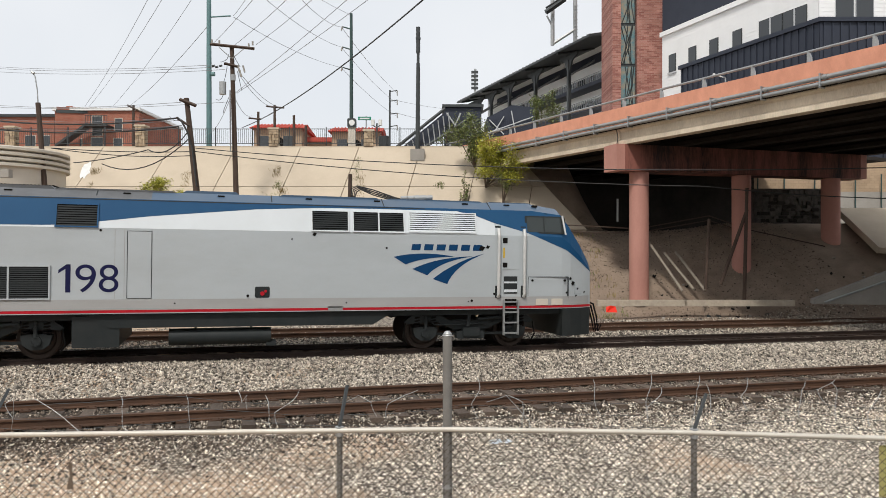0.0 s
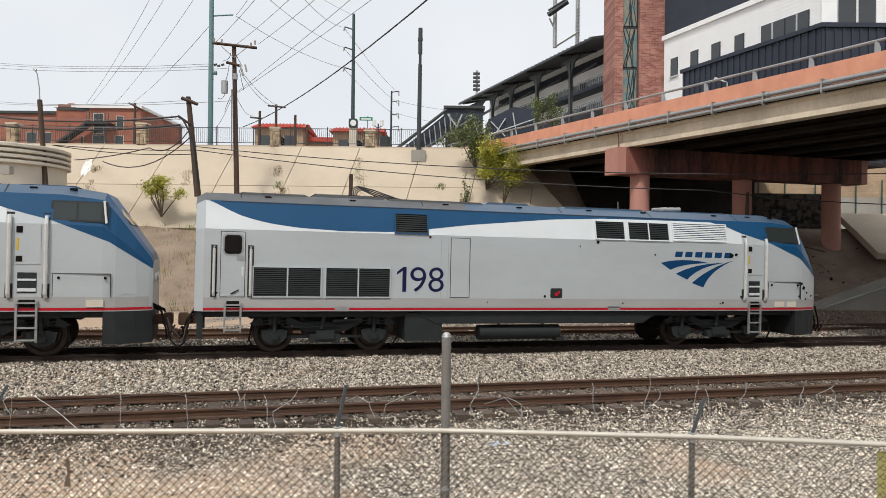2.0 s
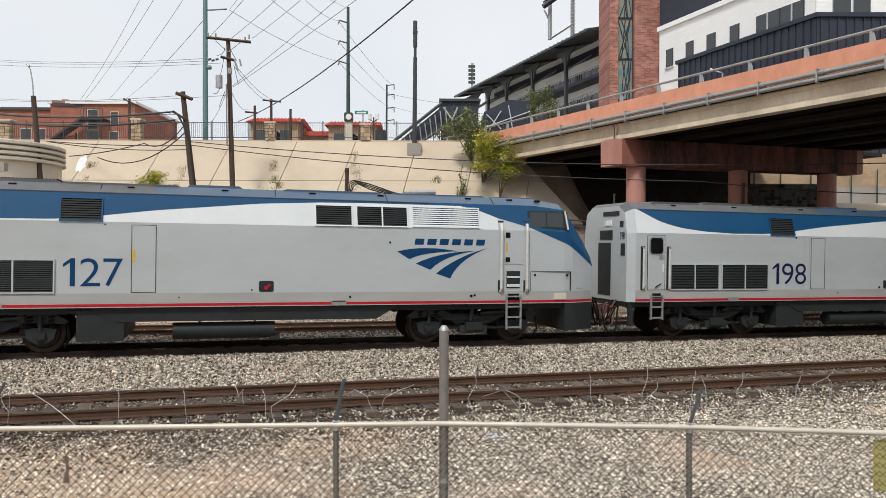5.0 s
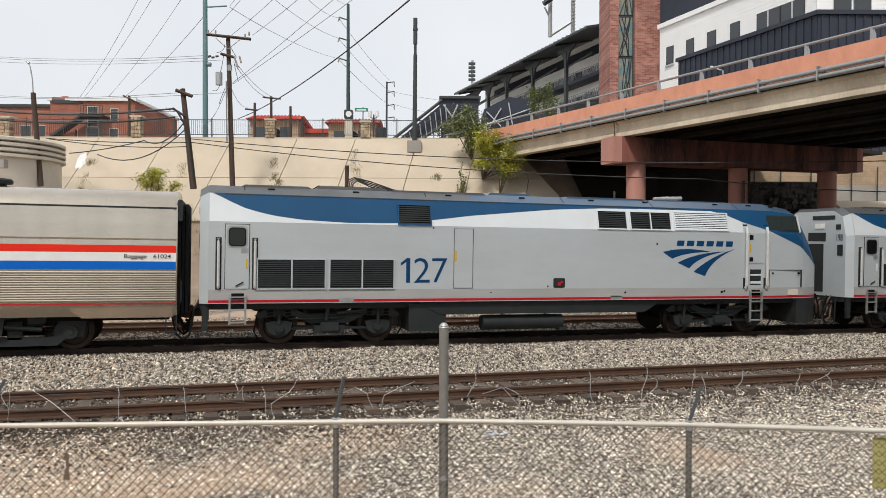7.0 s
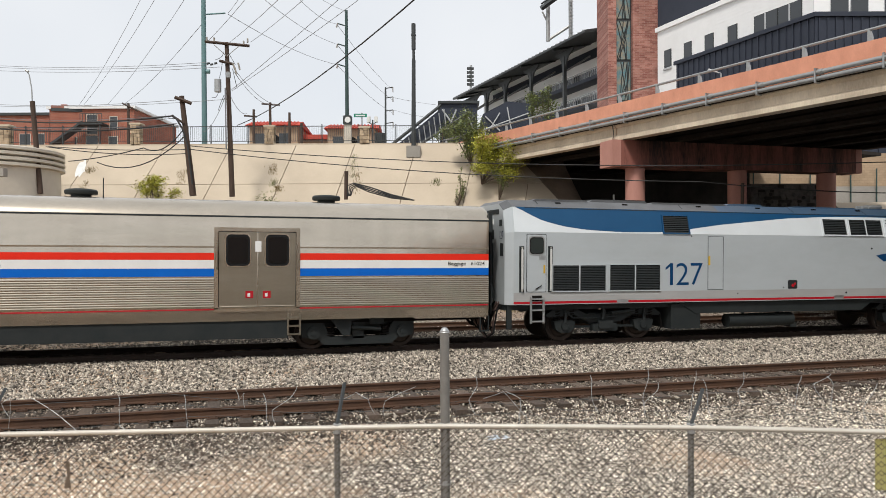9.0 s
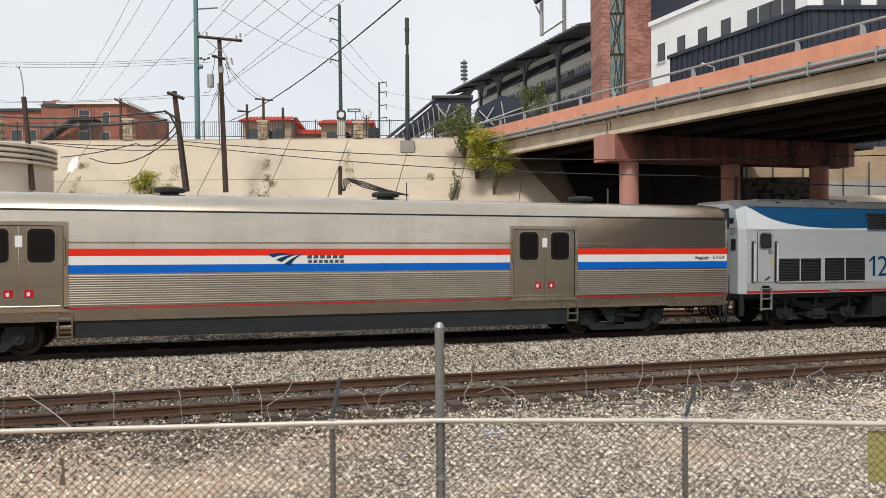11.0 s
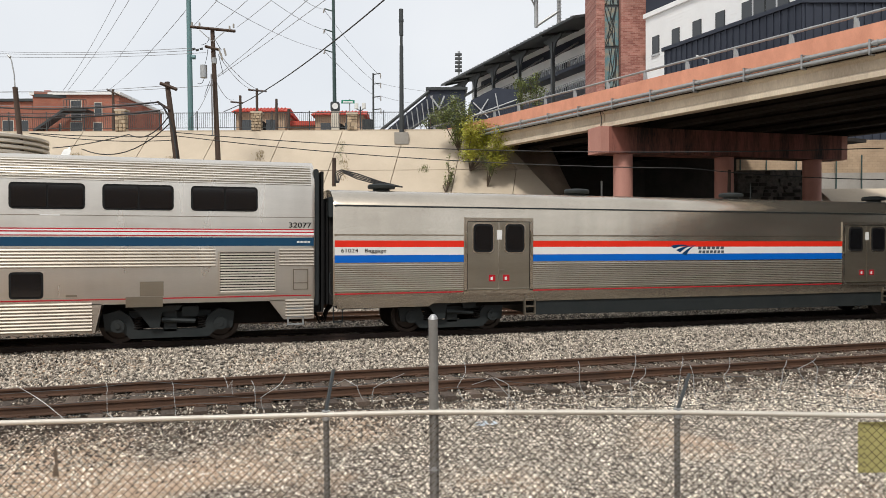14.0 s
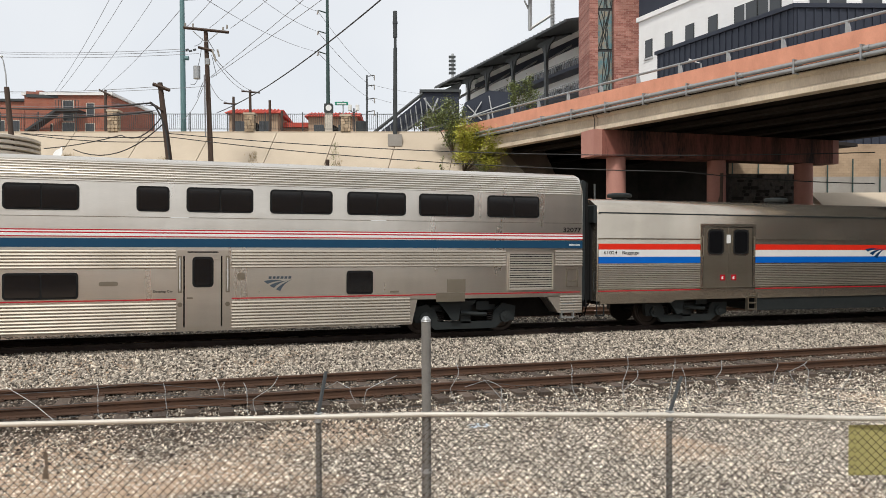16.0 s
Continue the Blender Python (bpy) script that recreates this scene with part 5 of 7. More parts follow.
    for c in (-64.83, -63.66):
        s = Shape().box(u(c) - 0.05, u(c) + 0.05, y - 0.014, y - 0.008, 1.35, 2.30)
        pk = part("grab_pocket", s, DOOR_STEEL, sl)
        part("handrail", Shape().tube([(u(c), y - 0.03, 1.4), (u(c), y - 0.06, 1.45), (u(c), y - 0.06, 2.2), (u(c), y - 0.03, 2.25)], 0.02, 6), CHROME, pk)
        part("marker", Shape().disc(u(c), y - 0.03, y - 0.005, 1.05, 0.06, 14), DOOR_STEEL, sl)
    louvre(sl, u(-55.69), u(-54.29), 1.31, 2.35, y - 0.008, 15, STEEL, RIB_STEEL, mid=0)
    # end ladder, plates and small fittings
    s = Shape()
    for q in ((u(-53.82), u(-53.42), 1.88, 1.90), (u(-53.82), u(-53.80), 1.35, 1.9), (u(-53.44), u(-53.42), 1.35, 1.9), (u(-53.82), u(-53.42), 1.35, 1.37), (u(-53.82), u(-53.42), 1.52, 1.54)):
        s.box(q[0], q[1], y - 0.03, y, q[2], q[3])
    part("access_panel", s, DOOR_STEEL, sl)
    s = Shape().box(u(-57.62), u(-57.06), y - 0.012, y, 1.25, 1.62)
    s.box(u(-57.95), u(-57.08), y - 0.022, y, 0.98, 1.24)
    for k in range(12):
        s.disc(u(-57.88) + 0.067 * k, y - 0.03, y - 0.02, 1.18 if k % 2 else 1.05, 0.014, 6)
    part("jacking_plate", s, DOOR_STEEL, sl)
    s = Shape().box(u(-66.72), u(-66.28), y - 0.02, y, 1.55, 1.66, 0.05)
    part("marker_light", s, DOOR_STEEL, sl)
    part("call_box", Shape().box(u(-63.42), u(-63.22), y - 0.03, y, 1.68, 1.86, 0.03), DOOR_STEEL, sl)
    s = Shape().box(u(-59.3), u(-59.05), y - 0.012, y, 1.27, 1.32)
    part("small_plate", s, DOOR_STEEL, sl)
    s = Shape()
    for c in (-53.95, -53.55):
        s.box(u(c) - 0.02, u(c) + 0.02, y - 0.01, y + 0.1, 0.40, 1.0)
    for z in (0.42, 0.62, 0.85):
        s.box(u(-53.95), u(-53.55), y - 0.02, y + 0.1, z - 0.018, z + 0.018)
    part("side_step", s, GALV, sl)
    text_part("car_number", "32077", sl, BLACK, u(-53.93), u(-53.33), 3.005, 3.145, y - 0.010, 0.012)
    text_part("car_type", "Sleeping Car", sl, BLACK, u(-65.47), u(-65.0), 1.35, 1.43, y - 0.008, 0.015)
    bar_word(sl, u(-53.72), u(-53.36), 2.60, 2.65, y - 0.009, WHITE, 10)
    bar_word(sl, u(-62.62), u(-62.0), 1.69, 1.755, y - 0.008, LOGO_GREY)
    swoosh(sl, u(-62.74), u(-62.0), 1.36, 1.67, y - 0.008, LOGO_GREY)
    for x in (-9.4, -4.2, 1.0, 6.2):
        part("seam_plate", Shape().box(x - 0.22, x + 0.22, y - 0.010, y, 3.262, 3.292), WHITE, sl)
    diaphragm(sl, 12.62, 1, 0.7, 4.55, 1.30)
    s = Shape().box(12.58, 12.72, -1.42, 1.42, 0.9, 4.6, 0.1)
    part("end_wall", s, UNDER, sl)
    s = Shape().box(12.6, 13.0, -0.18, 0.18, 0.7, 1.0, 0.05)
    part("coupler", s, RUST, sl)
    s = Shape()
    for k, yy in enumerate((-1.0, -0.8, -0.6)):
        s.tube([(12.6, yy, 0.9), (12.72, yy, 0.62), (12.80, yy, 0.36 + 0.05 * k), (12.95, yy, 0.5)], 0.025, 6)
    part("brake_hose", s, BLACK, sl)
    part("underframe", Shape().box(-12.4, 12.3, -0.9, 0.9, 0.42, 1.06), BLACK, sl)
    car_truck(sl, u(-56.92), "dark grey truck with coil springs")
    car_truck(sl, -9.1, "dark grey truck with coil springs")
    return sl


TRAIN = []
for maker, centre in ((lambda: build_locomotive("198", True), 4.07), (lambda: build_locomotive("127", False), 4.07 - 21.05), (build_baggage, -40.135), (build_superliner, -65.84)):
    first = len(WHEELS)
    ob = maker()
    TRAIN.append((ob, centre, WHEELS[first:]))


# ---------- street level behind the tracks ----------
def on_plan(ob):
    ob.matrix_basis = PLAN
    return ob


class Face:
    """A level line on the plan, as a wall's foot: x runs along it to the right and towards the viewer, y into the wall."""

    def __init__(self, px, d, vanish):
        t = (vanish - 784) / FOCAL
        n = math.hypot(t, 1)
        self.b = (-t / n, -1 / n)
        self.l0, self.d0 = (px - 784) / FOCAL * d, d
        b = self.b
        self.m = PLAN @ Matrix(((b[0], -b[1], 0, self.l0), (b[1], b[0], 0, self.d0), (0, 0, 1, 0), (0, 0, 0, 1)))

    def s(self, px):
        k = (px - 784) / FOCAL
        return (k * self.d0 - self.l0) / (self.b[0] - k * self.b[1])

    def z(self, px, py):
        return EYE.z + (441 - py) / FOCAL * (self.d0 + self.s(px) * self.b[1])

    def p(self, px, py):
        return (self.s(px), self.z(px, py))


# concrete lining of the bank, in panels
lining = on_plan(thing("slope_lining", "tan concrete slope paving with open joints", "retaining slope", kind="structure"))
SL_D0, SL_Z0, SL_D1, SL_Z1 = 43.3, 3.95, 47.7, 9.42
rnd = random.Random(4)
edges = [-46.0]
while edges[-1] < 24:
    edges.append(edges[-1] + rnd.uniform(3.6, 4.4))
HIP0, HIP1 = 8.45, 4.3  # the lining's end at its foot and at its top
for a, b in zip(edges, edges[1:]):
    skew = -1.3
    for u0, u1 in ((0.0, 0.5), (0.5, 1.0)):
        d0, d1 = SL_D0 + (SL_D1 - SL_D0) * u0, SL_D0 + (SL_D1 - SL_D0) * u1
        z0, z1 = SL_Z0 + (SL_Z1 - SL_Z0) * u0, SL_Z0 + (SL_Z1 - SL_Z0) * u1
        g = 0.022
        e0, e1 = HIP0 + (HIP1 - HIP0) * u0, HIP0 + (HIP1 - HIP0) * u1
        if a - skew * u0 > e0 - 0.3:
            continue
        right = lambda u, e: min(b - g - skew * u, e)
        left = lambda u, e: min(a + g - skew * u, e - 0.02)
        q = [(left(u0, e0), d0, z0 + g), (right(u0, e0), d0, z0 + g), (right(u1, e1), d1, z1 - g * 0.3), (left(u1, e1), d1, z1 - g * 0.3)]
        s = Shape().add(q + [(x, y + 0.12, z - 0.12) for x, y, z in q], [(0, 1, 2, 3), (7, 6, 5, 4), (0, 4, 5, 1), (1, 5, 6, 2), (2, 6, 7, 3), (3, 7, 4, 0)])
        part("panel", s, CONCRETE, lining)
s = Shape().box(-46, 3.6, 47.72, 48.15, 9.2, 9.50, 0)
part("coping", s, CONCRETE, lining)

railing = on_plan(thing("picket_railing", "dark metal picket railing along the street", "railing"))
x = -46.0
while x < 1.5:
    s = Shape().box(x + 0.03, x + 2.35, 47.88, 47.92, 10.62, 10.66).box(x + 0.03, x + 2.35, 47.88, 47.92, 9.66, 9.70)
    for k in range(17):
        s.box(x + 0.12 + k * 0.135, x + 0.137 + k * 0.135, 47.89, 47.91, 9.66, 10.66)
    tagged(part("railing_panel", s, CHARCOAL, railing), kind="stuff")
    part("post", Shape().box(x - 0.03, x + 0.03, 47.86, 47.94, 9.5, 10.75), CHARCOAL, railing)
    x += 2.4

for px, top in ((251, 222), (486, 227), (653, 230), (22, 224)):
    l, d, z = spot(px, top, 48.0)
    pl = on_plan(thing("stone_pillar", "rubble stone pillar between railing panels", "pillar", "stone pillars"))
    part("core", Shape().box(l - 0.28, l + 0.28, d - 0.28, d + 0.28, 9.45, z - 0.1), CONCRETE, pl)
    part("cap", Shape().box(l - 0.38, l + 0.38, d - 0.38, d + 0.38, z - 0.12, z, 0.03), CONCRETE, pl)
    r2 = random.Random(px)
    zz = 9.48
    while zz < z - 0.22:
        h = r2.uniform(0.16, 0.26)
        xx = l - 0.32
        while xx < l + 0.25:
            w = r2.uniform(0.16, 0.34)
            w = min(w, l + 0.32 - xx)
            part("stone", Shape().box(xx + 0.012, xx + w - 0.012, d - 0.34 - r2.uniform(0, 0.04), d + 0.2, zz + 0.012, min(zz + h, z - 0.12) - 0.012, 0.05), PILLAR_STONE, pl)
            xx += w
        zz += h


def window(parent, x0, x1, z0, z1, y, name="window", frame=WHITE, recess=0.06):
    """A framed pane set on a wall's face (its outside towards -y)."""
    w = part(name, Shape().box(x0 - 0.06, x1 + 0.06, y - 0.03, y + recess, z0 - 0.06, z1 + 0.06), frame, parent)
    part("pane", Shape().box(x0, x1, y - 0.05, y - 0.02, z0, z1), PANE, w)
    return w


def brick_block(px0, px1, top, d, depth, floors, label, roof_mat=WHITE):
    l0, _, z = spot(px0, top, d)
    l1 = spot(px1, top, d)[0]
    bd = on_plan(thing("brick_building", label, "building", "brick apartment houses"))
    part("wall", Shape().box(l0, l1, d, d + depth, 9.2, z), BRICK, bd)
    part("roof", Shape().box(l0 - 0.2, l1 + 0.2, d - 0.25, d + depth + 0.2, z, z + 0.28), roof_mat, bd)
    return bd, l0, l1, z


bd, l0, l1, z = brick_block(97, 246, 196, 75, 12, 2, "two-storey red brick apartment house with outside stairs")
for px, w, py, h in ((172, 17, 206, 34), (116, 9, 210, 22), (210, 12, 210, 22), (209, 14, 245, 20), (140, 9, 246, 18), (172, 20, 244, 20)):
    a, _, zt = spot(px - w / 2, py, 75)
    b, _, zb = spot(px + w / 2, py + h, 75)
    window(bd, a, b, zb, zt, 75 - 0.01, frame=TANK_PAINT)
a, _, zt = spot(108, 186, 75)
part("chimney", Shape().box(a, a + 0.6, 76, 76.6, z, zt + 0.1), BRICK, bd)
for px in (128, 158, 208):
    a, _, zt = spot(px, 193, 77)
    part("roof_unit", Shape().box(a, a + 0.8, 77, 78, z, zt + 0.2, 0.05), GALV, bd)
# outside stairs and landing
s0, s1 = spot(105, 262, 74.2), spot(160, 224, 74.2)
part("stair", Shape().prism([(s0[0], s0[2]), (s1[0], s1[2]), (s1[0], s1[2] + 0.25), (s0[0], s0[2] + 0.25)], 73.3, 74.6), CHARCOAL, bd)
s1, s2 = spot(158, 224, 74.2), spot(196, 224, 74.2)
part("landing", Shape().box(s1[0], s2[0], 73.3, 75, s1[2] - 0.1, s1[2] + 0.08), CHARCOAL, bd)
st = Shape()
for k in range(9):
    t = k / 8
    xx = s1[0] + (s2[0] - s1[0]) * t
    st.box(xx - 0.02, xx + 0.02, 73.3, 73.36, s1[2], s1[2] + 1.0)
st.box(s1[0], s2[0], 73.3, 73.36, s1[2] + 0.95, s1[2] + 1.0)
tagged(part("stair_railing", st, CHARCOAL, bd), kind="stuff")

bd, l0, l1, z = brick_block(-60, 96, 207, 80, 10, 1, "low red brick house with painted orange wall", CHARCOAL)
for px in (45, 70, 12):
    a, _, zt = spot(px, 240, 80)
    window(bd, a, a + 1.1, zt - 1.3, zt, 79.99, frame=TANK_PAINT)
# brick wing running back from the street
fc = Face(248, 76, 520)
bd = thing("brick_building", "red brick wing stepping back from the street", "building", "brick apartment houses", at=fc.m)
zt = fc.z(248, 199)
part("wall", Shape().prism([(-31, 9.2), (-0.1, 9.2), (-0.1, zt + 0.3), (-8, zt), (-31, zt - 0.4)], -8, 0), BRICK, bd)
part("roof", Shape().box(-31, 0.0, -8, 0.2, zt - 0.3, zt + 0.02), CHARCOAL, bd)
for k in range(6):
    w = part("window", Shape().box(-5.06 - 4.6 * k, -3.54 - 4.6 * k, -0.06, 0.04, zt - 3.26, zt - 1.54), TANK_PAINT, bd)
    part("pane", Shape().box(-5 - 4.6 * k, -3.6 - 4.6 * k, 0.0, 0.06, zt - 3.2, zt - 1.6), PANE, w)

# small tan buildings with red tile roofs
for p0, p1, top, lab in ((449, 534, 219, "small tan stucco building with red tile roof"), (587, 672, 225, "small tan stucco building with red tiled eaves")):
    d = 66.0
    a, _, z = spot(p0, top, d)
    b = spot(p1, top, d)[0]
    hb = on_plan(thing("stucco_building", lab, "building", "stucco houses"))
    part("wall", Shape().box(a, b, d, d + 7, 9.2, z - 0.4), STUCCO, hb)
    part("roof", Shape().add([(a - 0.3, d - 0.5, z - 0.42), (b + 0.3, d - 0.5, z - 0.42), (b + 0.3, d + 1.2, z + 0.12), (a - 0.1, d + 1.2, z + 0.12), (a - 0.3, d + 7.2, z - 0.4), (b + 0.3, d + 7.2, z - 0.4)],
                             [(0, 1, 2, 3), (3, 2, 5, 4), (0, 3, 4), (1, 5, 2), (0, 4, 5, 1)]), TILE, hb)
    st = Shape()
    n = int((b - a) / 0.3)
    for k in range(n):
        xx = a + (k + 0.5) * (b - a) / n
        st.tube([(xx, d - 0.55, z - 0.40), (xx, d + 1.2, z + 0.14)], 0.07, 6)
    part("tiles", st, TILE, hb)
    w = (b - a)
    for k in (0.22, 0.72):
        window(hb, a + w * k - 0.45, a + w * k + 0.45, z - 2.3, z - 1.1, d - 0.01, frame=STUCCO)
    # arched opening
    ring = [(a + w * 0.47 + 0.8 * math.cos(t), z - 1.9 + 0.8 * math.sin(t)) for t in np.linspace(0, math.pi, 9)] + [(a + w * 0.47 - 0.8, z - 3.6), (a + w * 0.47 + 0.8, z - 3.6)]
    part("arch", Shape().prism(ring, d - 0.05, d + 0.03), BLACK, hb)
a, _, z = spot(534, 246, 68)
b = spot(588, 246, 68)[0]
hb = on_plan(thing("stucco_building", "low link building with red tile roof", "building", "stucco houses"))
part("wall", Shape().box(a, b, 68, 72, 9.2, z - 0.3), STUCCO, hb)
part("roof", Shape().prism([(a, z - 0.3), (b, z - 0.3), (b, z + 0.1), (a, z + 0.1)], 67.6, 72), TILE, hb)


# round cream tank at the foot of the slope
tank = on_plan(thing("round_tank", "cream corrugated round tank with ribbed rim", "tank"))
tl, td, tr_ = -23.8, 38.6, 3.75
n = 48
ring = lambda r, z: [(tl + r * math.cos(2 * math.pi * k / n), td + r * math.sin(2 * math.pi * k / n), z) for k in range(n)]
part("shell", Shape().loft([ring(tr_ - 0.15, 0.4), ring(tr_ - 0.15, 6.9)]), TANK_PAINT, tank, smooth=True)
for k in range(4):
    z = 6.85 + 0.27 * k
    part("rim_rib", Shape().loft([ring(tr_ - 0.15, z), ring(tr_ + 0.06, z + 0.05), ring(tr_ + 0.06, z + 0.18), ring(tr_ - 0.15, z + 0.25)]), TANK_PAINT, tank, smooth=True)
part("lid", Shape().loft([ring(tr_ - 0.1, 7.9), ring(tr_ - 1.0, 8.0)]), TANK_PAINT, tank)
a, d_, z = spot(26, 310, 36.0)
part("vent", Shape().box(a - 0.25, a + 0.25, 35.05, 35.4, z - 0.2, z + 0.2), CONCRETE_GREY, tank)
s = Shape()
r3 = random.Random(3)
a, d_, z = spot(127, 296, 44.6)
ring = [(a + 0.3 * math.cos(t) * r3.uniform(0.6, 1.2), z + 0.62 * math.sin(t) * r3.uniform(0.7, 1.2)) for t in np.linspace(0, 6.0, 14)]
s.prism(ring, 0.0, 0.006)
ob = solid("graffiti_blot", s, GRAFFITI, "white paint blot on the concrete slope", "graffiti")
ob.matrix_basis = PLAN
for v in ob.data.vertices:
    zc = v.co.z
    v.co.y = SL_D0 + (zc - SL_Z0) * (SL_D1 - SL_D0) / (SL_Z1 - SL_Z0) - 0.02 - v.co.y


# ---------- poles ----------
def post_between(px0, py0, px1, py1, d, w, mat, name, label, category, w2=None, n=10, group=""):
    """An upright or leaning pole seen from (px0, py0) down to (px1, py1); w is its width at the foot in metres."""
    a, b = spot(px0, py0, d), spot(px1, py1, d)
    if d > 47.9:
        b = (b[0], b[1], 9.3)
    th = on_plan(thing(name, label, category, group))
    part("pole", Shape().tube([b, a], w / 2, n, (w2 or w) / 2), mat, th, smooth=True)
    return th


def arm(th, name, pts, r, mat):
    return part(name, Shape().tube(pts, r, 6), mat, th)


teal = post_between(369.5, -60, 370, 275, 48.6, 0.36, TEAL, "transmission_pole", "tall teal painted steel transmission pole", "utility pole", 0.28, 14)
arm(teal, "bracket", [spot(374, 30, 48.6), spot(408, 28, 48.6)], 0.05, TEAL)
arm(teal, "base_plate", [spot(370, 275, 48.6), spot(370, 271, 48.6)], 0.45, CONCRETE_GREY)
part("vent_drum", Shape().tube([spot(374, 131, 48.4), spot(380, 131, 48.4)], 0.14, 10), TEAL, teal)

wood = post_between(410, 80, 418, 352, 42.0, 0.32, WOOD, "utility_pole", "dark wooden utility pole with crossarm and transformer", "utility pole", 0.24)
part("crossarm", Shape().tube([spot(372, 78, 41.8), spot(450, 86, 41.8)], 0.085, 4), WOOD, wood)
part("crossarm", Shape().tube([spot(397, 112, 41.8), spot(421, 118, 41.8)], 0.08, 4), WOOD, wood)
part("brace", Shape().tube([spot(388, 84, 41.8), spot(409, 103, 41.8)], 0.025, 5), GALV, wood)
part("brace", Shape().tube([spot(432, 86, 41.8), spot(411, 103, 41.8)], 0.025, 5), GALV, wood)
part("transformer", Shape().tube([spot(394, 167, 41.7), spot(394, 166, 41.7), spot(394, 146, 41.7), spot(394, 145, 41.7)], 0.19, 14), GALV, wood, "grey cylindrical transformer", True)
for px, py in ((375, 77), (388, 78), (440, 84), (447, 80)):
    part("insulator", Shape().tube([spot(px, py, 41.8), spot(px, py - 7, 41.8)], 0.05, 7), CONCRETE_GREY, wood)
for px, py in ((421, 122), (430, 122), (424, 130)):
    part("cutout_switch", Shape().tube([spot(px, py - 6, 41.7), spot(px + 3, py + 6, 41.7)], 0.05, 6), CONCRETE_GREY, wood)
r11 = random.Random(5)
for px, py, qx, qy in ((402, 116, 388, 150), (420, 126, 428, 160), (398, 150, 383, 176), (405, 172, 396, 200), (412, 96, 425, 118), (404, 96, 390, 110)):
    mx_, my_ = (px + qx) / 2 + r11.uniform(-9, 9), max(py, qy) + r11.uniform(-4, 8)
    part("jumper_cable", Shape().tube([spot((1 - k) ** 2 * px + 2 * k * (1 - k) * mx_ + k * k * qx, (1 - k) ** 2 * py + 2 * k * (1 - k) * my_ + k * k * qy, 41.65) for k in np.linspace(0, 1, 8)], 0.016, 5), WIRE, wood)
for px, py in ((393, 116), (386, 118), (380, 116)):
    part("insulator", Shape().tube([spot(px, py, 41.7), spot(px - 5, py + 1, 41.7)], 0.06, 7), CHARCOAL, wood)
part("pole_box", Shape().tube([spot(413, 132, 41.6), spot(413, 142, 41.6)], 0.13, 8), GALV, wood)
part("conduit", Shape().tube([spot(407, 160, 41.6), spot(408, 268, 41.6)], 0.04, 6), THIN_WIRE, wood)

lean = post_between(330, 174, 349, 350, 38.5, 0.36, WOOD, "utility_pole", "leaning weathered wooden pole with short crossarms", "utility pole", 0.26)
part("crossarm", Shape().tube([spot(318, 176, 38.3), spot(347, 187, 38.3)], 0.09, 4), WOOD, lean)
part("crossarm", Shape().tube([spot(312, 208, 38.3), spot(334, 222, 38.3)], 0.06, 4), WOOD, lean)
part("cable_drop", Shape().tube([spot(314, 208, 38.2), spot(322, 216, 38.2), spot(331, 232, 38.2), spot(340, 262, 38.2), spot(348, 330, 38.2)], 0.05, 6), WIRE, lean)

lamp_pole = post_between(67, 182, 80, 345, 37.5, 0.27, WOOD, "street_lamp", "wooden pole with tall gooseneck street lamp", "street lamp", 0.24)
part("lamp_arm", Shape().tube([spot(67, 184, 37.5), spot(66, 160, 37.5), spot(62, 136, 37.5), spot(58, 129, 37.5)], 0.035, 6), GALV, lamp_pole)
part("lamp_head", Shape().tube([spot(60, 130, 37.5), spot(55, 126, 37.5)], 0.07, 8, 0.04), GALV, lamp_pole)

mono = post_between(740, 112, 739, 266, 47.3, 0.30, CHARCOAL, "monopole", "charcoal steel monopole on a concrete block", "mast", 0.24, 14)
part("upper_tube", Shape().tube([spot(740, 113, 47.3), spot(740, 92, 47.3)], 0.09, 10), CHARCOAL, mono, smooth=True)
part("antenna_shroud", Shape().tube([spot(740, 94, 47.3), spot(740, 48, 47.3)], 0.135, 14), CHARCOAL, mono, smooth=True)
part("collar", Shape().tube([spot(740, 70, 47.3), spot(740, 66, 47.3)], 0.16, 14), CHARCOAL, mono)
a, d_, z = spot(739, 265, 47.3)
part("footing", Shape().box(a - 0.45, a + 0.45, d_ - 0.45, d_ + 0.45, z - 0.75, z, 0.03), CONCRETE_GREY, mono)

green = post_between(621.5, 24, 622, 262, 78.0, 0.48, DARK_GREEN, "transmission_pole", "tall dark green steel transmission pole", "utility pole", 0.30, 12)
for py in (48, 84, 120):
    part("davit_arm", Shape().tube([spot(622, py + 4, 78), spot(606, py - 1, 78)], 0.07, 6), DARK_GREEN, green)
    part("insulator", Shape().tube([spot(606, py - 1, 78), spot(604, py + 6, 78)], 0.08, 6), CONCRETE_GREY, green)
far_pole = post_between(690, 160, 689, 262, 130.0, 0.45, CHARCOAL, "transmission_pole", "distant steel transmission pole with side arms", "utility pole", 0.3)
for py in (160, 177, 200, 222):
    part("davit_arm", Shape().tube([spot(690, py + 2, 130), spot(703, py, 130)], 0.09, 6), CHARCOAL, far_pole)
    part("insulator", Shape().tube([spot(703, py, 130), spot(703, py + 9, 130)], 0.09, 6), CONCRETE_GREY, far_pole)
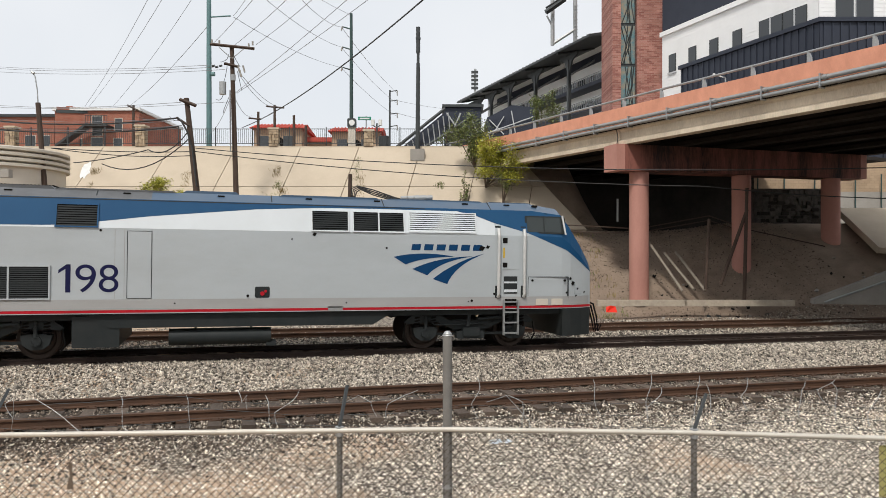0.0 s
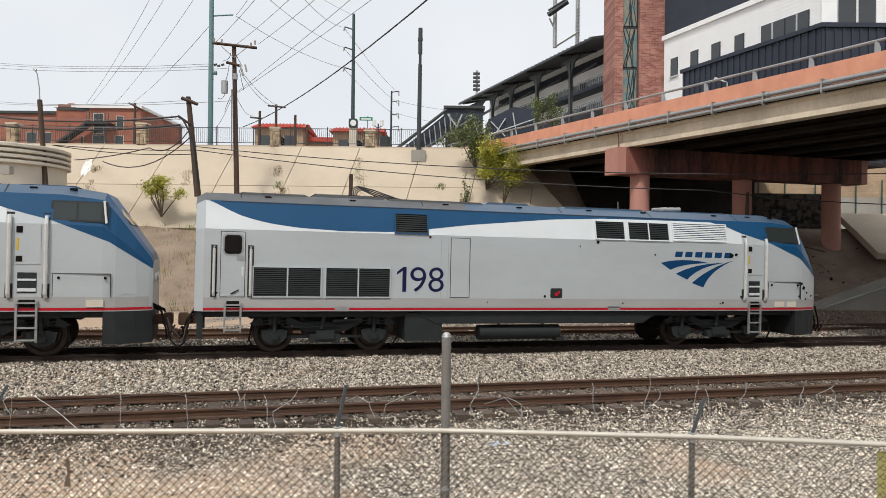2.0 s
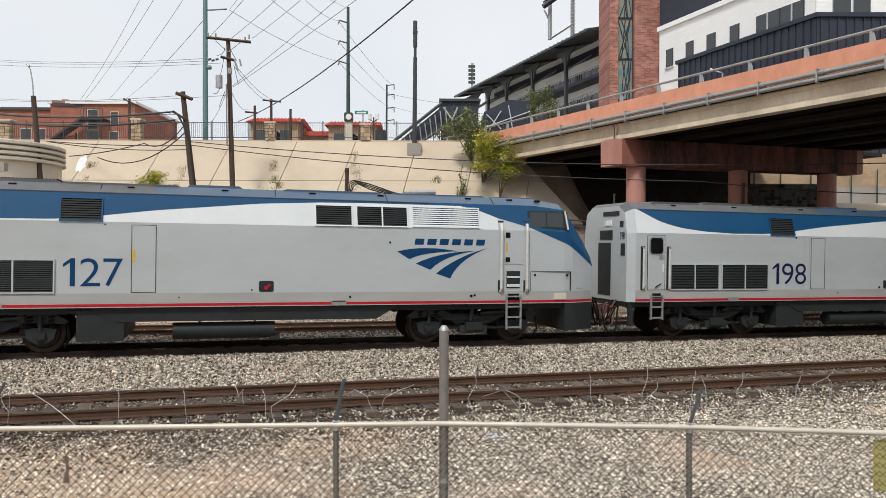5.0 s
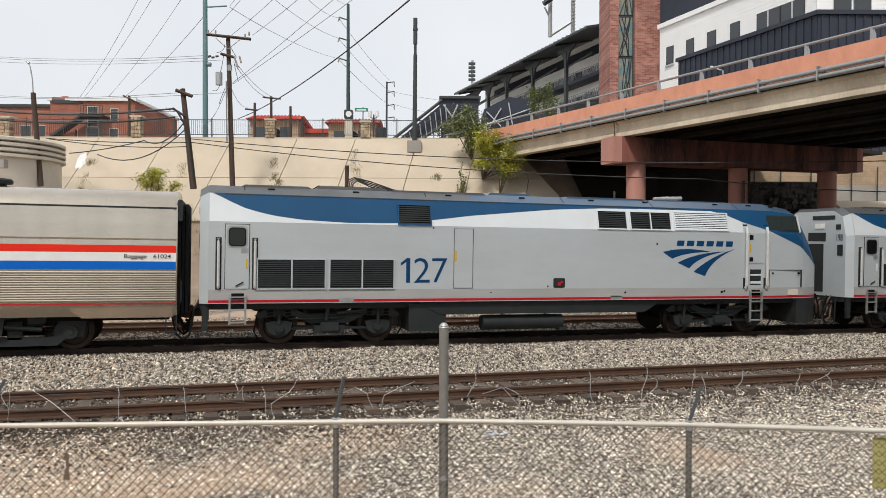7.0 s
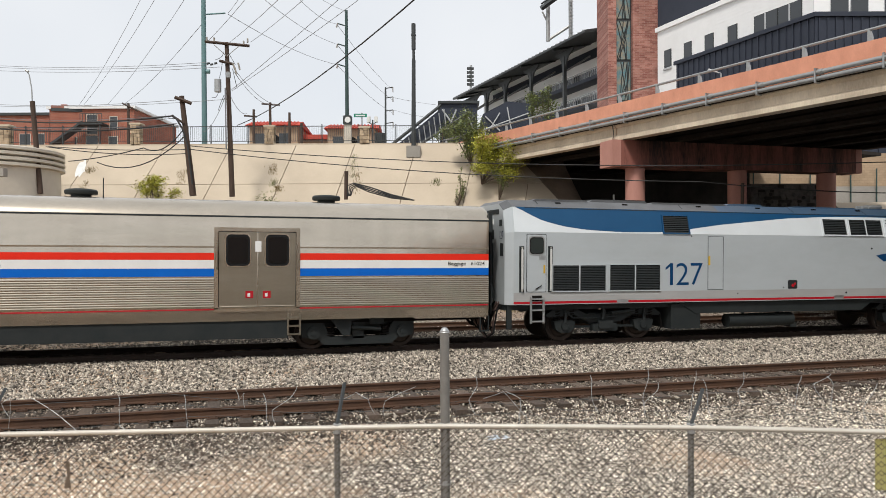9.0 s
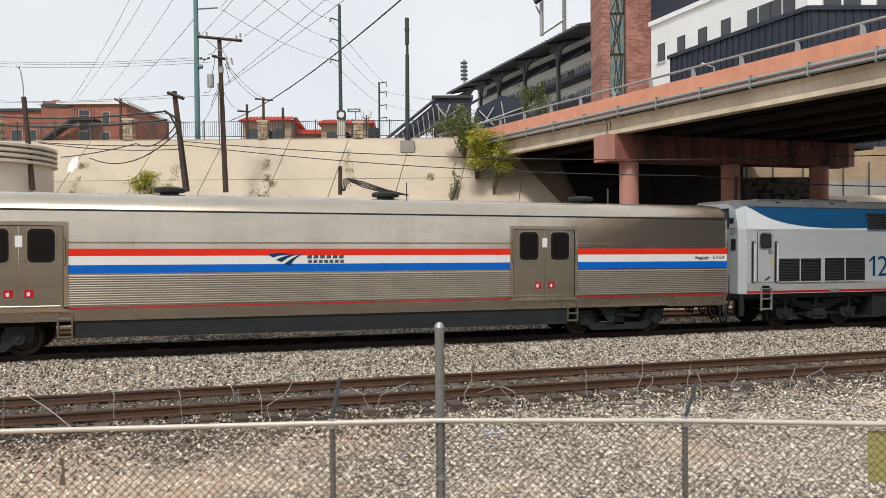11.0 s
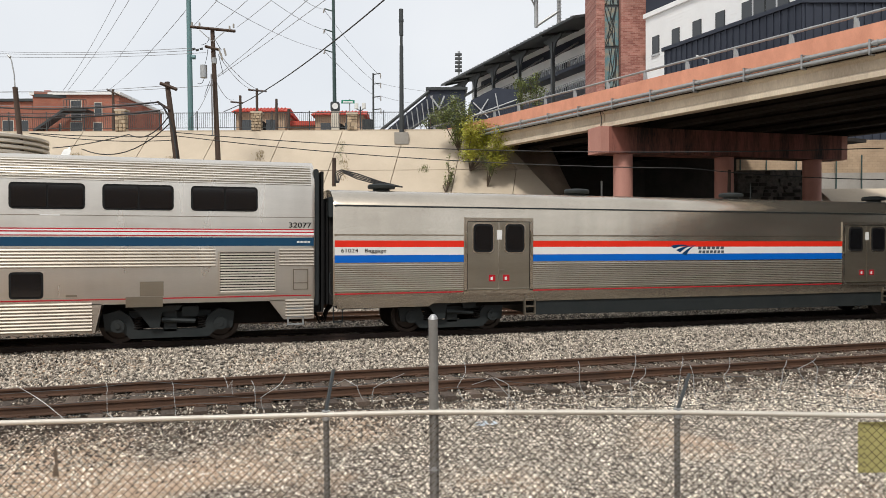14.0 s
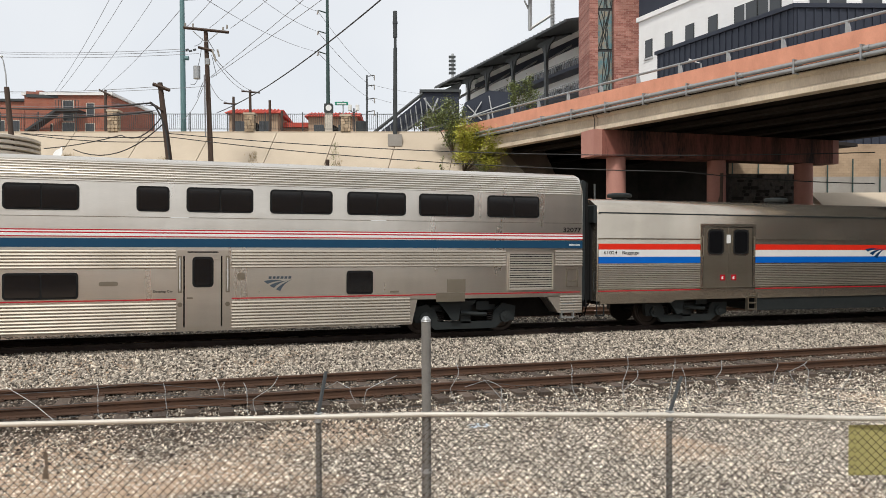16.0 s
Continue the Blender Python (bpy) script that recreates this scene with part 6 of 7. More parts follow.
for px, top, arms in ((486, 186, ((471, 188), (503, 191))), (457, 198, ((440, 209), (462, 211))), (520, 204, ()), (541, 222, ()), (236, 186, ((225, 186), (253, 200)))):
    sp = post_between(px, top, px, 262, 60.0, 0.26, WOOD, "utility_pole", "small wooden utility pole beyond the street", "utility pole", 0.2)
    for k in range(0, len(arms), 2):
        part("crossarm", Shape().tube([spot(*arms[k], 59.9), spot(*arms[k + 1], 59.9)], 0.07, 4), WOOD, sp)
sp = post_between(648, 205, 648, 262, 50.0, 0.08, GALV, "street_sign", "green street name sign on a post", "sign")
a, b = spot(634, 207, 50), spot(657, 213, 50)
part("sign_plate", Shape().box(a[0], b[0], 49.9, 49.93, b[2], a[2]), SIGN_GREEN, sp)
a, b = spot(637, 209, 50), spot(654, 211.5, 50)
part("sign_bars", Shape().box(a[0], b[0], 49.885, 49.9, b[2], a[2]), WHITE, sp)
sp = post_between(667, 218, 667, 262, 50.5, 0.10, CHARCOAL, "street_lamp", "twin globe street lamp", "street lamp")
for px in (660, 673):
    part("globe", Shape().tube([spot(px, 222, 50.5), spot(px, 219, 50.5), spot(px, 214, 50.5), spot(px, 212, 50.5)], 0.13, 10), LAMP, sp)
    part("lamp_arm", Shape().tube([spot(667, 226, 50.5), spot(px, 222, 50.5)], 0.03, 5), CHARCOAL, sp)
# clock-faced kiosk by the pavement
sp = on_plan(thing("kiosk", "tall narrow pavement kiosk with round dial", "kiosk"))
a, b = spot(616, 226, 49.5), spot(629, 262, 49.5)
part("body", Shape().box(a[0], b[0], 49.4, 49.8, 9.4, a[2]), TANK_PAINT, sp)
a, b = spot(615, 210, 49.5), spot(630, 226, 49.5)
part("head", Shape().box(a[0], b[0], 49.35, 49.8, b[2], a[2], 0.08), CHARCOAL, sp)
c = spot(622.5, 217, 49.3)
part("dial", Shape().disc(c[0], 49.31, 49.35, c[2], 0.2, 16), WHITE, sp)
a = spot(679, 250, 49.5)
sp = on_plan(solid("bin", Shape().tube([(a[0], 49.5, 9.4), (a[0], 49.5, 10.2), (a[0], 49.5, 10.4)], 0.36, 12), CHARCOAL, "dark round litter bin on the pavement", "bin"))
# floodlights
sp = post_between(841, 122, 840, 200, 150.0, 0.5, GALV, "floodlight_mast", "distant stadium floodlight mast", "floodlight")
for k in range(5):
    part("lamp_bank", Shape().box(spot(834, 0, 150)[0], spot(846, 0, 150)[0], 149.6, 150.1, spot(0, 130 + 7 * k, 150)[2], spot(0, 126 + 7 * k, 150)[2]), CHARCOAL, sp)


# ---------- stadium and buildings beyond the bridge ----------
stand = Face(1083, 96, 300)
sd = thing("stadium_stand", "stadium grandstand with dark canopy on steel brackets", "stadium", at=stand.m)
roof_far = stand.s(838)
zr = stand.z(1083, 64)
zg = stand.z(1083, 118)
part("wall", Shape().box(roof_far, -0.2, 3.0, 9.0, 9.0, zr + 0.95), WHITE_WALL, sd)
for k, (za, zb, m) in enumerate(((0.0, 0.06, NAVY_WALL), (0.24, 0.30, WHITE_WALL), (0.39, 0.60, WHITE_WALL))):
    part("wall_panel", Shape().box(roof_far * 0.9, -0.3, 2.8, 3.0, zr - (zr - 9.4) * zb, zr - (zr - 9.4) * za), m, sd)
for za, zb in ((0.14, 0.205), (0.31, 0.36), (0.62, 0.7)):
    z0, z1 = zr - (zr - 9.4) * zb, zr - (zr - 9.4) * za
    k = 0
    x = -1.5
    while x > roof_far * 0.85:
        window(sd, x - 2.0, x - 0.1, z0, z1, 2.75, frame=GREY_PANEL)
        x -= 2.4
for zz in (0.22, 0.375):
    z0 = zr - (zr - 9.4) * zz
    part("balcony", Shape().box(roof_far * 0.8, -0.3, 0.6, 3.0, z0 - 0.5, z0), NAVY_WALL, sd)
    s = Shape().box(roof_far * 0.8, -0.3, 0.6, 0.66, z0 + 1.0, z0 + 1.08)
    x = -0.6
    while x > roof_far * 0.8:
        s.box(x, x + 0.06, 0.6, 0.66, z0, z0 + 1.05)
        x -= 0.5
    part("balcony_railing", s, GALV, sd)
part("canopy", Shape().add([(x, y, z) for x in (roof_far, 0) for y, z in ((-3.4, zr - 0.35), (-3.4, zr - 0.05), (4.5, zr + 1.7), (4.5, zr + 1.3))],
                           [(0, 1, 5, 4), (1, 2, 6, 5), (2, 3, 7, 6), (3, 0, 4, 7), (0, 3, 2, 1), (4, 5, 6, 7)]), CHARCOAL, sd)
s = Shape()
for k in range(40):
    x = roof_far * (k + 0.5) / 40
    s.add([(x - 0.12, -3.42, zr - 0.03), (x + 0.12, -3.42, zr - 0.03), (x + 0.12, 4.5, zr + 1.75), (x - 0.12, 4.5, zr + 1.75), (x, -3.42, zr + 0.10), (x, 4.5, zr + 1.88)], [(0, 4, 5, 3), (4, 1, 2, 5), (0, 1, 4)])
part("roof_ribs", s, GALV, sd)
part("roof_edge", Shape().box(stand.s(1050), -0.1, 3.0, 4.5, zr + 1.2, zr + 1.75), ORANGE_ROOF, sd)
for px in (1022, 962, 915, 882, 860, 845):
    x = stand.s(px)
    part("column", Shape().box(x - 0.22, x + 0.22, -1.6, -1.15, 9.2, zr - 1.2), CHARCOAL, sd)
    part("bracket", Shape().prism([(x - 2.4, zr - 0.5), (x + 2.4, zr - 0.5), (x + 2.4, zr - 0.8), (x + 1.0, zr - 1.4), (x + 0.2, zr - 3.0), (x - 0.2, zr - 3.0), (x - 1.0, zr - 1.4), (x - 2.4, zr - 0.8)], -1.5, -1.25), CHARCOAL, sd)
    part("brace", Shape().tube([(x, -1.4, zr - 3.4), (x, 2.8, zr - 0.8)], 0.14, 6), GALV, sd)
    part("rafter", Shape().tube([(x, -3.2, zr - 0.5), (x, 2.8, zr + 0.9)], 0.16, 6), CHARCOAL, sd)

# steel sign frame above the canopy
fr = on_plan(thing("sign_frame", "grey steel lattice frame with catwalk", "steel frame"))
for px in (978, 1018):
    part("column", Shape().tube([spot(px, 80, 100), spot(px, -40, 100)], 0.28, 8), GALV, fr)
part("beam", Shape().tube([spot(966, 22, 99), spot(1000, -2, 99)], 0.35, 4), CHARCOAL, fr)
part("catwalk", Shape().tube([spot(966, 14, 98), spot(1006, -12, 98)], 0.12, 4), CHARCOAL, fr)
part("brace", Shape().tube([spot(978, 78, 100), spot(1018, 52, 100)], 0.2, 6), GALV, fr)
part("brace", Shape().tube([spot(968, 28, 100), spot(978, 48, 100)], 0.12, 6), GALV, fr)
s = Shape()
for k in range(12):
    s.box(*(lambda a: (a[0] - 0.3, a[0] + 0.3, 99.6, 99.7, a[2] - 0.04, a[2] + 0.04))(spot(1019, 10 + k * 6, 99.6)))
tagged(part("ladder", s, GALV, fr), kind="stuff")

# navy stair truss
tb = on_plan(thing("stair_tower", "navy steel stair tower with lattice ramp", "stair tower"))
a, b = spot(786, 190, 72), spot(852, 240, 72)
part("block", Shape().box(a[0], b[0], 72, 78, 9.2, a[2]), NAVY_WALL, tb)
part("cornice", Shape().box(a[0] - 0.2, b[0] + 0.2, 71.7, 78, a[2], a[2] + 0.25), CHARCOAL, tb)
c0, c1, c2, c3 = spot(700, 268, 70), spot(788, 196, 70), spot(788, 236, 70), spot(740, 268, 70)
part("ramp_wall", Shape().prism([(c0[0], c0[2]), (c1[0], c1[2]), (c2[0], c2[2]), (c3[0], c3[2])], 70.6, 71.4), NAVY_WALL, tb)
for (p0, p1) in (((700, 262), (788, 192)), ((740, 268), (838, 205)), ((792, 262), (848, 212))):
    part("stringer", Shape().tube([spot(*p0, 69.8), spot(*p1, 69.8)], 0.16, 6), CHARCOAL, tb)
for k in range(10):
    x0 = 712 + k * 9
    part("strut", Shape().tube([spot(x0, 262 - (k * 7.0), 69.7), spot(x0 + 4, 268 - max(0, k - 3) * 5.5, 69.7)], 0.06, 5), GALV, tb)
for p0, p1 in (((790, 200), (815, 235)), ((815, 200), (800, 235)), ((830, 200), (845, 235))):
    part("strut", Shape().tube([spot(*p0, 71.6), spot(*p1, 71.6)], 0.08, 5), GREY_PANEL, tb)
tb = on_plan(thing("ramp_block", "navy clad ramp block with pale diagonal braces", "building"))
a, b = spot(862, 205, 66), spot(946, 250, 66)
part("block", Shape().prism([(a[0], 9.3), (b[0], 9.3), (b[0], spot(0, 190, 66)[2]), (spot(905, 0, 66)[0], spot(0, 186, 66)[2]), (a[0], spot(0, 208, 66)[2])], 66, 71), NAVY_WALL, tb)
s = Shape()
for k in range(22):
    x = a[0] + (b[0] - a[0]) * k / 22
    s.box(x, x + 0.07, 65.95, 66.0, 9.4, spot(0, 212, 66)[2])
part("cladding_ribs", s, NAVY_WALL, tb)
for p0, p1 in (((866, 212), (892, 238)), ((892, 206), (872, 238)), ((905, 196), (912, 235)), ((862, 236), (946, 206))):
    part("strut", Shape().tube([spot(*p0, 65.8), spot(*p1, 65.8)], 0.055, 5), GREY_PANEL, tb)

# brick tower with tall stained window
bt = on_plan(thing("brick_tower", "mottled red brick tower with tall coloured window", "tower"))
TD = 87.0
e0, e1, g0, g1 = [spot(px, 0, TD)[0] for px in (1084, 1173, 1099, 1127)]
zt = 48.0
part("wall", Shape().box(e0, g0, TD, TD + 6, 9.0, zt), TOWER_BRICK, bt)
part("wall", Shape().box(g1, e1, TD - 0.25, TD + 6, 9.0, zt), TOWER_BRICK, bt)
part("wall", Shape().box(g0, g1, TD + 1.2, TD + 6, 9.0, zt), TOWER_BRICK, bt)
tall = part("window", Shape().box(g0, g1, TD + 0.55, TD + 0.65, 9.4, zt), CHARCOAL, bt)
zz = spot(0, 185, TD)[2]
k = 0
while zz < zt - 6:
    part("pane", Shape().box(g0 + 0.12, g1 - 0.12, TD + 0.46, TD + 0.54, zz + 0.1, zz + 4.6), STAINED, tall)
    r5 = random.Random(k)
    s = Shape()
    for q in range(6):
        xa, xb = r5.uniform(g0 + 0.1, g1 - 0.1), r5.uniform(g0 + 0.1, g1 - 0.1)
        s.tube([(xa, TD + 0.43, zz + 0.1), ((xa + xb) / 2 + r5.uniform(-0.4, 0.4), TD + 0.43, zz + 2.3), (xb, TD + 0.43, zz + 4.6)], 0.05, 4)
    tagged(part("leading", s, CHARCOAL, tall), kind="stuff")
    zz += 4.85
    k += 1

wb = Face(1172, 84, 265)
wt = thing("white_building", "white clad stadium building with navy upper band", "building", at=wb.m)
zband0, zband1 = wb.z(1172, 66), wb.z(1172, 28)
x_end = wb.s(1452)
part("wall", Shape().box(0, x_end, 0, 12, 9.0, zband0), WHITE_WALL, wt)
part("upper_band", Shape().box(0.02, x_end, 0.02, 12, zband0 + 0.5, zband1 + 5.0), NAVY_WALL, wt)
part("cornice", Shape().box(-0.15, x_end, -0.25, 0.2, zband0, zband0 + 0.5), WHITE_WALL, wt)
s = Shape()
zz = 12.0
while zz < zband0:
    s.box(0, x_end, -0.012, 0.0, zz, zz + 0.06)
    zz += 0.35
part("cladding_ribs", s, WHITE_WALL, wt)
zw0, zw1 = wb.z(1190, 126), wb.z(1190, 97)
for p0, p1, mull in ((1185, 1196, 0), (1220, 1232, 0), (1257, 1271, 0), (1298, 1313, 0), (1345, 1385, 1), (1388, 1428, 1)):
    a, b = wb.s(p0), wb.s(p1)
    w = window(wt, a, b, zw0, zw1, -0.05, frame=CHARCOAL)
    if mull:
        part("mullion", Shape().box((a + b) / 2 - 0.08, (a + b) / 2 + 0.08, -0.14, -0.08, zw0, zw1), GREY_PANEL, w)
    part("sill", Shape().box(a - 0.15, b + 0.15, -0.16, 0, zw0 - 0.3, zw0 - 0.1), GREY_PANEL, w)
# front wing, turned to the viewer
fw_ = on_plan(thing("white_building", "white ribbed front wing with wide windows", "building"))
da = wb.d0 + x_end * wb.b[1]
a = spot(1450, 0, da)[0]
part("wall", Shape().box(a, a + 16, da, da + 10, 9.0, 40), WHITE_WALL, fw_)
s = Shape()
for k in range(80):
    s.box(a, a + 16, da - 0.012, da, 12 + 0.35 * k, 12.06 + 0.35 * k)
part("cladding_ribs", s, WHITE_WALL, fw_)
for p0, p1 in ((1479, 1510), (1515, 1545), (1575, 1610)):
    q0, q1 = spot(p0, 33, da), spot(p1, -12, da)
    window(fw_, q0[0], q1[0], q0[2], q1[2], da - 0.04, frame=GREY_PANEL)

nb = Face(1205, 74, 275)
nv = thing("navy_annex", "navy ribbed metal annex in front of white building", "building", at=nb.m)
zt = nb.z(1205, 123)
xe = nb.s(1450)
part("wall", Shape().box(0, xe, 0, 6, 9.0, zt), NAVY_WALL, nv)
part("roof", Shape().box(-0.2, xe + 0.2, -0.2, 6, zt, zt + 0.35), NAVY_WALL, nv)
x = 0.2
while x < xe:
    part("rib", Shape().box(x, x + 0.10, -0.09, 0, 9.0, zt), NAVY_WALL, nv)
    x += 0.75
da = nb.d0 + xe * nb.b[1]
a = spot(1450, 0, da)[0]
nv = on_plan(thing("navy_annex", "navy ribbed metal annex end wall", "building"))
part("wall", Shape().box(a + 0.03, a + 18, da - 0.05, da + 5, 9.0, zt), NAVY_WALL, nv)
part("roof", Shape().box(a - 0.1, a + 18, da - 0.25, da + 5, zt + 0.01, zt + 0.36), NAVY_WALL, nv)
for k in range(26):
    part("rib", Shape().box(a + 0.3 + 0.68 * k, a + 0.4 + 0.68 * k, da - 0.14, da - 0.05, 9.0, zt), NAVY_WALL, nv)
# floodlight head leaning over the parapet
s = on_plan(thing("street_lamp", "slim white lamp head above the bridge parapet", "street lamp"))
part("lamp_head", Shape().tube([spot(1262, 131, 44), spot(1280, 137, 44)], 0.07, 8, 0.03), WHITE, s)
part("pole", Shape().tube([spot(1280, 137, 44), spot(1284, 138, 44), (spot(1284, 138, 44)[0], 44, 9.0)], 0.05, 6), GALV, s)


# ---------- bridge ----------
bf = Face(870, 46.0, 60)
br = thing("road_bridge", "road overpass with salmon parapet and concrete girders", "bridge", kind="structure", at=bf.m)
ZP = 9.72
X0, X1 = -6.0, 62.0
part("parapet", Shape().box(X0, X1, 0.0, 0.3, 8.92, ZP), PINK, br)
part("deck", Shape().box(X0, X1, 0.0, 15.6, 8.70, 8.918), SHADE_CONCRETE, br)
part("parapet", Shape().box(X0, X1, 15.3, 15.6, 8.92, ZP), PINK, br)
joint = bf.s(1092)
for y in (0.35, 3.1, 5.9, 8.7, 11.5, 14.6):
    for xa, xb in ((X0, joint - 0.03), (joint + 0.03, joint + 34)):
        s = Shape()
        prof = [(-0.28, 7.92), (0.28, 7.92), (0.28, 8.10), (0.10, 8.22), (0.10, 8.55), (0.24, 8.66), (0.24, 8.70), (-0.24, 8.70), (-0.24, 8.66), (-0.10, 8.55), (-0.10, 8.22), (-0.28, 8.10)]
        s.loft([[(x, y + a, z) for a, z in prof] for x in (xa, xb)])
        part("girder", s, GIRDER if y < 1 else SHADE_CONCRETE, br)
# railing on the parapet
s = Shape().tube([(X0, 0.15, ZP + 0.42), (X1, 0.15, ZP + 0.42)], 0.055, 8)
part("handrail", s, GALV, br)
x = X0 + 0.5
while x < 46:
    part("rail_post", Shape().prism([(x - 0.06, ZP), (x + 0.12, ZP), (x + 0.10, ZP + 0.2), (x + 0.03, ZP + 0.42), (x - 0.05, ZP + 0.42)], 0.10, 0.20), GALV, br)
    x += 2.45
for zz, r in ((9.0, 0.085), (8.78, 0.085)):
    part("conduit_pipe", Shape().tube([(X0, -0.16, zz), (X1, -0.16, zz)], r, 10), GALV, br, "long grey conduit pipe", True)
x = X0 + 1.2
while x < 46:
    s = Shape().box(x - 0.03, x + 0.03, -0.28, 0.02, 8.62, 8.67).box(x - 0.03, x + 0.03, -0.28, -0.24, 8.62, 9.14).box(x - 0.03, x + 0.03, -0.28, 0.02, 9.10, 9.15)
    s.tube([(x + 0.1, -0.16, 9.0), (x + 0.25, -0.16, 9.0)], 0.105, 10)
    part("pipe_bracket", s, GALV, br)
    x += 2.45
part("drain_stain", Shape().tube([(joint - 0.05, 0.02, 8.7), (joint + 0.05, 0.0, 8.3), (joint - 0.04, 0.02, 7.9)], 0.025, 5), DARK_STEEL, br)

# pier parallel to the tracks
pr = on_plan(thing("bridge_pier", "salmon painted pier cap on three round columns", "bridge pier", kind="structure"))
c1 = spot(1131, 400, 36.5)
ux, uy = math.cos(TURN), math.sin(TURN)
axis = lambda t, z: (c1[0] + ux * t, c1[1] + uy * t, z)


def pier_bar(t0, t1, half, z0, z1):
    q = []
    for t in (t0, t1):
        for sgn in (-1, 1):
            for z in (z0, z1):
                p = axis(t, z)
                q.append((p[0] - uy * sgn * half, p[1] + ux * sgn * half, z))
    return Shape().add(q, [(0, 1, 3, 2), (4, 6, 7, 5), (0, 4, 5, 1), (2, 3, 7, 6), (0, 2, 6, 4), (1, 5, 7, 3)])


part("pier_cap", pier_bar(-1.15, 13.2, 0.62, 6.62, 7.90), PIER_SOOT_SHADE, pr)
# ends keep the lit pink beside the darkened cap face
for t0, t1 in ((-1.6, -1.15), (13.2, 13.6)):
    part("cap_end", pier_bar(t0, t1, 0.622, 6.618, 7.902), PIER_PINK, pr)
for k, (px, foot) in enumerate(((1131, 512), (1312, 489), (1470, 434))):
    kx = (px - 784) / FOCAL
    t = (kx * c1[1] - c1[0]) / (ux - kx * uy)
    p = axis(t, 0)
    part("column", Shape().tube([(p[0], p[1], 0.2), (p[0], p[1], 3.0), (p[0], p[1], 6.63)], 0.475, 28), PIER_PINK, pr, smooth=True)

# pier out of view, added so the cars reflect something dark
np_ = thing("bridge_pier", "salmon painted pier added out of view by the yard", "bridge pier", kind="structure", at=bf.m)
part("pier_cap", Shape().box(38.4, 39.6, 0.2, 15.0, 6.62, 7.90), PIER_SOOT_SHADE, np_)
for y in (1.6, 7.6, 13.6):
    part("column", Shape().tube([(39.0, y, -0.9), (39.0, y, 3.0), (39.0, y, 6.63)], 0.475, 24), PIER_PINK, np_, smooth=True)

# abutment and walls behind the pier
ab = thing("abutment_wall", "shaded concrete abutment under the bridge end", "wall", kind="structure", at=bf.m)
part("back_wall", Shape().box(-3.2, -2.4, 0.4, 17.0, 3.0, 8.7), SHADE_CONCRETE, ab)
# dark wall added across a gap where only deep shade shows
part("wing_wall", Shape().add([(x, y, z) for x, y in ((-2.95, 15.9), (0.0, 24.5), (-0.5, 24.7), (-3.45, 16.1)) for z in (3.0, 9.3)], [(0, 1, 3, 2), (2, 3, 5, 4), (4, 5, 7, 6), (6, 7, 1, 0), (0, 2, 4, 6), (1, 7, 5, 3)]), SHADE_CONCRETE, ab)
# slab added beside the deck to keep sky light off that wall
part("sky_blocking_slab", Shape().box(-9.0, 10.0, 15.62, 25.0, 8.70, 8.918), SHADE_CONCRETE, ab)
# made-up wall out of view, closes off bright ground from the cars' reflections
part("side_wall", Shape().box(33.0, 49.0, 15.2, 15.6, -1.0, 8.0), SHADE_CONCRETE, ab)
# the bridge's other end, beside the yard: unseen, added to darken the train's reflections
part("unseen_near_wall", Shape().box(49.0, 49.8, 0.4, 15.2, -1.0, 8.0), SHADE_CONCRETE, ab)
part("unseen_near_slope", Shape().add([(x, y, z) for y in (0.4, 15.2) for x, z in ((41.0, -0.8), (49.0, -0.8), (49.0, 5.5))], [(0, 1, 2), (3, 5, 4), (0, 2, 5, 3), (0, 3, 4, 1), (1, 4, 5, 2)]), SHADE_CONCRETE, ab)
ws = on_plan(thing("rubble_wall", "dark stone wall with pale scrawls under bridge", "wall"))
a, b = spot(1332, 335, 44.0), spot(1450, 384, 44.0)
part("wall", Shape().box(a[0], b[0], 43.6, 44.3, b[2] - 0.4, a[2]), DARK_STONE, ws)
r6 = random.Random(9)
zz = b[2] - 0.35
while zz < a[2] - 0.1:
    h = r6.uniform(0.16, 0.30)
    x = a[0] + r6.uniform(0, 0.1)
    while x < b[0] - 0.12:
        w = min(r6.uniform(0.2, 0.5), b[0] - x)
        part("stone", Shape().box(x + 0.015, x + w - 0.015, 43.6 - r6.uniform(0.03, 0.12), 43.62, zz + 0.015, zz + h - 0.015, 0.06), r6.choice([DARK_STONE, DARK_STONE, SHADE_CONCRETE]), ws)
        x += w
    zz += h
tw_ = on_plan(thing("block_wall", "tan block wall with steel fence posts", "wall"))
a, b = spot(1330, 281, 58.0), spot(1900, 372, 58.0)
part("wall", Shape().box(a[0], b[0], 58, 58.4, 3.0, a[2]), BLOCK_TAN, tw_)
part("base_wall", Shape().box(a[0], b[0], 57.7, 58.0, 3.0, spot(0, 340, 58)[2]), CONCRETE_GREY, tw_)
for px in (1341, 1388, 1442, 1514, 1560, 1610):
    q = spot(px, 300, 57.5)
    part("fence_post", Shape().tube([(q[0], 57.5, spot(0, 368, 57.5)[2]), (q[0], 57.5, spot(0, 308, 57.5)[2])], 0.06, 6), DARK_GREEN, tw_)
sl2 = on_plan(thing("slope_lining", "pale concrete slope beyond the bridge", "retaining slope", kind="structure"))
q = [spot(1482, 368, 42.8), spot(1750, 368, 42.8), spot(1750, 445, 37.4), spot(1556, 438, 37.4)]
part("panel", Shape().add(q + [(x, y + 0.2, z - 0.3) for x, y, z in q], [(0, 1, 2, 3), (7, 6, 5, 4), (0, 4, 5, 1), (1, 5, 6, 2), (2, 6, 7, 3), (3, 7, 4, 0)]), CONCRETE, sl2)
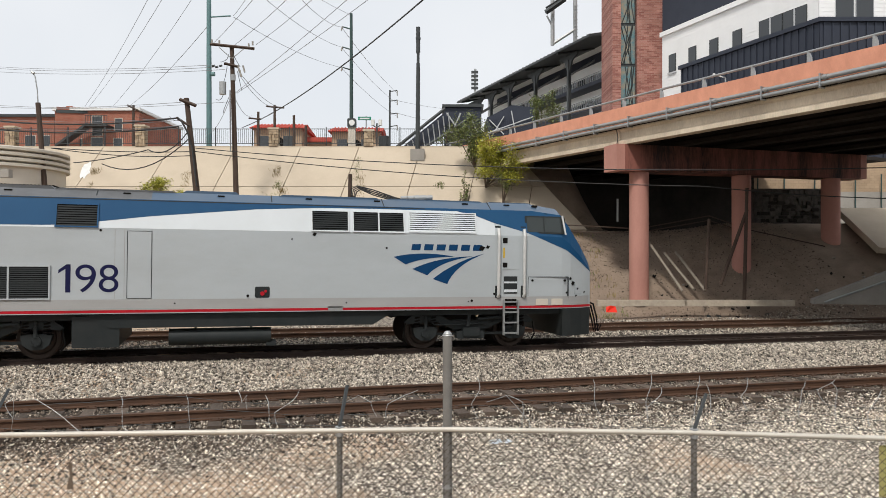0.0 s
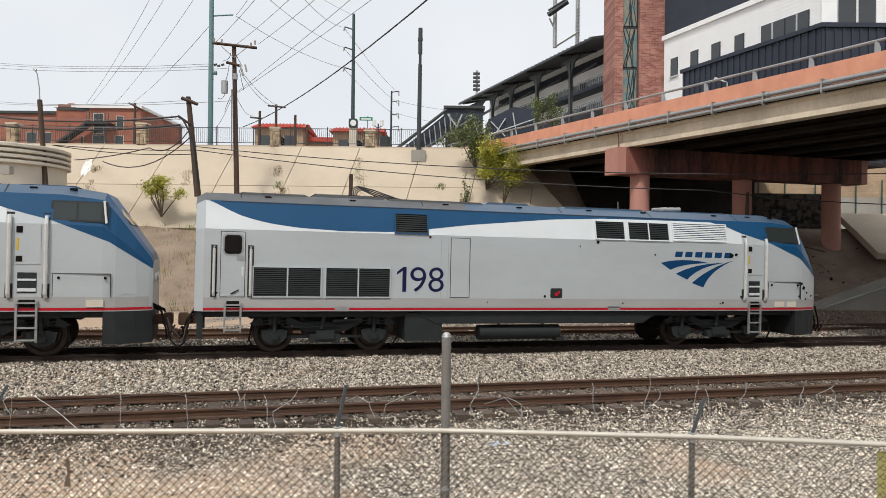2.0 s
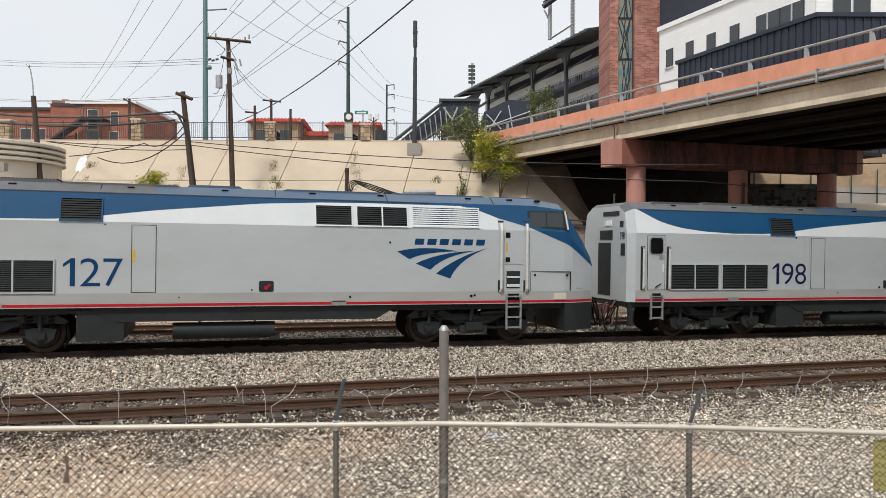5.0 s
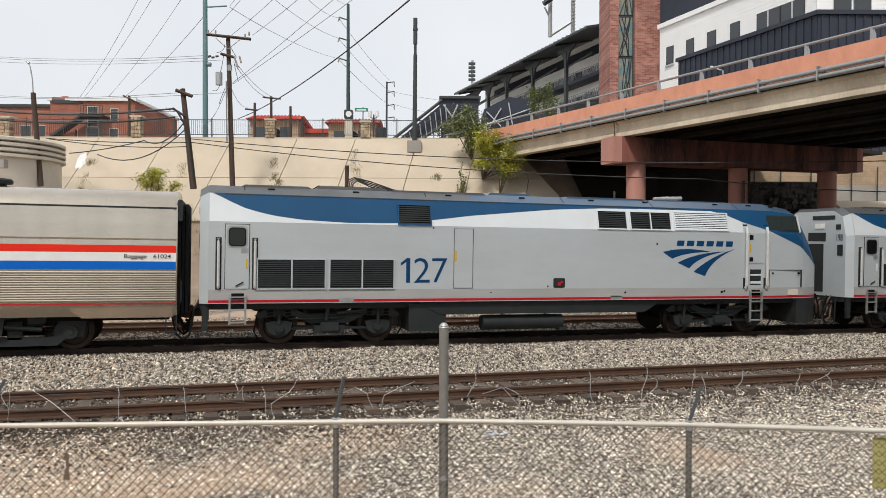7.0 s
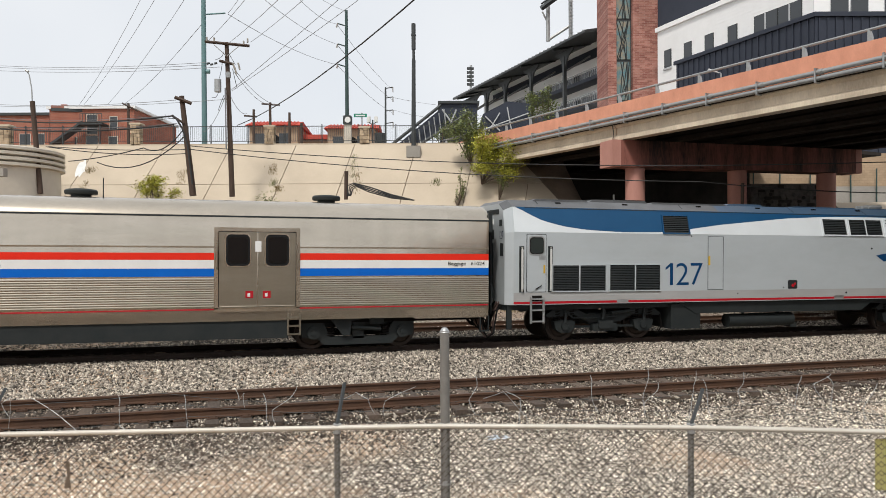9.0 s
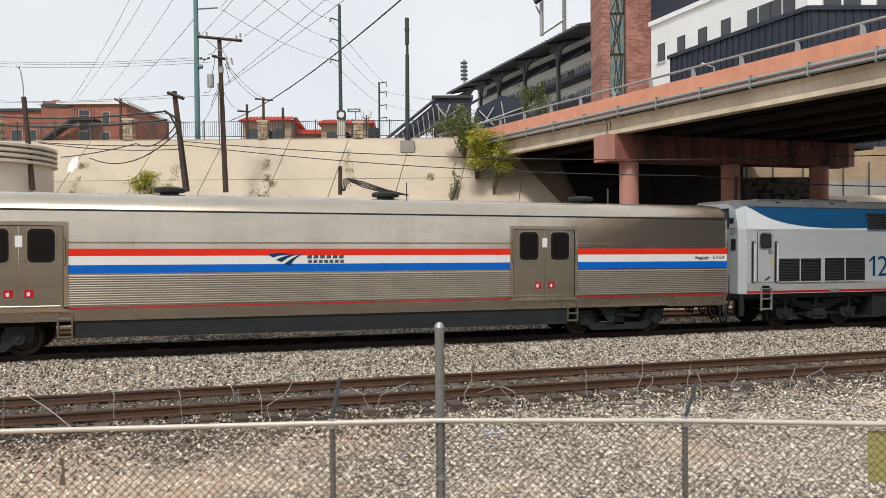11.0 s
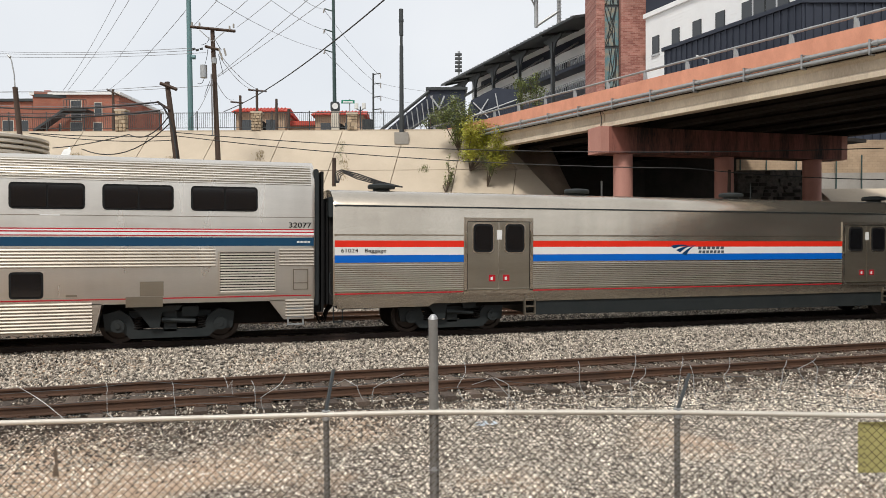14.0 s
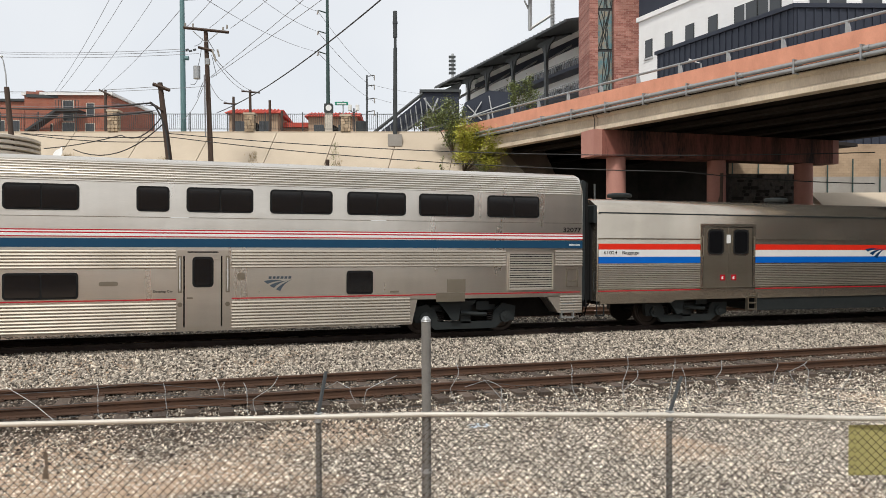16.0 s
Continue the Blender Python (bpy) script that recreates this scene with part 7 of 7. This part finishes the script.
# low wing wall with a pipe
ww = on_plan(thing("wing_wall", "low concrete wing wall with a pipe rail", "wall"))
q = [spot(1440, 538, 33.8), spot(1440, 530, 33.8), spot(1580, 478, 33.0), spot(1580, 540, 33.0)]
part("wall", Shape().add(q + [(x + 0.1, y + 0.5, z) for x, y, z in q], [(0, 1, 2, 3), (7, 6, 5, 4), (0, 4, 5, 1), (1, 5, 6, 2), (2, 6, 7, 3), (3, 7, 4, 0)]), CONCRETE_GREY, ww)
part("pipe", Shape().tube([spot(1460, 535, 33.4), spot(1580, 494, 32.6)], 0.05, 8), GALV, ww)
# timber edging and boards on the bank
ed = on_plan(thing("timber_edging", "pale timber beam edging the dirt bank", "beam"))
for p0, p1 in ((1058, 1210), (1212, 1400)):
    a, b = spot(p0, 533, 34.2), spot(p1, 534, 34.6)
    part("beam", Shape().box(a[0], b[0], 34.2, 34.5, a[2] - 0.24, a[2] + 0.04), PALE_WOOD, ed)
for p0, p1, q0, q1 in ((1152, 434, 1208, 515), (1196, 446, 1248, 514), (1176, 448, 1228, 512)):
    b_ = on_plan(solid("loose_board", Shape().tube([spot(p0, p1, 37.6), spot(q0, q1, 35.6)], 0.075, 4), GREY_WOOD, "weathered loose board lying on the bank", "board", "loose boards"))
for p0, p1, q0, q1, lab in ((1255, 388, 1249, 506, "short dark timber post on the bank"), (1322, 333, 1317, 534, "tall dark timber post beside the pier"), (1322, 372, 1275, 498, "leaning dark timber brace by the post")):
    on_plan(solid("timber_post", Shape().tube([spot(q0, q1 + 6, 34.9), spot(p0, p1, 34.9)], 0.095, 8, 0.08), WOOD, lab, "post", "timber posts"))
post_between(1093, 352, 1093, 392, 43.5, 0.12, GALV, "marker_post", "thin pale marker post on the bank", "post")
gr = on_plan(thing("guard_rail", "sagging pipe rail across the bank", "rail"))
part("upper_pipe", Shape().tube([spot(1000, 398, 41), spot(1130, 405, 39), spot(1255, 382, 39.5), spot(1330, 408, 39.5), spot(1460, 436, 39)], 0.035, 6), WOOD, gr)
part("lower_pipe", Shape().tube([spot(1000, 410, 40.5), spot(1130, 412, 38.5), spot(1255, 390, 39), spot(1330, 414, 39)], 0.03, 6), WOOD, gr)
r7 = random.Random(12)
for k in range(38):
    px, py = r7.uniform(1060, 1560), r7.uniform(440, 552)
    d = 34.0 + (545 - py) * 0.055
    q = spot(px, py, d)
    w = at_plan(q[0], d)
    zz = level(w.x, w.y)
    r = r7.uniform(0.05, 0.16)
    s = Shape().add([(q[0] + r * r7.uniform(0.5, 1) * math.cos(t), d + r * math.sin(t), zz + (0.0 if t > 3 else r * r7.uniform(0.4, 0.9))) for t in np.linspace(0, 5.2, 6)] + [(q[0], d, zz - 0.1)],
                    [(0, 1, 2, 3, 4, 5), (0, 6, 1), (1, 6, 2), (2, 6, 3), (3, 6, 4), (4, 6, 5), (5, 6, 0)])
    on_plan(solid("rubbish", s, r7.choice([BLACK, BLACK, GREY_WOOD, UNDER, DARK_STONE, CONCRETE_GREY]), "scrap of litter on the dirt bank", "litter", "litter on the bank"))
q = spot(1083, 545, 33.0)
on_plan(solid("red_bag", Shape().add([(q[0] - 0.25, 33, q[2] - 0.2), (q[0] + 0.25, 33, q[2] - 0.2), (q[0] + 0.2, 33.2, q[2] + 0.05), (q[0] - 0.05, 33.1, q[2] + 0.1), (q[0] - 0.2, 33.3, q[2] + 0.02), (q[0], 33.5, q[2] - 0.2)], [(0, 1, 2, 3), (0, 3, 4), (1, 5, 2), (2, 5, 4, 3), (4, 5, 0)]), BRIGHT_RED, "crumpled red bag beside the track", "bag"))


# ---------- plants ----------
def leafy(name, label, category, px, py, d, spread, height, count, leaf, mat, seed, trunk_from=None, twig=6):
    """Branches with a cloud of small separate leaves clumped round their tips."""
    r = random.Random(seed)
    th = on_plan(thing(name, label, category))
    c = Vector(spot(px, py, d))
    foot = Vector(trunk_from) if trunk_from else c - Vector((0, 0, height * 0.55))
    s, lv = Shape(), Shape()
    tips = []
    for k in range(twig):
        tip = c + Vector((r.uniform(-1, 1) * spread, r.uniform(-0.7, 0.7) * spread, r.uniform(-0.5, 0.5) * height))
        mid = foot.lerp(tip, 0.55) + Vector((r.uniform(-0.2, 0.2), r.uniform(-0.2, 0.2), 0.1 * height))
        s.tube([foot, mid, tip], 0.045, 5, 0.012)
        tips += [tip, mid.lerp(tip, 0.5), mid.lerp(tip, 0.75)]
        for q in range(2):
            t2 = tip + Vector((r.uniform(-0.35, 0.35) * spread, r.uniform(-0.3, 0.3) * spread, r.uniform(-0.1, 0.35) * height))
            s.tube([mid.lerp(tip, 0.6), t2], 0.02, 4, 0.008)
            tips.append(t2)
    part("limb_frame", s, BARK, th)
    for k in range(count):
        t = r.choice(tips)
        p = t + Vector((r.gauss(0, 0.16) * spread, r.gauss(0, 0.16) * spread, r.gauss(0, 0.10) * height))
        u = Vector((r.uniform(-1, 1), r.uniform(-1, 1), r.uniform(-0.6, 0.6))).normalized()
        w = u.cross(Vector((r.uniform(-1, 1), r.uniform(-1, 1), 1))).normalized()
        a, b = leaf * r.uniform(0.6, 1.3), leaf * r.uniform(0.25, 0.5)
        lv.add([p - u * a, p + w * b, p + u * a, p - w * b], [(0, 1, 2, 3)])
    tagged(part("leaves", lv, mat, th), kind="stuff")
    return th


leafy("shrub", "olive green shrub at the bridge end", "shrub", 838, 238, 45.4, 1.05, 2.5, 4600, 0.075, LEAF, 21, (spot(840, 290, 46)[0], 46.0, 7.9), 9)
leafy("shrub", "yellow-green bush hanging below the bridge parapet", "shrub", 872, 288, 44.6, 1.5, 2.0, 7500, 0.085, LEAF_YELLOW, 22, (spot(860, 330, 45)[0], 45.3, 6.6), 12)
leafy("shrub", "thin drooping shrub on the slope edge", "shrub", 898, 315, 44.4, 0.6, 1.3, 700, 0.07, LEAF, 23, (spot(890, 345, 44.6)[0], 44.6, 5.6), 5)
leafy("tree", "small green tree behind the parapet", "tree", 966, 188, 52, 0.9, 1.4, 1500, 0.10, LEAF, 24, (spot(966, 230, 52)[0], 52, 9.4), 7)
leafy("shrub", "green weeds growing at the slope's foot", "shrub", 285, 336, 43.0, 1.3, 0.9, 2600, 0.08, LEAF_YELLOW, 25, (spot(285, 352, 43)[0], 43, 4.6), 8)
leafy("shrub", "small weed in a slope joint", "shrub", 818, 335, 44.4, 0.35, 1.6, 420, 0.07, LEAF, 26, (spot(816, 356, 44)[0], 44.3, 5.2), 5)
leafy("shrub", "palm-like shrub by the tan building", "shrub", 790, 248, 52, 0.9, 1.2, 700, 0.10, LEAF, 27, (spot(790, 270, 52)[0], 52, 9.3), 6)
leafy("shrub", "low green weeds beside the tank", "shrub", 165, 372, 40.5, 1.2, 0.8, 900, 0.07, LEAF, 30, (spot(165, 385, 40.5)[0], 40.5, 3.0), 7)
for k, (px, py, h) in enumerate(((632, 300, 1.6), (637, 330, 1.4), (490, 305, 0.7), (492, 330, 0.5), (155, 340, 1.1), (168, 305, 0.4), (778, 330, 0.4), (330, 318, 1.0), (500, 340, 0.4), (145, 362, 0.8))):
    q = spot(px, py, 46.0)
    dd = SL_D0 + (q[2] - SL_Z0) * (SL_D1 - SL_D0) / (SL_Z1 - SL_Z0)
    q = spot(px, py, dd)
    r = random.Random(k)
    s = Shape()
    for j in range(90):
        x, zz = q[0] + r.gauss(0, 0.14), q[2] + r.uniform(-h / 2, h / 2)
        yy = SL_D0 + (zz - SL_Z0) * (SL_D1 - SL_D0) / (SL_Z1 - SL_Z0) - 0.03
        a = Vector((r.uniform(-0.1, 0.1), -0.1, r.uniform(0.08, 0.24)))
        s.add([(x, yy, zz), (x + 0.02, yy, zz), (x + a.x, yy + a.y, zz + a.z)], [(0, 1, 2)])
    on_plan(solid("weeds", s, DRY if k % 3 else LEAF, "dry weeds rooted in a slope joint", "weeds", "slope weeds", kind="stuff"))


for px, py, d, sp, h, n, mat, sd_, lab in ((512, 405, 40.5, 1.3, 2.6, 5200, LEAF, 41, "tall green shrub on the dirt bank"), (470, 440, 39.5, 0.9, 1.5, 1800, LEAF_YELLOW, 42, "low yellow-green shrub on the dirt bank"), (590, 425, 40.5, 0.9, 1.1, 1300, LEAF, 43, "low green shrub on the dirt bank")):
    c = spot(px, py, d)
    w = at_plan(c[0], d)
    leafy("shrub", lab, "shrub", px, py, d, sp, h, n, 0.075, mat, sd_, (c[0], d, level(w.x, w.y) - 0.1), 10)
r13 = random.Random(77)
for mat, count, lab in ((DRY, 4200, "dry yellow grass tufts on the bank"), (LEAF, 1500, "sparse green weeds on the bank")):
    s = Shape()
    for k in range(count // 6):
        l, d = r13.uniform(-24, 9), r13.uniform(33.5, 43)
        w = at_plan(l, d)
        zz = level(w.x, w.y)
        for j in range(6):
            x, y = l + r13.gauss(0, 0.12), d + r13.gauss(0, 0.12)
            s.add([(x - 0.012, y, zz - 0.02), (x + 0.012, y, zz - 0.02), (x + r13.uniform(-0.12, 0.12), y + r13.uniform(-0.1, 0.1), zz + r13.uniform(0.12, 0.38))], [(0, 1, 2)])
    on_plan(solid("grass", s, mat, lab, "grass", kind="stuff"))


# ---------- wires ----------
def wire(p0, p1, sag=0.0, r=0.018, mat=WIRE, label="thin dark overhead service wire", steps=10, group="overhead wires"):
    a, b = Vector(spot(*p0)), Vector(spot(*p1))
    pts = []
    for k in range(steps + 1):
        t = k / steps
        p = a.lerp(b, t)
        p.z -= sag * 4 * t * (1 - t)
        pts.append(p)
    return on_plan(solid("overhead_wire", Shape().tube(pts, r, 5), mat, label, "wire", group))


wire((760, -10, 24), (428, 226, 52), 0.5, 0.028, WIRE, "thick black cable slung across the yard", 16)
for p0, p1 in (((-20, 117, 60), (373, 115, 42)), ((-20, 120, 60), (378, 119, 42)), ((-20, 126, 60), (398, 123, 42)), ((-20, 185, 60), (320, 181, 38.5)), ((-20, 189, 60), (410, 180, 42)), ((-20, 209, 50), (316, 208, 38.5)), ((-20, 214, 50), (318, 213, 38.5)), ((-20, 224, 45), (322, 222, 38.5)), ((-20, 229, 45), (324, 226, 38.5))):
    wire(p0, p1, 0.25, 0.014, THIN_WIRE, "thin horizontal overhead line")
for p0, p1 in (((-20, 212, 44), (314, 209, 38.4)), ((-20, 227, 44), (316, 224, 38.4))):
    wire(p0, p1, 0.3, 0.045, WIRE, "bundled black communication cable")
for p0, p1, sg in (((345, 268, 38.4), (1250, 330, 33.0), 0.35), ((95, 262, 37.5), (345, 268, 38.4), 0.1), ((345, 262, 38.4), (1600, 296, 30.0), 0.5), ((1250, 330, 33), (1600, 352, 31), 0.1), ((345, 275, 38.4), (90, 262, 37.5), 0.2)):
    wire(p0, p1, sg, 0.022, WIRE, "dark line strung past the slope", 14)
for p0, p1, sg in (((331, 235, 38.4), (262, 265, 41), 0.5), ((262, 265, 41), (130, 288, 44), 0.1), ((340, 240, 38.4), (180, 290, 42), 0.9)):
    wire(p0, p1, sg, 0.03, WIRE, "slack cable drooping from the pole")
for p0, p1 in (((266, -10, 60), (150, 188, 90)), ((292, -10, 60), (158, 188, 90)), ((345, -10, 60), (200, 188, 90)), ((366, 48, 48.6), (225, 190, 90)),
               ((378, 76, 42), (455, -10, 30)), ((416, 79, 42), (517, -10, 30)), ((417, 164, 42), (625, -10, 30)), ((453, 79, 42), (563, -10, 30)), ((419, 165, 42), (664, -10, 30)), ((413, 30, 48.6), (606, 120, 78)), ((413, 28, 48.6), (440, -10, 40)),
               ((460, -10, 45), (606, 84, 78)), ((525, -10, 45), (606, 48, 78)), ((422, 130, 42), (486, 190, 60)), ((424, 128, 42), (503, 192, 60)), ((412, 165, 42), (445, 205, 60)), ((366, 238, 48.6), (408, 172, 42)),
               ((606, 50, 78), (703, 165, 130)), ((606, 86, 78), (703, 183, 130)), ((606, 122, 78), (703, 206, 130)), ((703, 178, 130), (841, 195, 150)), ((703, 200, 130), (800, 215, 150)), ((622, 27, 78), (552, -10, 60))):
    wire(p0, p1, 0.45 if p1[1] > 0 else 0.06, 0.009 + 0.00012 * p1[2], THIN_WIRE, "thin overhead line crossing the sky")
for k in range(2):
    for p0, p1 in (((300 - 60 * k, 206, 75), (320, 213, 60)),):
        wire(p0, p1, 0.2, 0.02, WIRE, "short dark service drop wire")
cb = post_between(620, 308, 619, 358, 37.0, 0.2, WOOD, "cable_post", "short wooden post with looped cables", "post")
for k in range(4):
    part("cable", Shape().tube([spot(621 + 2 * k, 352, 36.9), spot(622 + 3 * k, 334 + 2 * k, 36.9), spot(632 + 2 * k, 329 + 2 * k, 36.9), spot(660, 336 + 3 * k, 36.9), spot(700, 350 + 2 * k, 36.9), spot(740, 360, 36.9)], 0.035, 6), WIRE, cb)


# ---------- chain-link fence ----------
fence = on_plan(thing("chain_link_fence", "galvanised chain-link fence with razor wire remnants", "fence"))
TOPZ = 1.25
line = [(-420, 6.12), (0, 6.198), (600, 6.35), (792, 6.39), (1230, 6.275), (1568, 6.087), (1900, 5.95)]
pts = [((px - 784) / FOCAL * d, d) for px, d in line]
for k, (a, b) in enumerate(zip(pts, pts[1:])):
    part("top_rail", Shape().tube([(*a, TOPZ), (*b, TOPZ)], 0.022, 10), FENCE_PIPE, fence, smooth=True)
    L = math.hypot(b[0] - a[0], b[1] - a[1])
    s = Shape()
    h, step = 1.68, 0.0735
    ux_, uy_ = (b[0] - a[0]) / L, (b[1] - a[1]) / L

    def thread(x0, z0, x1, z1, off):
        p, q = (a[0] + ux_ * x0, a[1] + uy_ * x0 + off, TOPZ - z0), (a[0] + ux_ * x1, a[1] + uy_ * x1 + off, TOPZ - z1)
        s.tube([p, q], 0.0030, 3, cap=False)
    n = int((L + h) / step) + 1
    for j in range(n):
        c = j * step
        x0, z0 = (c, 0.0) if c <= L else (L, c - L)
        x1, z1 = (c - h, h) if c - h >= 0 else (0.0, c)
        if z1 > z0:
            thread(x0, z0, x1, z1, 0.0)
            thread(L - x0, z0, L - x1, z1, 0.004)
    tagged(part("wire_mesh", s, MESH_WIRE, fence), kind="stuff")
for px, d, tall in ((600, 6.35, 0), (1230, 6.275, 0), (-28, 6.19, 0)):
    l = (px - 784) / FOCAL * d
    ps = part("line_post", Shape().tube([(l, d + 0.03, -0.6), (l, d + 0.03, TOPZ - 0.02)], 0.026, 12), POST_STEEL, fence, smooth=True)
    part("post_cap", Shape().tube([(l, d + 0.02, TOPZ - 0.05), (l, d + 0.02, TOPZ + 0.03)], 0.036, 10), GALV, ps)
    part("barb_arm", Shape().tube([(l, d + 0.02, TOPZ + 0.02), (l + (0.20 if px > 1000 else 0.03), d + 0.3, TOPZ + 0.33 if px < 1000 else TOPZ + 0.27)], 0.017, 4), CHARCOAL, ps)
l = (792 - 784) / FOCAL * 6.39
tp = part("terminal_post", Shape().tube([(l, 6.43, -0.6), (l, 6.43, 2.06), (l, 6.43, 2.075)], 0.041, 14), POST_STEEL, fence, "tall grey terminal post", True)
part("post_cap", Shape().tube([(l, 6.43, 2.06), (l, 6.43, 2.085), (l, 6.43, 2.10)], 0.046, 14, 0.02), GALV, tp, smooth=True)
for z in (TOPZ, 0.75, 0.3):
    part("brace_band", Shape().tube([(l, 6.43, z - 0.02), (l, 6.43, z + 0.02)], 0.047, 12), GALV, tp)
r8 = random.Random(31)
x = -5.0
while x < 5.5:
    px = x / 6.3 * FOCAL + 784
    d = float(np.interp(px, [q[0] for q in line], [q[1] for q in line]))
    part("tie_wire", Shape().tube([(x, d - 0.026, TOPZ - 0.03), (x + 0.01, d, TOPZ + 0.026), (x + 0.02, d + 0.026, TOPZ - 0.03)], 0.003, 4), CHARCOAL, fence)
    x += r8.uniform(0.35, 0.5)
# slack barbed strands and razor-wire remnants above the rail
for zz, off in ((1.36, 0.10), (1.44, 0.18), (1.53, 0.27)):
    ptsb = []
    for px in range(-200, 1800, 60):
        d = float(np.interp(px, [q[0] for q in line], [q[1] for q in line])) + off
        ptsb.append(((px - 784) / FOCAL * d, d, zz - 0.10 * abs(math.sin(px * 0.006 + zz * 3)) + r8.uniform(-0.01, 0.01)))
    part("barbed_strand", Shape().tube(ptsb, 0.0022, 4), CHARCOAL, fence)
for px0, px1, y0, y1, y2 in ((20, 12, 760, 705, 715), (60, 140, 705, 735, 760), (215, 220, 702, 720, 755), (330, 340, 700, 720, 752), (420, 440, 690, 712, 700), (470, 480, 700, 720, 735), (530, 490, 690, 710, 730), (610, 660, 712, 700, 712), (845, 838, 668, 690, 715), (860, 940, 712, 700, 745), (900, 930, 700, 712, 730),
                            (1050, 1056, 672, 690, 712), (1152, 1148, 660, 685, 705), (1170, 1150, 685, 700, 720), (1238, 1232, 665, 690, 735), (1250, 1262, 680, 705, 725), (1322, 1316, 668, 690, 700), (1425, 1420, 675, 690, 715), (1470, 1482, 676, 690, 720), (1478, 1450, 672, 680, 690), (740, 690, 690, 700, 715), (1560, 1540, 690, 715, 730)):
    d = float(np.interp(px0, [q[0] for q in line], [q[1] for q in line])) + 0.2
    p = [spot(px0, y0, d), spot((px0 + px1) / 2 + r8.uniform(-8, 8), y1, d - 0.06), spot(px1, y2, d - 0.1), spot(px1 + r8.uniform(-12, 12), min(764, y2 + 25), d - 0.12)]
    cv = []
    for k in range(13):
        t = k / 12 * 3
        i = min(2, int(t))
        f_ = t - i
        a, b = Vector(p[i]), Vector(p[i + 1])
        e = f_ * f_ * (3 - 2 * f_)
        cv.append(a.lerp(b, f_) + Vector((0.02 * math.sin(t * 2.1), 0, 0)))
    part("razor_wire", Shape().tube(cv, 0.0024, 4), GALV, fence)
    s = Shape()
    for q in cv[1:-1]:
        s.box(q.x - 0.006, q.x + 0.006, q.y - 0.001, q.y + 0.001, q.z - 0.0025, q.z + 0.0025)
    tagged(part("razor_barb", s, GALV, fence), kind="stuff")
q = spot(126, 840, 6.2)
on_plan(solid("dangling_rag", Shape().add([(q[0] - 0.02, 6.19, q[2] + 0.11), (q[0] + 0.02, 6.18, q[2] + 0.10), (q[0] + 0.025, 6.17, q[2] - 0.04), (q[0] + 0.03, 6.18, q[2] - 0.12), (q[0] - 0.03, 6.18, q[2] - 0.115), (q[0] - 0.012, 6.2, q[2])], [(0, 1, 2, 5), (5, 2, 3, 4)]), BARK, "dry brown rag caught in the fence mesh", "rag"))
a, b = spot(1553, 787, 6.16), spot(1700, 882, 6.1)
on_plan(solid("mesh_banner", Shape().box(a[0], b[0], 6.13, 6.14, b[2], a[2]), material("faded_yellow_cloth", (0.50, 0.46, 0.18), (0.42, 0.38, 0.15), 0.9), "faded yellow cloth tied behind the fence", "banner"))
q = at_plan(*spot(884, 776, 12.0)[:2])
zz = level(q.x, q.y)
s = Shape()
r9 = random.Random(8)
for k in range(9):
    c = Vector((q.x + r9.uniform(-0.14, 0.14), q.y + r9.uniform(-0.1, 0.1), zz + 0.02))
    s.add([c + Vector((r9.uniform(-0.09, 0.09), r9.uniform(-0.08, 0.08), r9.uniform(0, 0.07))) for _ in range(4)], [(0, 1, 2, 3)])
solid("plastic_wrap", s, LITTER_BLUE, "crumpled pale blue plastic on the gravel", "litter")


# unseen plain wall closing the place behind the viewer, added for duller, warmer reflections
closing = on_plan(solid("unseen_reflection_wall", Shape().box(-70, 70, -15.0, -14.4, -1.0, 6.0), STUCCO, "plain tan wall added unseen behind the yard", "wall", kind="structure"))


# ---------- what moves ----------
def motions():
    """The train rolls from left to right; its wheels turn with it."""
    way = [(0.0, -3.225), (2.0, 5.273), (4.0, 13.771), (6.5, 24.39), (9.0, 35.016), (11.5, 45.54), (12.5, 49.77), (14.0, 56.03), (15.0, 60.21), (16.0, 64.38)]
    dip = math.degrees(math.atan(-GRADE))
    for ob, centre, wheels in TRAIN:
        walk(ob, [(t, pose(u + centre, MAIN_Y, GRADE * (u + centre), 0, dip, 0)) for t, u in way])
        times = [k * 0.16 for k in range(101)]
        for wheel, x, r in wheels:
            walk(wheel, [(t, pose(x, 0, r, 0, math.degrees(float(np.interp(t, [a for a, _ in way], [b for _, b in way])) / r) % 360, 0)) for t in times])


motions()
